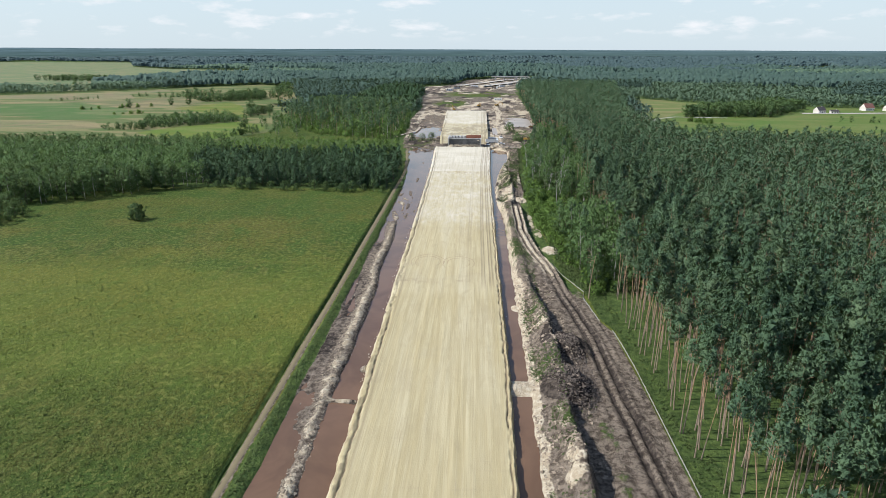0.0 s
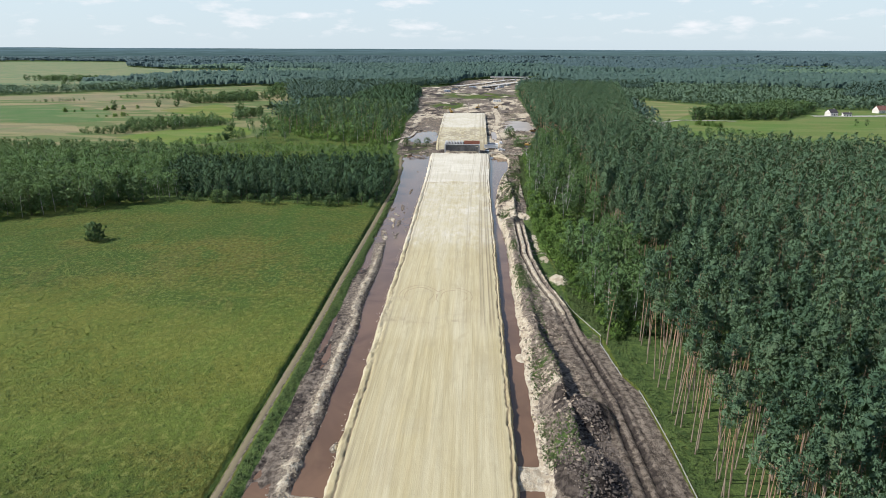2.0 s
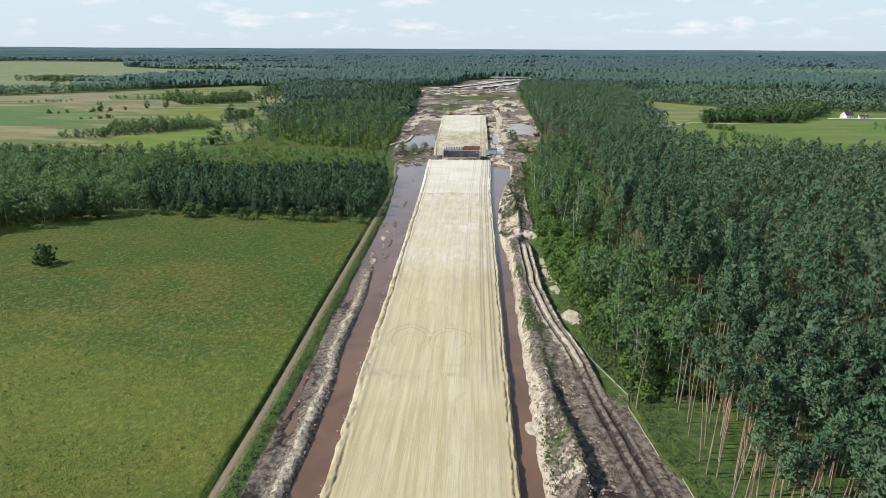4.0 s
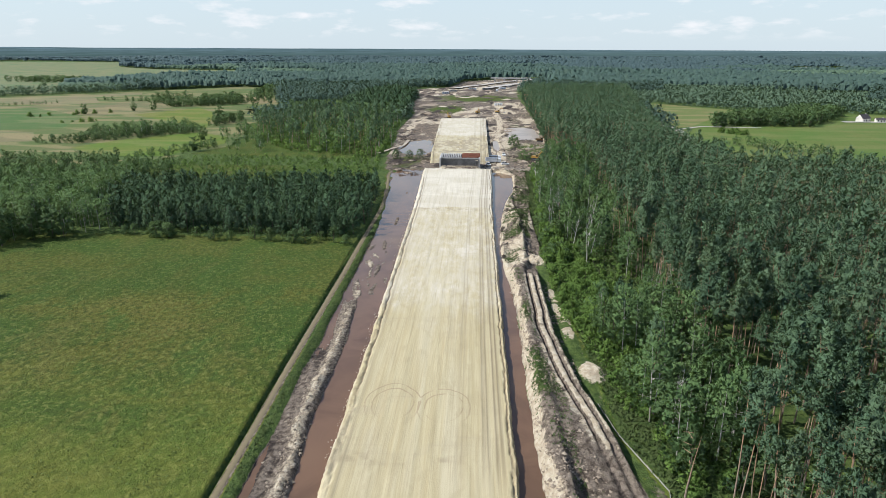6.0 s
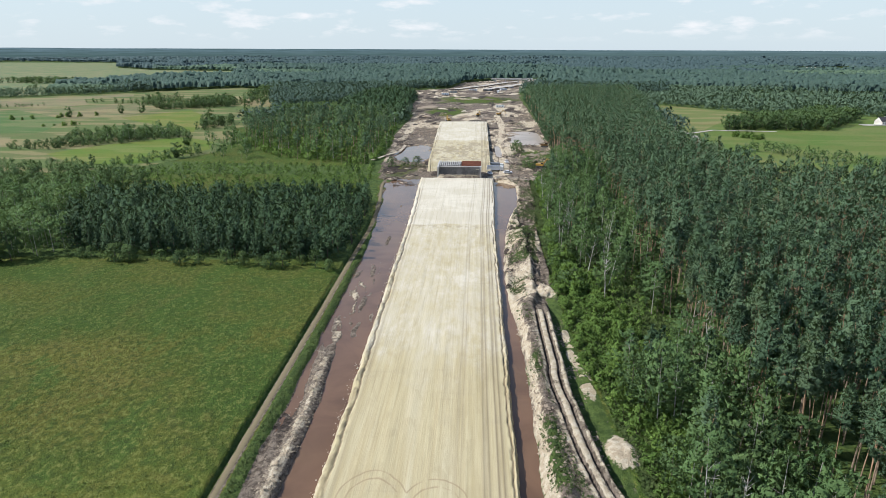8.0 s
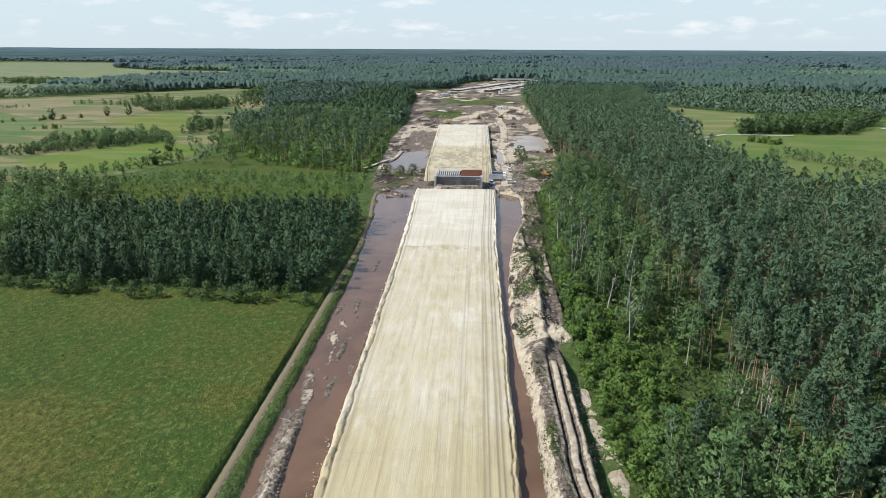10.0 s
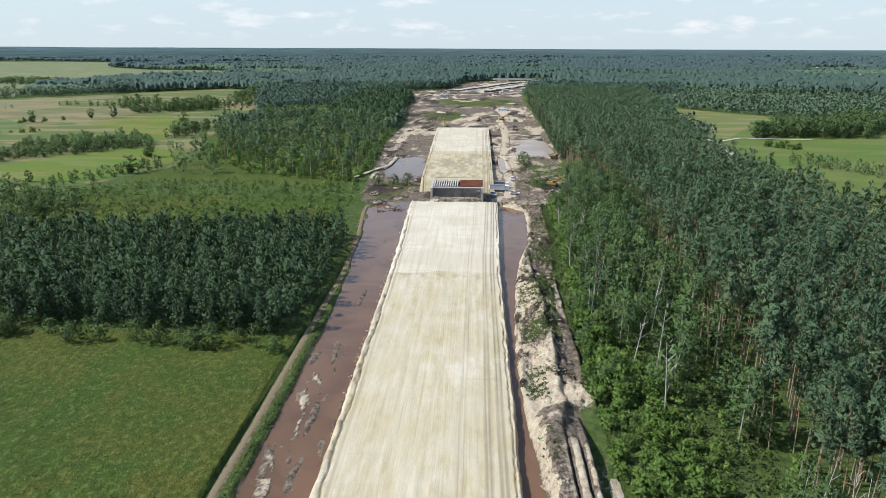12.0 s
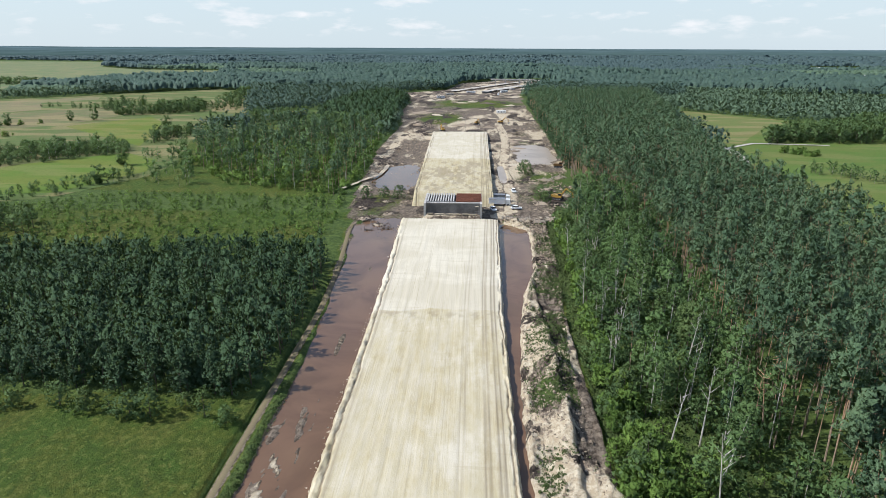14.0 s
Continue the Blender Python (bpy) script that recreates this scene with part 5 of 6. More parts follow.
# ---- clumps and hedges on the open land ----
def clump(poly, gap, kind, lo, hi, label, name, tufts=24, leaves=6, grow=2.2):
    pts = scatter(RNG, poly, gap)
    if len(pts):
        grove(kind, pts, tufts, leaves, 600 + len(pts), grow, lo, hi, label, name)


HEDGE = "clump of round broadleaf trees and bushes between fields"
clump([(-297, 478), (-265, 477), (-233, 506), (-202, 538), (-224, 572), (-263, 560), (-292, 545), (-270, 500)], 4.6, "alder", 0.22, 0.55, HEDGE, "field_copse")
clump([(-262, 512), (-232, 516), (-208, 540), (-222, 562), (-256, 548)], 7, "birch", 0.45, 0.8, "light-green birches in the field copse", "field_birches")
clump([(-212, 570), (-200, 616), (-211, 643), (-224, 606)], 5, "alder", 0.4, 0.8, HEDGE, "field_copse")
clump([(-338, 752), (-321, 751), (-261, 774), (-275, 840), (-300, 850)], 6.5, "alder", 0.5, 1.0, HEDGE, "field_copse")
clump([(-418, 819), (-385, 818), (-325, 748), (-315, 755), (-375, 832), (-420, 829)], 6, "alder", 0.25, 0.7, HEDGE, "field_hedge")
clump([(-395, 845), (-360, 850), (-355, 872), (-400, 870)], 6.5, "alder", 0.5, 0.85, HEDGE, "field_copse")
clump([(-520, 748), (-475, 786), (-478, 792), (-524, 757)], 5, "alder", 0.2, 0.4, HEDGE, "field_hedge")
clump([(-412, 634), (-350, 690), (-354, 695), (-416, 641)], 7, "shrub", 0.6, 1.5, "row of bushes along a field bank", "field_hedge")
clump([(-352, 590), (-322, 612), (-325, 617), (-354, 597)], 6, "shrub", 0.5, 1.2, "row of bushes along a field bank", "field_hedge")
clump([(-460, 830), (-437, 832), (-437, 842), (-460, 842)], 7, "alder", 0.3, 0.5, HEDGE, "field_hedge")
clump([(-905, 1275), (-793, 1235), (-745, 1222), (-752, 1290), (-880, 1310)], 11, "alder", 0.7, 1.1, HEDGE, "field_copse", 18, 6, 2.6)
clump([(-192, 704), (-142, 708), (-146, 738), (-190, 734)], 6, "alder", 0.6, 0.9, HEDGE, "field_copse")
clump([(-232, 800), (-262, 790), (-322, 1060), (-300, 1075), (-276, 965)], 11, "alder", 0.4, 1.0, HEDGE, "field_copse")
clump([(-172, 452), (-120, 446), (-150, 500), (-176, 560), (-196, 590), (-170, 500)], 10, "birch", 0.3, 0.85, "loose birches at the edge of the stand", "stand_birches")
clump([(-420, 405), (-215, 404), (-178, 424), (-160, 468), (-166, 480), (-190, 440), (-225, 420), (-420, 428)], 5.5, "alder", 0.2, 0.5, "bushes and small trees at the back of the wood", "wood_fringe")
plant(RNG, masters("alder", 3, 60, 8, 610, 1.6), np.array([[-373, 668, 0], [-345, 706, 0], [-216, 695, 0], [-328, 712, 0], [-236, 655, 0], [-171, 452, 0], [-186, 500, 0], [-650, 1010, 0], [-720, 1120, 0]], float), 0.6, 0.95)
clump([(-132, 712), (-62, 640), (-64, 700), (-72, 800), (-74, 925), (-122, 1005), (-140, 900)], 5.0, "young", 1.0, 1.7, "dense wood along the cleared strip", "strip_wood", 18, 6, 2.5)
clump([(-130, 600), (-82, 600), (-70, 690), (-130, 700)], 5.5, "alder", 0.6, 1.0, "dense broadleaf trees by the cleared strip", "strip_trees", 18, 8, 2.2)
clump([(193, 597), (275, 600), (350, 690), (318, 705), (285, 672), (236, 645), (200, 614)], 5.5, "alder", 0.7, 1.0, "dense dark clump of trees in the meadow", "meadow_copse")
clump([(168, 495), (178, 512), (200, 474), (222, 440), (210, 432), (188, 468)], 4.5, "birch", 0.3, 0.5, "row of young light-green trees at the field edge", "young_row")
clump([(186, 560), (202, 566), (206, 548), (190, 545)], 6, "shrub", 0.9, 1.5, "loose bushes in the meadow", "meadow_bushes")
clump([(310, 560), (420, 555), (420, 568), (310, 572)], 9, "alder", 0.25, 0.5, HEDGE, "field_hedge")


# ---- meadow tussocks and clods ----
def tussocks():
    rng = np.random.default_rng(21)
    n = 42000
    y = 58 + 218 * rng.random(n) ** 1.25
    x = -38.2 - (0.82 * y + 10 - 38) * rng.random(n)
    ok = (x > -38.2 - 130) & ~inside(x, y, BIRCH_L) & ~inside(x, y, YOUNG_L) & (fbm(x, y, 14, 5, 3) + 0.9 * (rng.random(n) - 0.5) > -0.1)
    x, y = x[ok], y[ok]
    c = np.stack([x, y, land(x, y)[0] + 0.12], 1)
    up = np.tile([0.0, 0.0, 0.4], (len(c), 1))
    v = sprigs(rng, c, 0.14 + 0.24 * rng.random(len(c)) ** 2, 4, up, 0.35)
    me = soup("meadow_tussocks", v, M_TUSSOCK)
    tagged(new("meadow_tussocks", me), "rough tussocks of uncut meadow grass", "grass", kind="stuff")


def lumps(name, x, y, size, mat, label, category, seed, squash=0.6, z=None):
    """Loose clods: uneven eight-sided lumps half sunk in the ground."""
    rng = np.random.default_rng(seed)
    n = len(x)
    base = np.array([(1, 0, 0), (0, 1, 0), (-1, 0, 0), (0, -1, 0), (0, 0, 1), (0, 0, -1)], float)
    fc = np.array([(0, 1, 4), (1, 2, 4), (2, 3, 4), (3, 0, 4), (1, 0, 5), (2, 1, 5), (3, 2, 5), (0, 3, 5)])
    a = rng.random(n) * 6.28
    v = base[None] * (0.6 + 0.8 * rng.random((n, 6, 1))) + 0.15 * rng.normal(size=(n, 6, 3))
    v = v * size[:, None, None] * np.array([1, 1, squash])
    ca, sa = np.cos(a)[:, None], np.sin(a)[:, None]
    vx, vy = v[..., 0] * ca - v[..., 1] * sa, v[..., 0] * sa + v[..., 1] * ca
    z = land(x, y)[0] if z is None else z
    v = np.stack([vx + x[:, None], vy + y[:, None], v[..., 2] + z[:, None] + 0.1 * size[:, None]], -1)
    f = (fc[None] + (np.arange(n) * 6)[:, None, None]).reshape(-1, 3)
    tagged(new(name, mesh_of(name, v.reshape(-1, 3), f, [mat])), label, category, kind="stuff")


def clod_material(name, dark, light):
    k = Mat(name, 0.95, 0.1)
    rnd = k.node("ShaderNodeNewGeometry").outputs["Random Per Island"]
    n = k.noise(k.co(), 3.0, 4, 0.6)
    c = k.mix(k.math("MULTIPLY", k.math("ADD", rnd, n), 0.6), dark, light)
    return k.done(c, n, 0.6, 0.05)


M_TUSSOCK = leaf_material("meadow_grass_blades", (0.065, 0.1, 0.022), (0.16, 0.185, 0.045), patch=0.05)
M_CLOD = clod_material("dry_clods", (0.1, 0.075, 0.055), (0.38, 0.31, 0.23))
M_CLOD_BANK = clod_material("bank_clods", (0.16, 0.125, 0.09), (0.34, 0.285, 0.21))
M_CLOD_PALE = clod_material("sandy_clods", (0.3, 0.24, 0.17), (0.56, 0.49, 0.38))


def build_clods():
    rng = np.random.default_rng(31)
    # left bank
    y = 60 + 158 * rng.random(3400)
    mid = BANK_L(y) + bank_wave(y)
    x = mid - 1.6 + 1.15 * rng.normal(size=len(y))
    ok = (x < mid + 0.5) & (y < 222)
    lumps("bank_clods", x[ok], y[ok], 0.08 + 0.24 * rng.random(ok.sum()) ** 2.5, M_CLOD_BANK, "loose sandy clods heaped along the ditch bank", "soil", 1)
    # right spoil
    y = 60 + 335 * rng.random(12000)
    u = rng.random(len(y))
    x = DITCH_R(y) + 0.3 + (np.minimum(WOOD_R(y), DITCH_R(y) + 10.5) - DITCH_R(y) - 0.5) * u
    ok = (np.abs(x - RUT(y)) > 2.3) | (y > 255)
    ok &= fbm(x, y, 9, 3, 3) + 0.5 * (rng.random(len(y)) - 0.5) > -0.1
    lumps("spoil_clods", x[ok], y[ok], 0.1 + 0.34 * rng.random(ok.sum()) ** 2.4, M_CLOD, "loose dry clods on the spoil bank", "soil", 2)
    # crumbled sand at the embankment's feet
    y = 55 + 338 * rng.random(1500)
    left = rng.random(len(y)) < 0.95
    x = np.where(left, TOE_L(y) + 0.1 + 0.4 * rng.normal(size=len(y)), TOE_R(y) + 0.1 + 0.35 * rng.normal(size=len(y)))
    ok = fbm(x * 0 + np.where(left, 3.0, 70.0), y, 12, 2, 3) + 0.4 * (rng.random(len(y)) - 0.5) > -0.05
    lumps("toe_clods", x[ok], y[ok], 0.05 + 0.16 * rng.random(ok.sum()) ** 2.5, M_CLOD_PALE, "crumbled sand along the water line of the embankment", "soil", 5, 0.7, WATER_Z + 0.15 + 0.5 * rng.random(ok.sum()))
    # mound of dark peat
    a, r = rng.random(2600) * 6.28, np.sqrt(rng.random(2600))
    lumps("mound_clods", 18.8 + 5.0 * r * np.cos(a), 107 + 14 * r * np.sin(a), 0.1 + 0.28 * rng.random(2600) ** 2, M_CLOD_DARK, "dark peat clods on the mound", "soil", 3)
    # broken edges of the works beyond
    y = 398 + 320 * rng.random(6500) ** 1.2
    x = np.where(rng.random(len(y)) < 0.6, 12 + 44 * rng.random(len(y)), -52 + 26 * rng.random(len(y)))
    ok = inside(x, y, SITE) & (fbm(x, y, 18, 5, 3) > -0.05)
    lumps("site_clods", x[ok], y[ok], 0.2 + 0.8 * rng.random(ok.sum()) ** 3, M_CLOD, "heaped earth and rubble on the site", "soil", 4)


M_CLOD_DARK = clod_material("peat_clods", (0.055, 0.044, 0.037), (0.16, 0.132, 0.108))
tussocks()
build_clods()


def bank_weeds():
    """Low green growth on the spoil ridge, the track's verge and the wood's edge."""
    rng = np.random.default_rng(41)
    y = np.concatenate([60 + 330 * rng.random(14000), 250 + 140 * rng.random(13000)])
    x = DITCH_R(y) + 0.8 + np.where(y > 255, 9.0, 5.5) * rng.random(len(y)) ** np.where(y > 255, 0.7, 1.0)
    keep = (fbm(x, y, 11, 2, 3) + 0.5 * (rng.random(len(y)) - 0.5) > 0.02) & ((np.abs(x - RUT(y)) > 2.2) | (y > 258))
    y2 = 58 + 225 * rng.random(3000)
    x2 = -34.2 + 1.7 * rng.random(len(y2)) ** 1.2
    y3 = 60 + 340 * rng.random(6000)
    x3 = WOOD_R(y3) + 0.3 + 5.0 * rng.random(len(y3))
    y4 = 150 + 155 * rng.random(9000)
    x4 = WOOD_R(y4) + 1 + 22 * rng.random(len(y4))
    x, y = np.concatenate([x[keep], x2, x3, x4]), np.concatenate([y[keep], y2, y3, y4])
    c = np.stack([x, y, land(x, y)[0] + 0.12], 1)
    big = np.where((x > WOOD_R(y)) & (y > 150), 1.7, 1.0)
    v = sprigs(rng, c, big * (0.13 + 0.22 * rng.random(len(c)) ** 1.5), 5, np.tile([0.0, 0.0, 0.5], (len(c), 1)), 0.45)
    tagged(new("bank_weeds", soup("bank_weeds", v, M_WEEDS)), "green weeds on the spoil banks and verges", "weeds", kind="stuff")


M_WEEDS = leaf_material("weed_leaves", (0.045, 0.072, 0.022), (0.12, 0.155, 0.05))
bank_weeds()


# ---- bridge ----
def build_bridge():
    bridge = tagged(new("bridge"), "unfinished concrete road bridge with bare beams and rusty reinforcement", "bridge")
    bm = box(bmesh.new(), -16.2, 3.4, 399.4, 400.6, 0.2, 5.7, 0.05)
    part("abutment_wall", bm, M_CONCRETE_DARK, bridge, "dark concrete wall")
    for x0, x1 in ((-17.0, -16.2), (3.4, 4.2)):
        part("wing_wall", box(bmesh.new(), x0, x1, 397.0, 414.0, 0.2, 6.3, 0.05), M_CONCRETE, bridge, "pale concrete wing wall")
    part("bearing_ledge", box(bmesh.new(), -16.2, 4.2, 399.2, 401.2, 5.7, 6.0, 0.03), M_CONCRETE, bridge)
    part("far_wall", box(bmesh.new(), -16.2, 4.2, 412.4, 413.6, 0.2, 5.7, 0.05), M_CONCRETE_DARK, bridge)
    for i in range(11):
        x = -15.7 + i * 0.94
        part("girder", box(bmesh.new(), x - 0.24, x + 0.24, 400.0, 413.0, 5.9, 6.5, 0.04), M_CONCRETE, bridge)
    part("deck_slab", box(bmesh.new(), -5.4, 4.1, 400.2, 413.0, 6.0, 6.35, 0.03), M_RUST, bridge, "rust-red shuttered deck slab")
    for i in range(24):
        y = 400.5 + i * 0.53
        part("rebar", rod(bmesh.new(), (-5.3, y, 6.42), (4.0, y, 6.42), 0.05), M_RUST, bridge)
    for i in range(16):
        x = -5.2 + i * 0.6
        part("rebar_upright", rod(bmesh.new(), (x, 400.1, 6.2), (x + 0.05, 400.15, 7.2 + 0.3 * (i % 3)), 0.04), M_RUST, bridge)
    for x in (-16.0, -12, -8, -3, 2, 4.0):
        part("edge_post", rod(bmesh.new(), (x, 413.2, 6.2), (x, 413.2, 7.4), 0.06), M_TIMBER, bridge)
    part("edge_rail", box(bmesh.new(), -16.0, 4.0, 413.15, 413.25, 7.2, 7.35), M_TIMBER, bridge)
    # scaffold ladder against the wall
    ladder = tagged(new("scaffold_tower"), "steel scaffold tower leaning by the abutment wall", "scaffold")
    for x in (1.6, 3.0):
        for y in (397.8, 398.9):
            part("standard", rod(bmesh.new(), (x, y, 0.4), (x, y, 6.2), 0.06), M_STEEL, ladder)
    for z in (1.6, 3.2, 4.8, 6.0):
        part("ledger", rod(bmesh.new(), (1.6, 397.8, z), (3.0, 397.8, z), 0.05), M_STEEL, ladder)
    part("platform", box(bmesh.new(), 1.6, 3.0, 397.8, 398.9, 4.85, 4.93), M_TIMBER, ladder)
    # stacks of boards at the wall's foot
    rng = random.Random(4)
    for i in range(9):
        x = -15 + i * 2.0 + rng.random()
        st = tagged(new("board_stack"), "low stack of pale shuttering boards at the wall foot", "boards", "board stacks")
        z0 = float(land(np.array([x]), np.array([396.9]))[0][0])
        for j in range(3):
            part("board", box(bmesh.new(), -1.0, 1.0, -0.35, 0.35, 0.1 + j * 0.14, 0.21 + j * 0.14, 0.0, Matrix.Rotation(0.1 * rng.random(), 4, "Z")), M_TIMBER, st)
        st.matrix_basis = pose(x, 396.9 + 0.5 * rng.random(), max(z0, 0.1), 0, 0, 40 * (rng.random() - 0.5))


build_bridge()


# ---- vehicles and machines ----
def wheel(parent, x, y, r, w):
    bm = bmesh.new()
    bmesh.ops.create_cone(bm, cap_ends=True, segments=16, radius1=r, radius2=r, depth=w)
    bmesh.ops.transform(bm, matrix=Matrix.Translation((x, y, r)) @ Matrix.Rotation(radians(90), 4, "Y"), verts=bm.verts[:])
    bmesh.ops.bevel(bm, geom=[e for e in bm.edges if e.calc_face_angle(0) > 1.2], offset=0.05, segments=1, affect="EDGES")
    t = part("wheel", bm, M_DARK, parent)
    bm = bmesh.new()
    bmesh.ops.create_cone(bm, cap_ends=True, segments=12, radius1=r * 0.55, radius2=r * 0.55, depth=w + 0.04)
    bmesh.ops.transform(bm, matrix=Matrix.Translation((x, y, r)) @ Matrix.Rotation(radians(90), 4, "Y"), verts=bm.verts[:])
    part("rim", bm, M_STEEL, t)


def profile(bm, pts, x0, x1):
    """A body from a side outline (y, z), as wide as x0 to x1."""
    a = [bm.verts.new((x0, y, z)) for y, z in pts]
    b = [bm.verts.new((x1, y, z)) for y, z in pts]
    bm.faces.new(a)
    bm.faces.new(b[::-1])
    for i in range(len(pts)):
        j = (i + 1) % len(pts)
        bm.faces.new((a[j], a[i], b[i], b[j]))
    bmesh.ops.recalc_face_normals(bm, faces=bm.faces[:])
    bmesh.ops.bevel(bm, geom=bm.edges[:], offset=0.05, segments=1, affect="EDGES")
    return bm


def make_car(m, label, paint):
    car = tagged(new("parked_car"), label, "car")
    part("body", profile(bmesh.new(), [(-2.15, 0.35), (-2.2, 0.85), (-1.3, 1.0), (1.9, 1.05), (2.15, 0.9), (2.15, 0.35)], -0.88, 0.88), paint, car)
    part("cabin", profile(bmesh.new(), [(-1.2, 0.98), (-0.5, 1.5), (1.2, 1.55), (1.85, 1.02)], -0.76, 0.76), M_GLASS, car, "dark glass cabin")
    part("roof", box(bmesh.new(), -0.7, 0.7, -0.5, 1.2, 1.5, 1.58, 0.03), paint, car)
    for x in (-0.8, 0.8):
        for y in (-1.4, 1.35):
            wheel(car, x, y, 0.32, 0.2)
    for x in (-0.6, 0.6):
        part("headlight", box(bmesh.new(), x - 0.2, x + 0.2, -2.22, -2.16, 0.65, 0.8), M_WHITE, car)
        part("tail_light", box(bmesh.new(), x - 0.15, x + 0.15, 2.14, 2.18, 0.7, 0.9), M_RUST, car)
    car.matrix_basis = m
    return car


def make_truck(m, label, load):
    tr = tagged(new("site_truck"), label, "truck")
    part("chassis", box(bmesh.new(), -0.5, 0.5, -4.2, 4.2, 0.6, 0.9, 0.03), M_DARK, tr)
    part("cab", profile(bmesh.new(), [(-4.3, 0.6), (-4.35, 1.6), (-4.1, 2.7), (-2.6, 2.8), (-2.5, 0.6)], -1.2, 1.2), M_WHITE, tr)
    part("windscreen", box(bmesh.new(), -1.05, 1.05, -4.36, -4.22, 1.7, 2.5, 0.02), M_GLASS, tr)
    bod = part("load_body", box(bmesh.new(), -1.25, 1.25, -2.3, 4.3, 0.95, 3.0, 0.05), load, tr, "pale box body")
    part("roof_rail", box(bmesh.new(), -1.28, 1.28, -2.3, 4.3, 3.0, 3.08), M_STEEL, bod)
    for x in (-1.05, 1.05):
        for y in (-3.4, 2.2, 3.4):
            wheel(tr, x, y, 0.5, 0.32)
    tr.matrix_basis = m


def make_excavator(m, label, paint, reach=1.0):
    ex = tagged(new("excavator"), label, "excavator", "site machines")
    for x in (-1.2, 1.2):
        t = part("track", profile(bmesh.new(), [(-1.9, 0.1), (-2.2, 0.5), (-1.9, 0.9), (1.9, 0.9), (2.2, 0.5), (1.9, 0.1)], x - 0.3, x + 0.3), M_DARK, ex)
        for y in (-1.4, -0.7, 0.0, 0.7, 1.4):
            part("roller", rod(bmesh.new(), (x - 0.33, y, 0.4), (x + 0.33, y, 0.4), 0.22, sides=10), M_STEEL, t)
    part("undercarriage", box(bmesh.new(), -1.0, 1.0, -1.0, 1.0, 0.5, 1.0, 0.05), M_DARK, ex)
    body = part("engine_house", profile(bmesh.new(), [(-0.6, 1.05), (-0.6, 2.1), (2.3, 2.2), (2.6, 1.7), (2.5, 1.05)], -1.25, 1.25), paint, ex)
    part("exhaust", rod(bmesh.new(), (0.6, 1.8, 2.1), (0.6, 1.8, 2.8), 0.07), M_DARK, body)
    cab = part("cab", profile(bmesh.new(), [(-1.9, 1.1), (-2.0, 2.0), (-1.6, 3.0), (-0.4, 3.0), (-0.3, 1.1)], -1.25, -0.35), paint, ex)
    part("cab_window", box(bmesh.new(), -1.28, -0.32, -1.75, -0.5, 2.0, 2.8, 0.03), M_GLASS, cab)
    a, b, c, d = (0.2, -1.0, 1.6), (0.2, -3.4 * reach, 4.9), (0.2, -6.2 * reach, 3.4), (0.2, -6.6 * reach, 0.9)
    boom = part("boom", rod(rod(bmesh.new(), a, b, 0.36, 0.3), b, c, 0.3, 0.22), paint, ex)
    part("ram", rod(bmesh.new(), (0.2, -1.4, 1.5), (0.2, -3.0 * reach, 3.7), 0.1), M_STEEL, boom)
    part("stick", rod(bmesh.new(), c, d, 0.26, 0.18), paint, ex)
    bk = profile(bmesh.new(), [(d[1] + 0.3, 1.0), (d[1] - 0.5, 1.0), (d[1] - 0.4, 0.1), (d[1] + 0.4, 0.0), (d[1] + 0.8, 0.5)], -0.45, 0.85)
    part("bucket", bk, M_STEEL, ex, "worn steel bucket")
    ex.matrix_basis = m


def floor_at(x, y):
    return float(land(np.array([float(x)]), np.array([float(y)]))[0][0])


def set_at(x, y, turn, lift=0.0):
    return pose(x, y, floor_at(x, y) + lift, 0, 0, turn)


make_truck(set_at(11.5, 420.5, 92), "white box-bodied site truck beside the bridge", M_WHITE)
make_truck(set_at(11.8, 427.0, 88), "grey-bodied dark site truck beside the bridge", M_STEEL)
make_car(set_at(8.8, 412.5, 15), "small white van parked below the bridge wall", M_WHITE)
make_car(set_at(17.8, 413.5, 95), "white car parked on the sandy site road", M_WHITE)
make_car(set_at(18.6, 444.0, 5), "pale car parked on the sandy site road", M_WHITE)
make_excavator(set_at(46, 506, 78), "dark excavator with raised arm by the basin", M_DARKPAINT)
make_excavator(set_at(36, 431, 60), "yellow excavator among felled stumps", M_YELLOW)
make_excavator(set_at(24, 705, 80), "yellow excavator on the far works", M_YELLOW)
make_excavator(set_at(-22, 652, 200), "yellow excavator at the embankment end", M_YELLOW, 0.8)
make_excavator(set_at(4, 700, 20), "yellow excavator on the far works", M_YELLOW, 0.8)


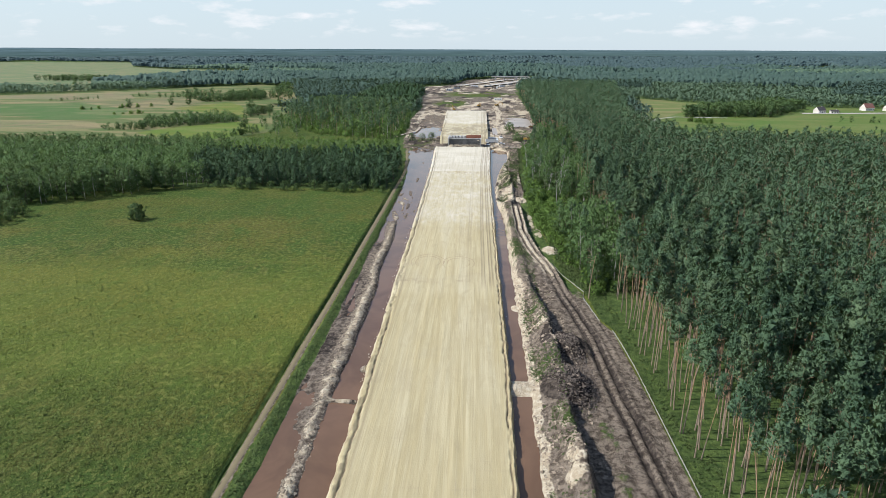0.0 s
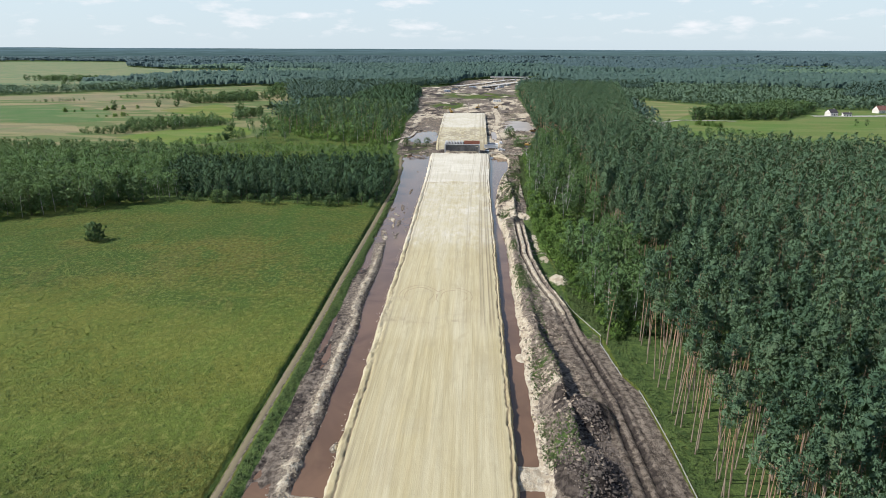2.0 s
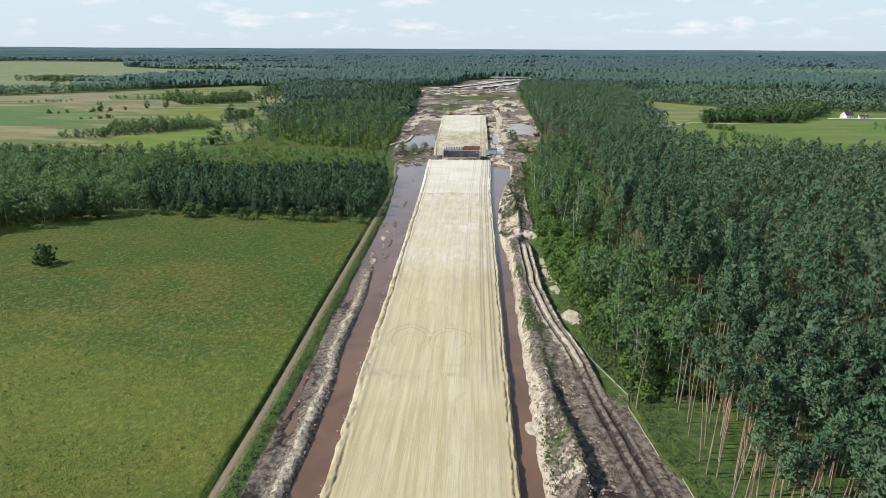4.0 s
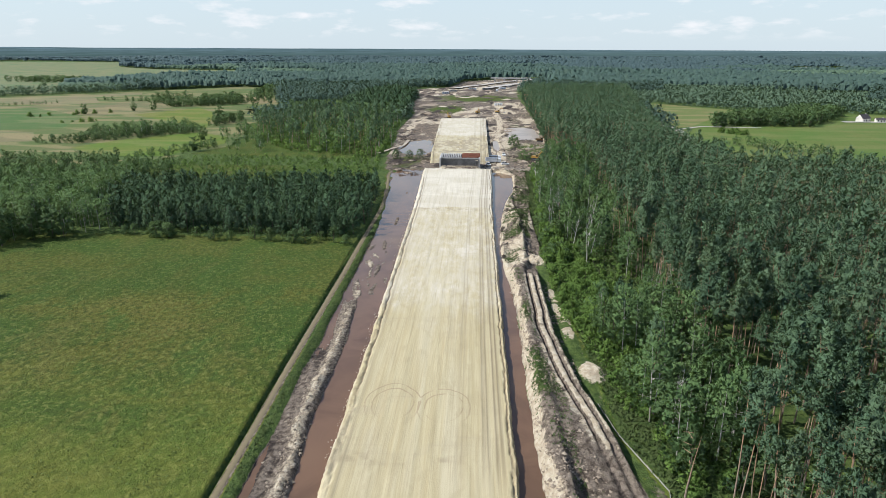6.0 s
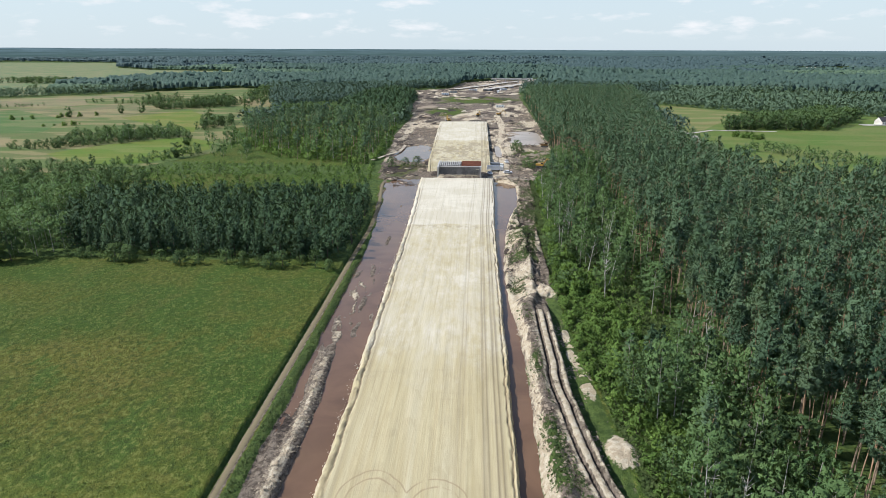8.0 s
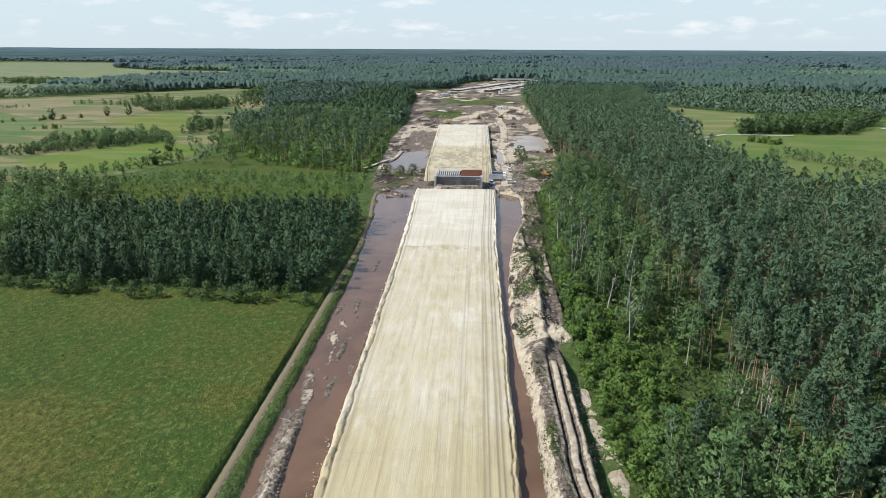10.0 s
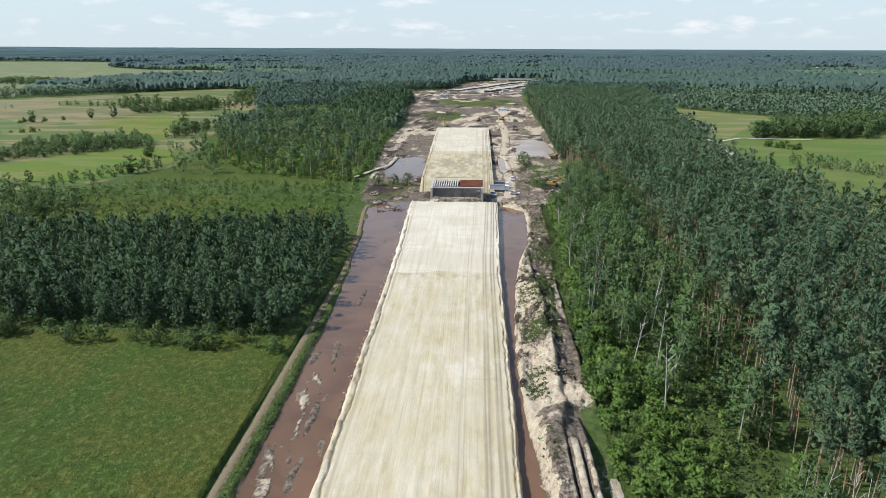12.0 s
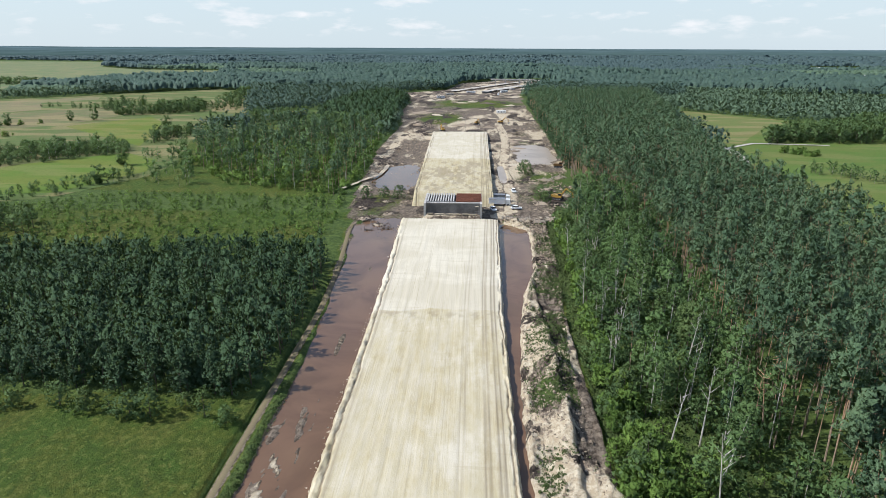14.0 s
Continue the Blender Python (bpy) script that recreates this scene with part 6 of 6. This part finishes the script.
# ---- felled stumps, roots and branches ----
def brush(x, y, spread_r, count, label, mat, seed, length=2.2):
    rng = np.random.default_rng(seed)
    pile = tagged(new("brushwood_pile"), label, "brushwood", "brushwood piles")
    z0 = floor_at(x, y)
    for i in range(count):
        a, r = rng.random() * 6.28, spread_r * np.sqrt(rng.random())
        px, py = r * np.cos(a), 0.7 * r * np.sin(a)
        hz = 1.3 * (1 - r / spread_r) * rng.random()
        d = rng.normal(size=3) * np.array([1, 1, 0.25])
        d = d / np.linalg.norm(d) * length * (0.4 + 0.6 * rng.random())
        part("branch", rod(bmesh.new(), (px, py, hz + 0.1), (px + d[0], py + d[1], hz + 0.2 + abs(d[2])), 0.1 + 0.1 * rng.random(), 0.03, 5), mat, pile)
    bm = bmesh.new()
    bmesh.ops.create_icosphere(bm, subdivisions=2, radius=spread_r * 0.75)
    for v in bm.verts:
        v.co *= 0.8 + 0.35 * noise.noise(v.co * 0.9 + Vector((seed, 0, 0)))
        v.co.z = v.co.z * 0.28
    part("root_ball", bm, M_CLOD, pile, "earth-clogged roots")
    pile.matrix_basis = pose(x, y, z0)


for i, (bx, by, br, n, m) in enumerate(((-33, 391, 4.0, 60, M_CLOD_DARK), (-39, 397, 4.5, 60, M_CLOD_DARK), (-29.5, 386, 2.5, 36, M_CLOD_DARK), (-36, 384, 2.0, 24, M_CLOD_DARK),
                                        (14, 396, 3.0, 45, M_DEADWOOD), (19, 394, 3.0, 45, M_DEADWOOD), (24, 392, 3.0, 36, M_DEADWOOD), (29, 398, 3.5, 36, M_DEADWOOD),
                                        (28, 422, 5.0, 54, M_CLOD_DARK), (32, 446, 5.0, 54, M_CLOD_DARK), (29, 462, 4.5, 48, M_CLOD_DARK), (35, 470, 4.0, 42, M_DEADWOOD),
                                        (26, 560, 4.0, 36, M_CLOD), (27, 585, 4.0, 36, M_CLOD), (30, 640, 4.0, 36, M_CLOD), (40, 438, 3.0, 36, M_DEADWOOD), (37, 507, 3.6, 42, M_CLOD_DARK), (46, 455, 4.0, 42, M_CLOD_DARK), (24, 440, 3.0, 36, M_CLOD_DARK), (42, 475, 3.5, 36, M_DEADWOOD), (38, 418, 3.0, 36, M_DEADWOOD), (-31, 405, 4.0, 48, M_CLOD_DARK), (-42, 412, 4.0, 48, M_CLOD_DARK), (-34, 424, 3.0, 36, M_CLOD_DARK))):
    brush(bx, by, br, n, "heap of grubbed roots and branches on bare soil", m, i + 1)
plant(RNG, masters("bush", 2, 90, 9, 700), np.array([[25.0, 486, 0.1], [28.5, 484, 0.1], [27, 490, 0.1], [31, 425, 0.1], [29, 433, 0.1], [-36, 432, 0.1], [-43, 428, 0.1], [-30, 430, 0.1]]), 0.7, 0.95)


# bushes crowding the wood's edge
edge_r = scatter(RNG, [(24.5, 246), (27.5, 246), (29, 262), (29, 312), (32.5, 344), (34.5, 392), (31, 392), (28.5, 344), (25.2, 312), (23.8, 275)], 2.7)
plant(RNG, masters("bush", 3, 80, 9, 720), edge_r[::3], 0.45, 0.95)
plant(RNG, masters("shrub", 3, 70, 9, 730), np.concatenate([edge_r[1::3], edge_r[2::3]]), 0.7, 1.6)


# ---- dead and leaning birches at the wood's edge ----
def make_snag(m, h, seed):
    rng = np.random.default_rng(seed)
    snag = tagged(new("dead_birch"), "bare dead birch with a pale leaning trunk", "tree", "dead birches")
    trunk = part_soup("trunk", stem(rng, h, 0.15, 0.95, 0), M_BARK_BIRCH, snag)
    for i in range(9):
        t = 0.45 + 0.5 * rng.random()
        a = rng.random() * 6.28
        p = Vector((0, 0, h * t))
        d = Vector((math.cos(a), math.sin(a), 1.1)) * 0.16 * h * (1.2 - t)
        part("limb", rod(bmesh.new(), p, p + d, 0.05, 0.015, 4), M_BARK_BIRCH, snag)
    snag.matrix_basis = m


def part_soup(name, corners, mat, parent):
    o = new(name, soup(name, corners, mat))
    o.parent = parent
    return o


def make_dead_pine(m, h, seed):
    rng = np.random.default_rng(seed)
    pine = tagged(new("dead_pine"), "bare dying pine with an orange trunk and thin level limbs", "tree", "dead pines")
    part_soup("trunk", stem(rng, h, 0.16, 0.95, 0), M_BARK_PINE, pine)
    for i in range(7):
        t, a = 0.6 + 0.45 * rng.random(), rng.random() * 6.28
        p = Vector((0, 0, h * t))
        part("limb", rod(bmesh.new(), p, p + Vector((math.cos(a), math.sin(a), 0.15)) * (0.7 + 0.9 * rng.random()), 0.045, 0.02, 4), M_BARK_PINE, pine)
    pine.matrix_basis = m


for i, (sx, sy, sh) in enumerate(((29.4, 147.5, 13), (43.5, 262, 14), (46.8, 265, 15), (46.2, 217, 12))):
    make_dead_pine(pose(sx, sy, floor_at(sx, sy) - 0.1, 3 * math.sin(i * 2.0), 6 * math.sin(i * 3.1), 0), sh, 90 + i)
leaning = masters("birch", 1, 150, 12, 800, 0.75)[0][0]
leaning.matrix_basis = pose(34.6, 251.0, floor_at(34.6, 251.0) - 0.1, 2, 9, 0) @ Matrix.Scale(1.15, 4)

rng_snag = random.Random(8)
for i, (sx, sy, sh) in enumerate(((31.5, 262, 13), (36.5, 263, 15), (33.5, 247, 14), (27, 285, 12), (29, 290, 13), (31, 296, 14), (28.5, 303, 12), (26.5, 312, 13), (33, 308, 14), (46.5, 215, 13),
                                  (48.5, 219, 12), (44.5, 220, 12), (33, 165, 11), (34.5, 168, 12), (31.8, 171, 10), (30.5, 335, 13), (34, 342, 14), (29, 352, 13), (38, 274, 15), (41, 285, 14))):
    make_snag(pose(sx, sy, floor_at(sx, sy) - 0.1, 5 * (rng_snag.random() - 0.5), 12 * (rng_snag.random() - 0.4), 0), sh, 50 + i)


# ---- low boundary fence at the wood's edge ----
def build_fence(line, label):
    fence = tagged(new("silt_fence"), label, "fence", "boundary fences")
    for (x0, y0), (x1, y1) in zip(line, line[1:]):
        n = max(1, round(math.hypot(x1 - x0, y1 - y0) / 2.6))
        for i in range(n):
            a, b = (x0 + (x1 - x0) * i / n, y0 + (y1 - y0) * i / n), (x0 + (x1 - x0) * (i + 1) / n, y0 + (y1 - y0) * (i + 1) / n)
            za, zb = floor_at(*a), floor_at(*b)
            part("post", rod(bmesh.new(), (*a, za - 0.2), (*a, za + 0.5), 0.045, sides=5), M_TIMBER, fence)
            bm = bmesh.new()
            box(bm, 0, 1, -0.02, 0.02, 0.02, 0.3)
            d = Vector((b[0] - a[0], b[1] - a[1], zb - za))
            for v in bm.verts:
                s = v.co.x
                v.co = Vector((a[0] + d.x * s + v.co.y * d.y / d.length, a[1] + d.y * s, za + d.z * s + v.co.z - 0.06 * math.sin(3.14 * s)))
            part("mesh_panel", bm, M_FENCE, fence)


M_FENCE = plain("pale_fence_mesh", (0.32, 0.32, 0.28), 0.9, 0.1)
build_fence([(32.5, 66), (32.4, 90), (32.4, 112), (32.0, 122), (31.5, 128.6)], "low pale silt fence on thin posts at the wood edge")
build_fence([(29.5, 133.6), (28.0, 147.4), (28.9, 151.5), (24.6, 164.9), (23.0, 174.0)], "low pale silt fence bending round the cleared wood edge")


# ---- pylons and wires across the works ----
def make_pole(x, y, h):
    p = tagged(new("power_pole"), "grey wooden power pole with one crossarm", "pole", "power poles")
    part("post", rod(bmesh.new(), (0, 0, -0.3), (0, 0, h), 0.2, 0.13, 8), M_DEADWOOD, p)
    part("crossarm", box(bmesh.new(), -1.1, 1.1, -0.08, 0.08, h - 0.7, h - 0.5, 0.01), M_STEEL, p)
    for dx in (-1.0, 0.0, 1.0):
        part("insulator", rod(bmesh.new(), (dx, 0, h - 0.5), (dx, 0, h - 0.2), 0.07, 0.05, 6), M_WHITE, p)
    p.matrix_basis = pose(x, y, floor_at(x, y), 0, 0, 90)


POLES = [(-62, 672), (-5, 655), (57, 640), (118, 622)]
for px, py in POLES:
    make_pole(px, py, 10.0)
for (x0, y0), (x1, y1) in zip(POLES, POLES[1:]):
    for off in (-1.0, 0.0, 1.0):
        cu = bpy.data.curves.new("power_cable", "CURVE")
        cu.dimensions, cu.bevel_depth, cu.bevel_resolution = "3D", 0.035, 1
        sp = cu.splines.new("POLY")
        sp.points.add(8)
        for i in range(9):
            s = i / 8
            sp.points[i].co = (x0 + (x1 - x0) * s, y0 + (y1 - y0) * s + off, 9.8 - 3.0 * s * (1 - s), 1)
        cu.materials.append(M_DARK)
        tagged(new("power_cable", cu), "thin dark power cable sagging between two poles", "cable", "power cables")


# ---- tracks, far carriageway, site surfaces ----
def ribbon(name, line, width, mat, label, lift, rough=0.6, follow=0.6):
    """A strip of ground along a line, with uneven edges."""
    pts = []
    for (x0, y0), (x1, y1) in zip(line, line[1:]):
        n = max(2, int(math.hypot(x1 - x0, y1 - y0) / 2.5))
        pts += [(x0 + (x1 - x0) * i / n, y0 + (y1 - y0) * i / n) for i in range(n)]
    pts.append(line[-1])
    p = np.array(pts)
    t = np.gradient(p, axis=0)
    t /= np.linalg.norm(t, axis=1)[:, None]
    nrm = np.stack([-t[:, 1], t[:, 0]], 1)
    rows = []
    for k in (-1, -0.55, 0, 0.55, 1):
        w = k * width / 2 + (rough * width * 0.3 * fbm(p[:, 0] + k * 50, p[:, 1], 9, 3, 4, 0.65) if abs(k) == 1 else 0)
        q = p + nrm * np.reshape(w * np.ones(len(p)), (-1, 1))
        z = land(q[:, 0], q[:, 1])[0] * follow + lift - (0.12 if abs(k) == 1 else 0)
        rows.append(np.stack([q[:, 0], q[:, 1], z], 1))
    v = np.stack(rows, 0).reshape(-1, 3)
    me = mesh_of(name, v, grid_faces(5, len(p)), [mat], smooth=True)
    tagged(new(name, me), label, "road", kind="structure")


M_PATH = clod_material("grassy_dirt_path", (0.1, 0.088, 0.047), (0.21, 0.172, 0.105))
M_TRACK = clod_material("sandy_track", (0.4, 0.33, 0.24), (0.5, 0.43, 0.33))
M_GRAVEL = clod_material("pale_gravel", (0.32, 0.29, 0.25), (0.47, 0.44, 0.39))
ribbon("road_path", [(float(track_l(np.array([y0]))[0]), y0) for y0 in np.arange(-240.0, 396.0, 6.0)], 1.25, M_PATH, "narrow grey-green dirt path between meadow and ditch", 0.05, 0.25, 1.0)
ribbon("road_lane", [(205, 840), (190, 790), (165, 671), (158, 609), (159, 565), (152, 530), (140, 500)], 5.0, M_GRAVEL, "pale gravel lane along the field", 0.5)
ribbon("road_branch", [(159, 575), (185, 597), (230, 590)], 3.0, M_GRAVEL, "narrow gravel branch lane", 0.55)
ribbon("road_drive", [(320, 640), (360, 640), (420, 648)], 8.0, M_GRAVEL, "pale gravel yard before the houses", 0.5)
ribbon("road_far", [(15, 1070), (60, 1180), (121, 1300), (190, 1430), (290, 1620)], 14.0, M_GRAVEL, "pale unfinished carriageway in the distance", 2.5, 0.1)
ribbon("road_far_side", [(-30, 1090), (10, 1180), (60, 1300), (130, 1420)], 10.0, M_GRAVEL, "second pale carriageway in the distance", 2.0, 0.1)
ribbon("road_pool", [(-57, 445), (-51, 462), (-45, 480), (-44, 505)], 2.0, M_TRACK, "pale sand causeway round the pool", 0.9)


# ---- houses far off ----
def make_house(m, w, d, h, roof_h, wall, roof, label):
    house = tagged(new("house"), label, "house", "far houses")
    part("wall", box(bmesh.new(), -w / 2, w / 2, -d / 2, d / 2, -0.3, h, 0.0), wall, house)
    bm = bmesh.new()
    e = 0.5
    a = [bm.verts.new((x, y, z)) for x, y, z in ((-w / 2 - e, -d / 2 - e, h), (w / 2 + e, -d / 2 - e, h), (w / 2 + e, d / 2 + e, h), (-w / 2 - e, d / 2 + e, h), (-w / 2 - e, 0, h + roof_h), (w / 2 + e, 0, h + roof_h))]
    for f in ((0, 1, 5, 4), (2, 3, 4, 5), (1, 2, 5), (3, 0, 4), (0, 3, 2, 1)):
        bm.faces.new([a[i] for i in f])
    r = part("roof", bm, roof, house)
    part("chimney", box(bmesh.new(), w * 0.2, w * 0.2 + 0.7, -0.4, 0.4, h + roof_h * 0.5, h + roof_h + 0.9), M_CONCRETE, r)
    part("gable", profile(bmesh.new(), [(-d / 2, h - 0.1), (0, h + roof_h - 0.3), (d / 2, h - 0.1)], -w / 2 - 0.55, -w / 2), wall, house)
    n = max(2, int(w / 3))
    for i in range(n):
        x = -w / 2 + (i + 0.5) * w / n
        win = part("window", box(bmesh.new(), x - 0.55, x + 0.55, -d / 2 - 0.05, -d / 2 + 0.05, 0.9, 2.2), M_GLASS, house)
        part("sill", box(bmesh.new(), x - 0.65, x + 0.65, -d / 2 - 0.15, -d / 2, 0.8, 0.9), M_WHITE, win)
    part("door", box(bmesh.new(), -0.5, 0.5, -d / 2 - 0.07, -d / 2 + 0.03, 0.0, 2.05), M_DARK, house)
    house.matrix_basis = m @ Matrix.Scale(0.78, 4)


make_house(pose(341, 646, 0.3, 0, 0, 20), 11, 9, 3.2, 4.5, M_PLASTER, M_ROOF_DARK, "white-gabled house with a steep dark roof")
make_house(pose(352, 640, 0.3, 0, 0, -10), 9, 6, 2.6, 2.0, M_PLASTER, M_ROOF_DARK, "low annexe with a dark roof beside the house")
make_house(pose(404, 676, 0.3, 0, 0, 15), 13, 10, 3.4, 5.5, M_PLASTER, M_ROOF_RED, "large white house with a brown-red gabled roof")
make_house(pose(424, 672, 0.3, 0, 0, 15), 12, 9, 3.2, 4.5, M_PLASTER, M_ROOF_RED, "white house with a red gabled roof")
for i, (hx, hy) in enumerate(((205, 1312), (228, 1318), (250, 1308), (672, 1562), (705, 1570), (748, 1566), (822, 1572))):
    make_house(pose(hx, hy, 0.3, 0, 0, 25 * math.sin(i * 2.1)), 10, 8, 5.0, 4.0, M_PLASTER, M_ROOF_RED if hx < 300 else M_WHITE, "small far house with a pitched roof among trees")


# ---- far works: heaps, huts and containers ----
def make_hut(x, y, turn, length, mat, label):
    hut = tagged(new("site_hut"), label, "container", "site huts")
    part("shell", box(bmesh.new(), -length / 2, length / 2, -1.25, 1.25, 0.1, 2.7, 0.05), mat, hut)
    part("door", box(bmesh.new(), -0.5, 0.5, -1.3, -1.24, 0.2, 2.2), M_STEEL, hut)
    for dx in (-length * 0.3, length * 0.3):
        part("window", box(bmesh.new(), dx - 0.5, dx + 0.5, -1.29, -1.24, 1.1, 2.0), M_GLASS, hut)
    hut.matrix_basis = set_at(x, y, turn)


def make_heap(x, y, r, h, mat, seed, label):
    bm = bmesh.new()
    bmesh.ops.create_icosphere(bm, subdivisions=3, radius=1.0)
    for v in bm.verts:
        k = 1 + 0.4 * noise.noise(v.co * 1.7 + Vector((seed * 3.1, 0, 0))) + 0.22 * noise.noise(v.co * 4.5 + Vector((0, seed * 1.7, 0)))
        long = 0.9 + 0.9 * ((seed * 0.37) % 1.0)
        rise = (1 - math.hypot(v.co.x, v.co.y) ** 1.3) if v.co.z > 0 else -0.1
        v.co = Vector((v.co.x * r * k * long, v.co.y * r * k / long ** 0.5, 0.62 * h * rise * k))
    me = bpy.data.meshes.new("earth_mound")
    bm.to_mesh(me)
    bm.free()
    me.materials.append(mat)
    o = tagged(new("earth_mound", me), label, "earth heap", "earth heaps")
    o.matrix_basis = set_at(x, y, 37 * seed)


rng_site = random.Random(12)
for i in range(46):
    hy = 640 + 640 * rng_site.random() ** 0.8
    hx = (-55 + 105 * rng_site.random()) + (hy - 900) * 0.08
    if inside(np.array([hx]), np.array([hy]), SITE)[0]:
        make_heap(hx, hy, 2.5 + 4 * rng_site.random(), 1.2 + 2.0 * rng_site.random(), (M_CLOD, M_CLOD_DARK, M_CLOD_PALE)[i % 3], i, "heap of dug earth on the far works")
for i, (hx, hy, hr, hh, mt) in enumerate(((30, 652, 4.5, 2.4, M_CLOD_DARK), (27, 600, 4.0, 1.8, M_CLOD), (30, 572, 4.5, 1.6, M_CLOD), (14, 1010, 9, 5, M_CLOD_DARK), (-5, 1040, 12, 5, M_CLOD_DARK), (38, 1120, 9, 4, M_CLOD),
                                          (-48, 790, 12, 2.2, M_CLOD), (-35, 800, 9, 2.0, M_CLOD_DARK), (22, 512, 3.0, 1.0, M_CLOD_PALE), (31, 520, 2.5, 0.8, M_CLOD_PALE))):
    make_heap(hx, hy, hr, hh, mt, 70 + i, "broad heap of dug earth on the works")
for i, (hx, hy, t, L, mt) in enumerate(((-2, 1060, 10, 12, M_WHITE), (20, 1075, 30, 14, M_STEEL), (35, 1040, 80, 9, M_WHITE), (-30, 1030, 15, 10, M_STEEL), (60, 1150, 60, 14, M_CONCRETE), (82, 1230, 55, 18, M_CONCRETE), (28, 790, 0, 9, M_WHITE), (-40, 985, 5, 10, M_WHITE), (45, 1095, 35, 12, M_WHITE))):
    make_hut(hx, hy, t, L, mt, "plain site hut or container on the far works")


make_heap(1110, 2300, 38, 7, M_GRAVEL, 5, "broad pale bank of cleared sand far away")


# second far bridge over the carriageway
def far_bridge():
    b = tagged(new("far_bridge"), "far unfinished concrete overbridge on piers", "bridge")
    part("deck", box(bmesh.new(), -4, 4, -38, 38, 6.0, 7.4, 0.05), M_CONCRETE, b)
    for y in (-30, -12, 12, 30):
        part("pier", box(bmesh.new(), -3, 3, y - 0.8, y + 0.8, -0.5, 6.0, 0.1), M_CONCRETE, b)
    for x in (-3.9, 3.9):
        part("parapet", box(bmesh.new(), x - 0.15, x + 0.15, -38, 38, 7.4, 8.3), M_CONCRETE, b)
    b.matrix_basis = pose(70, 1310, 0.5, 0, 0, 82)


far_bridge()
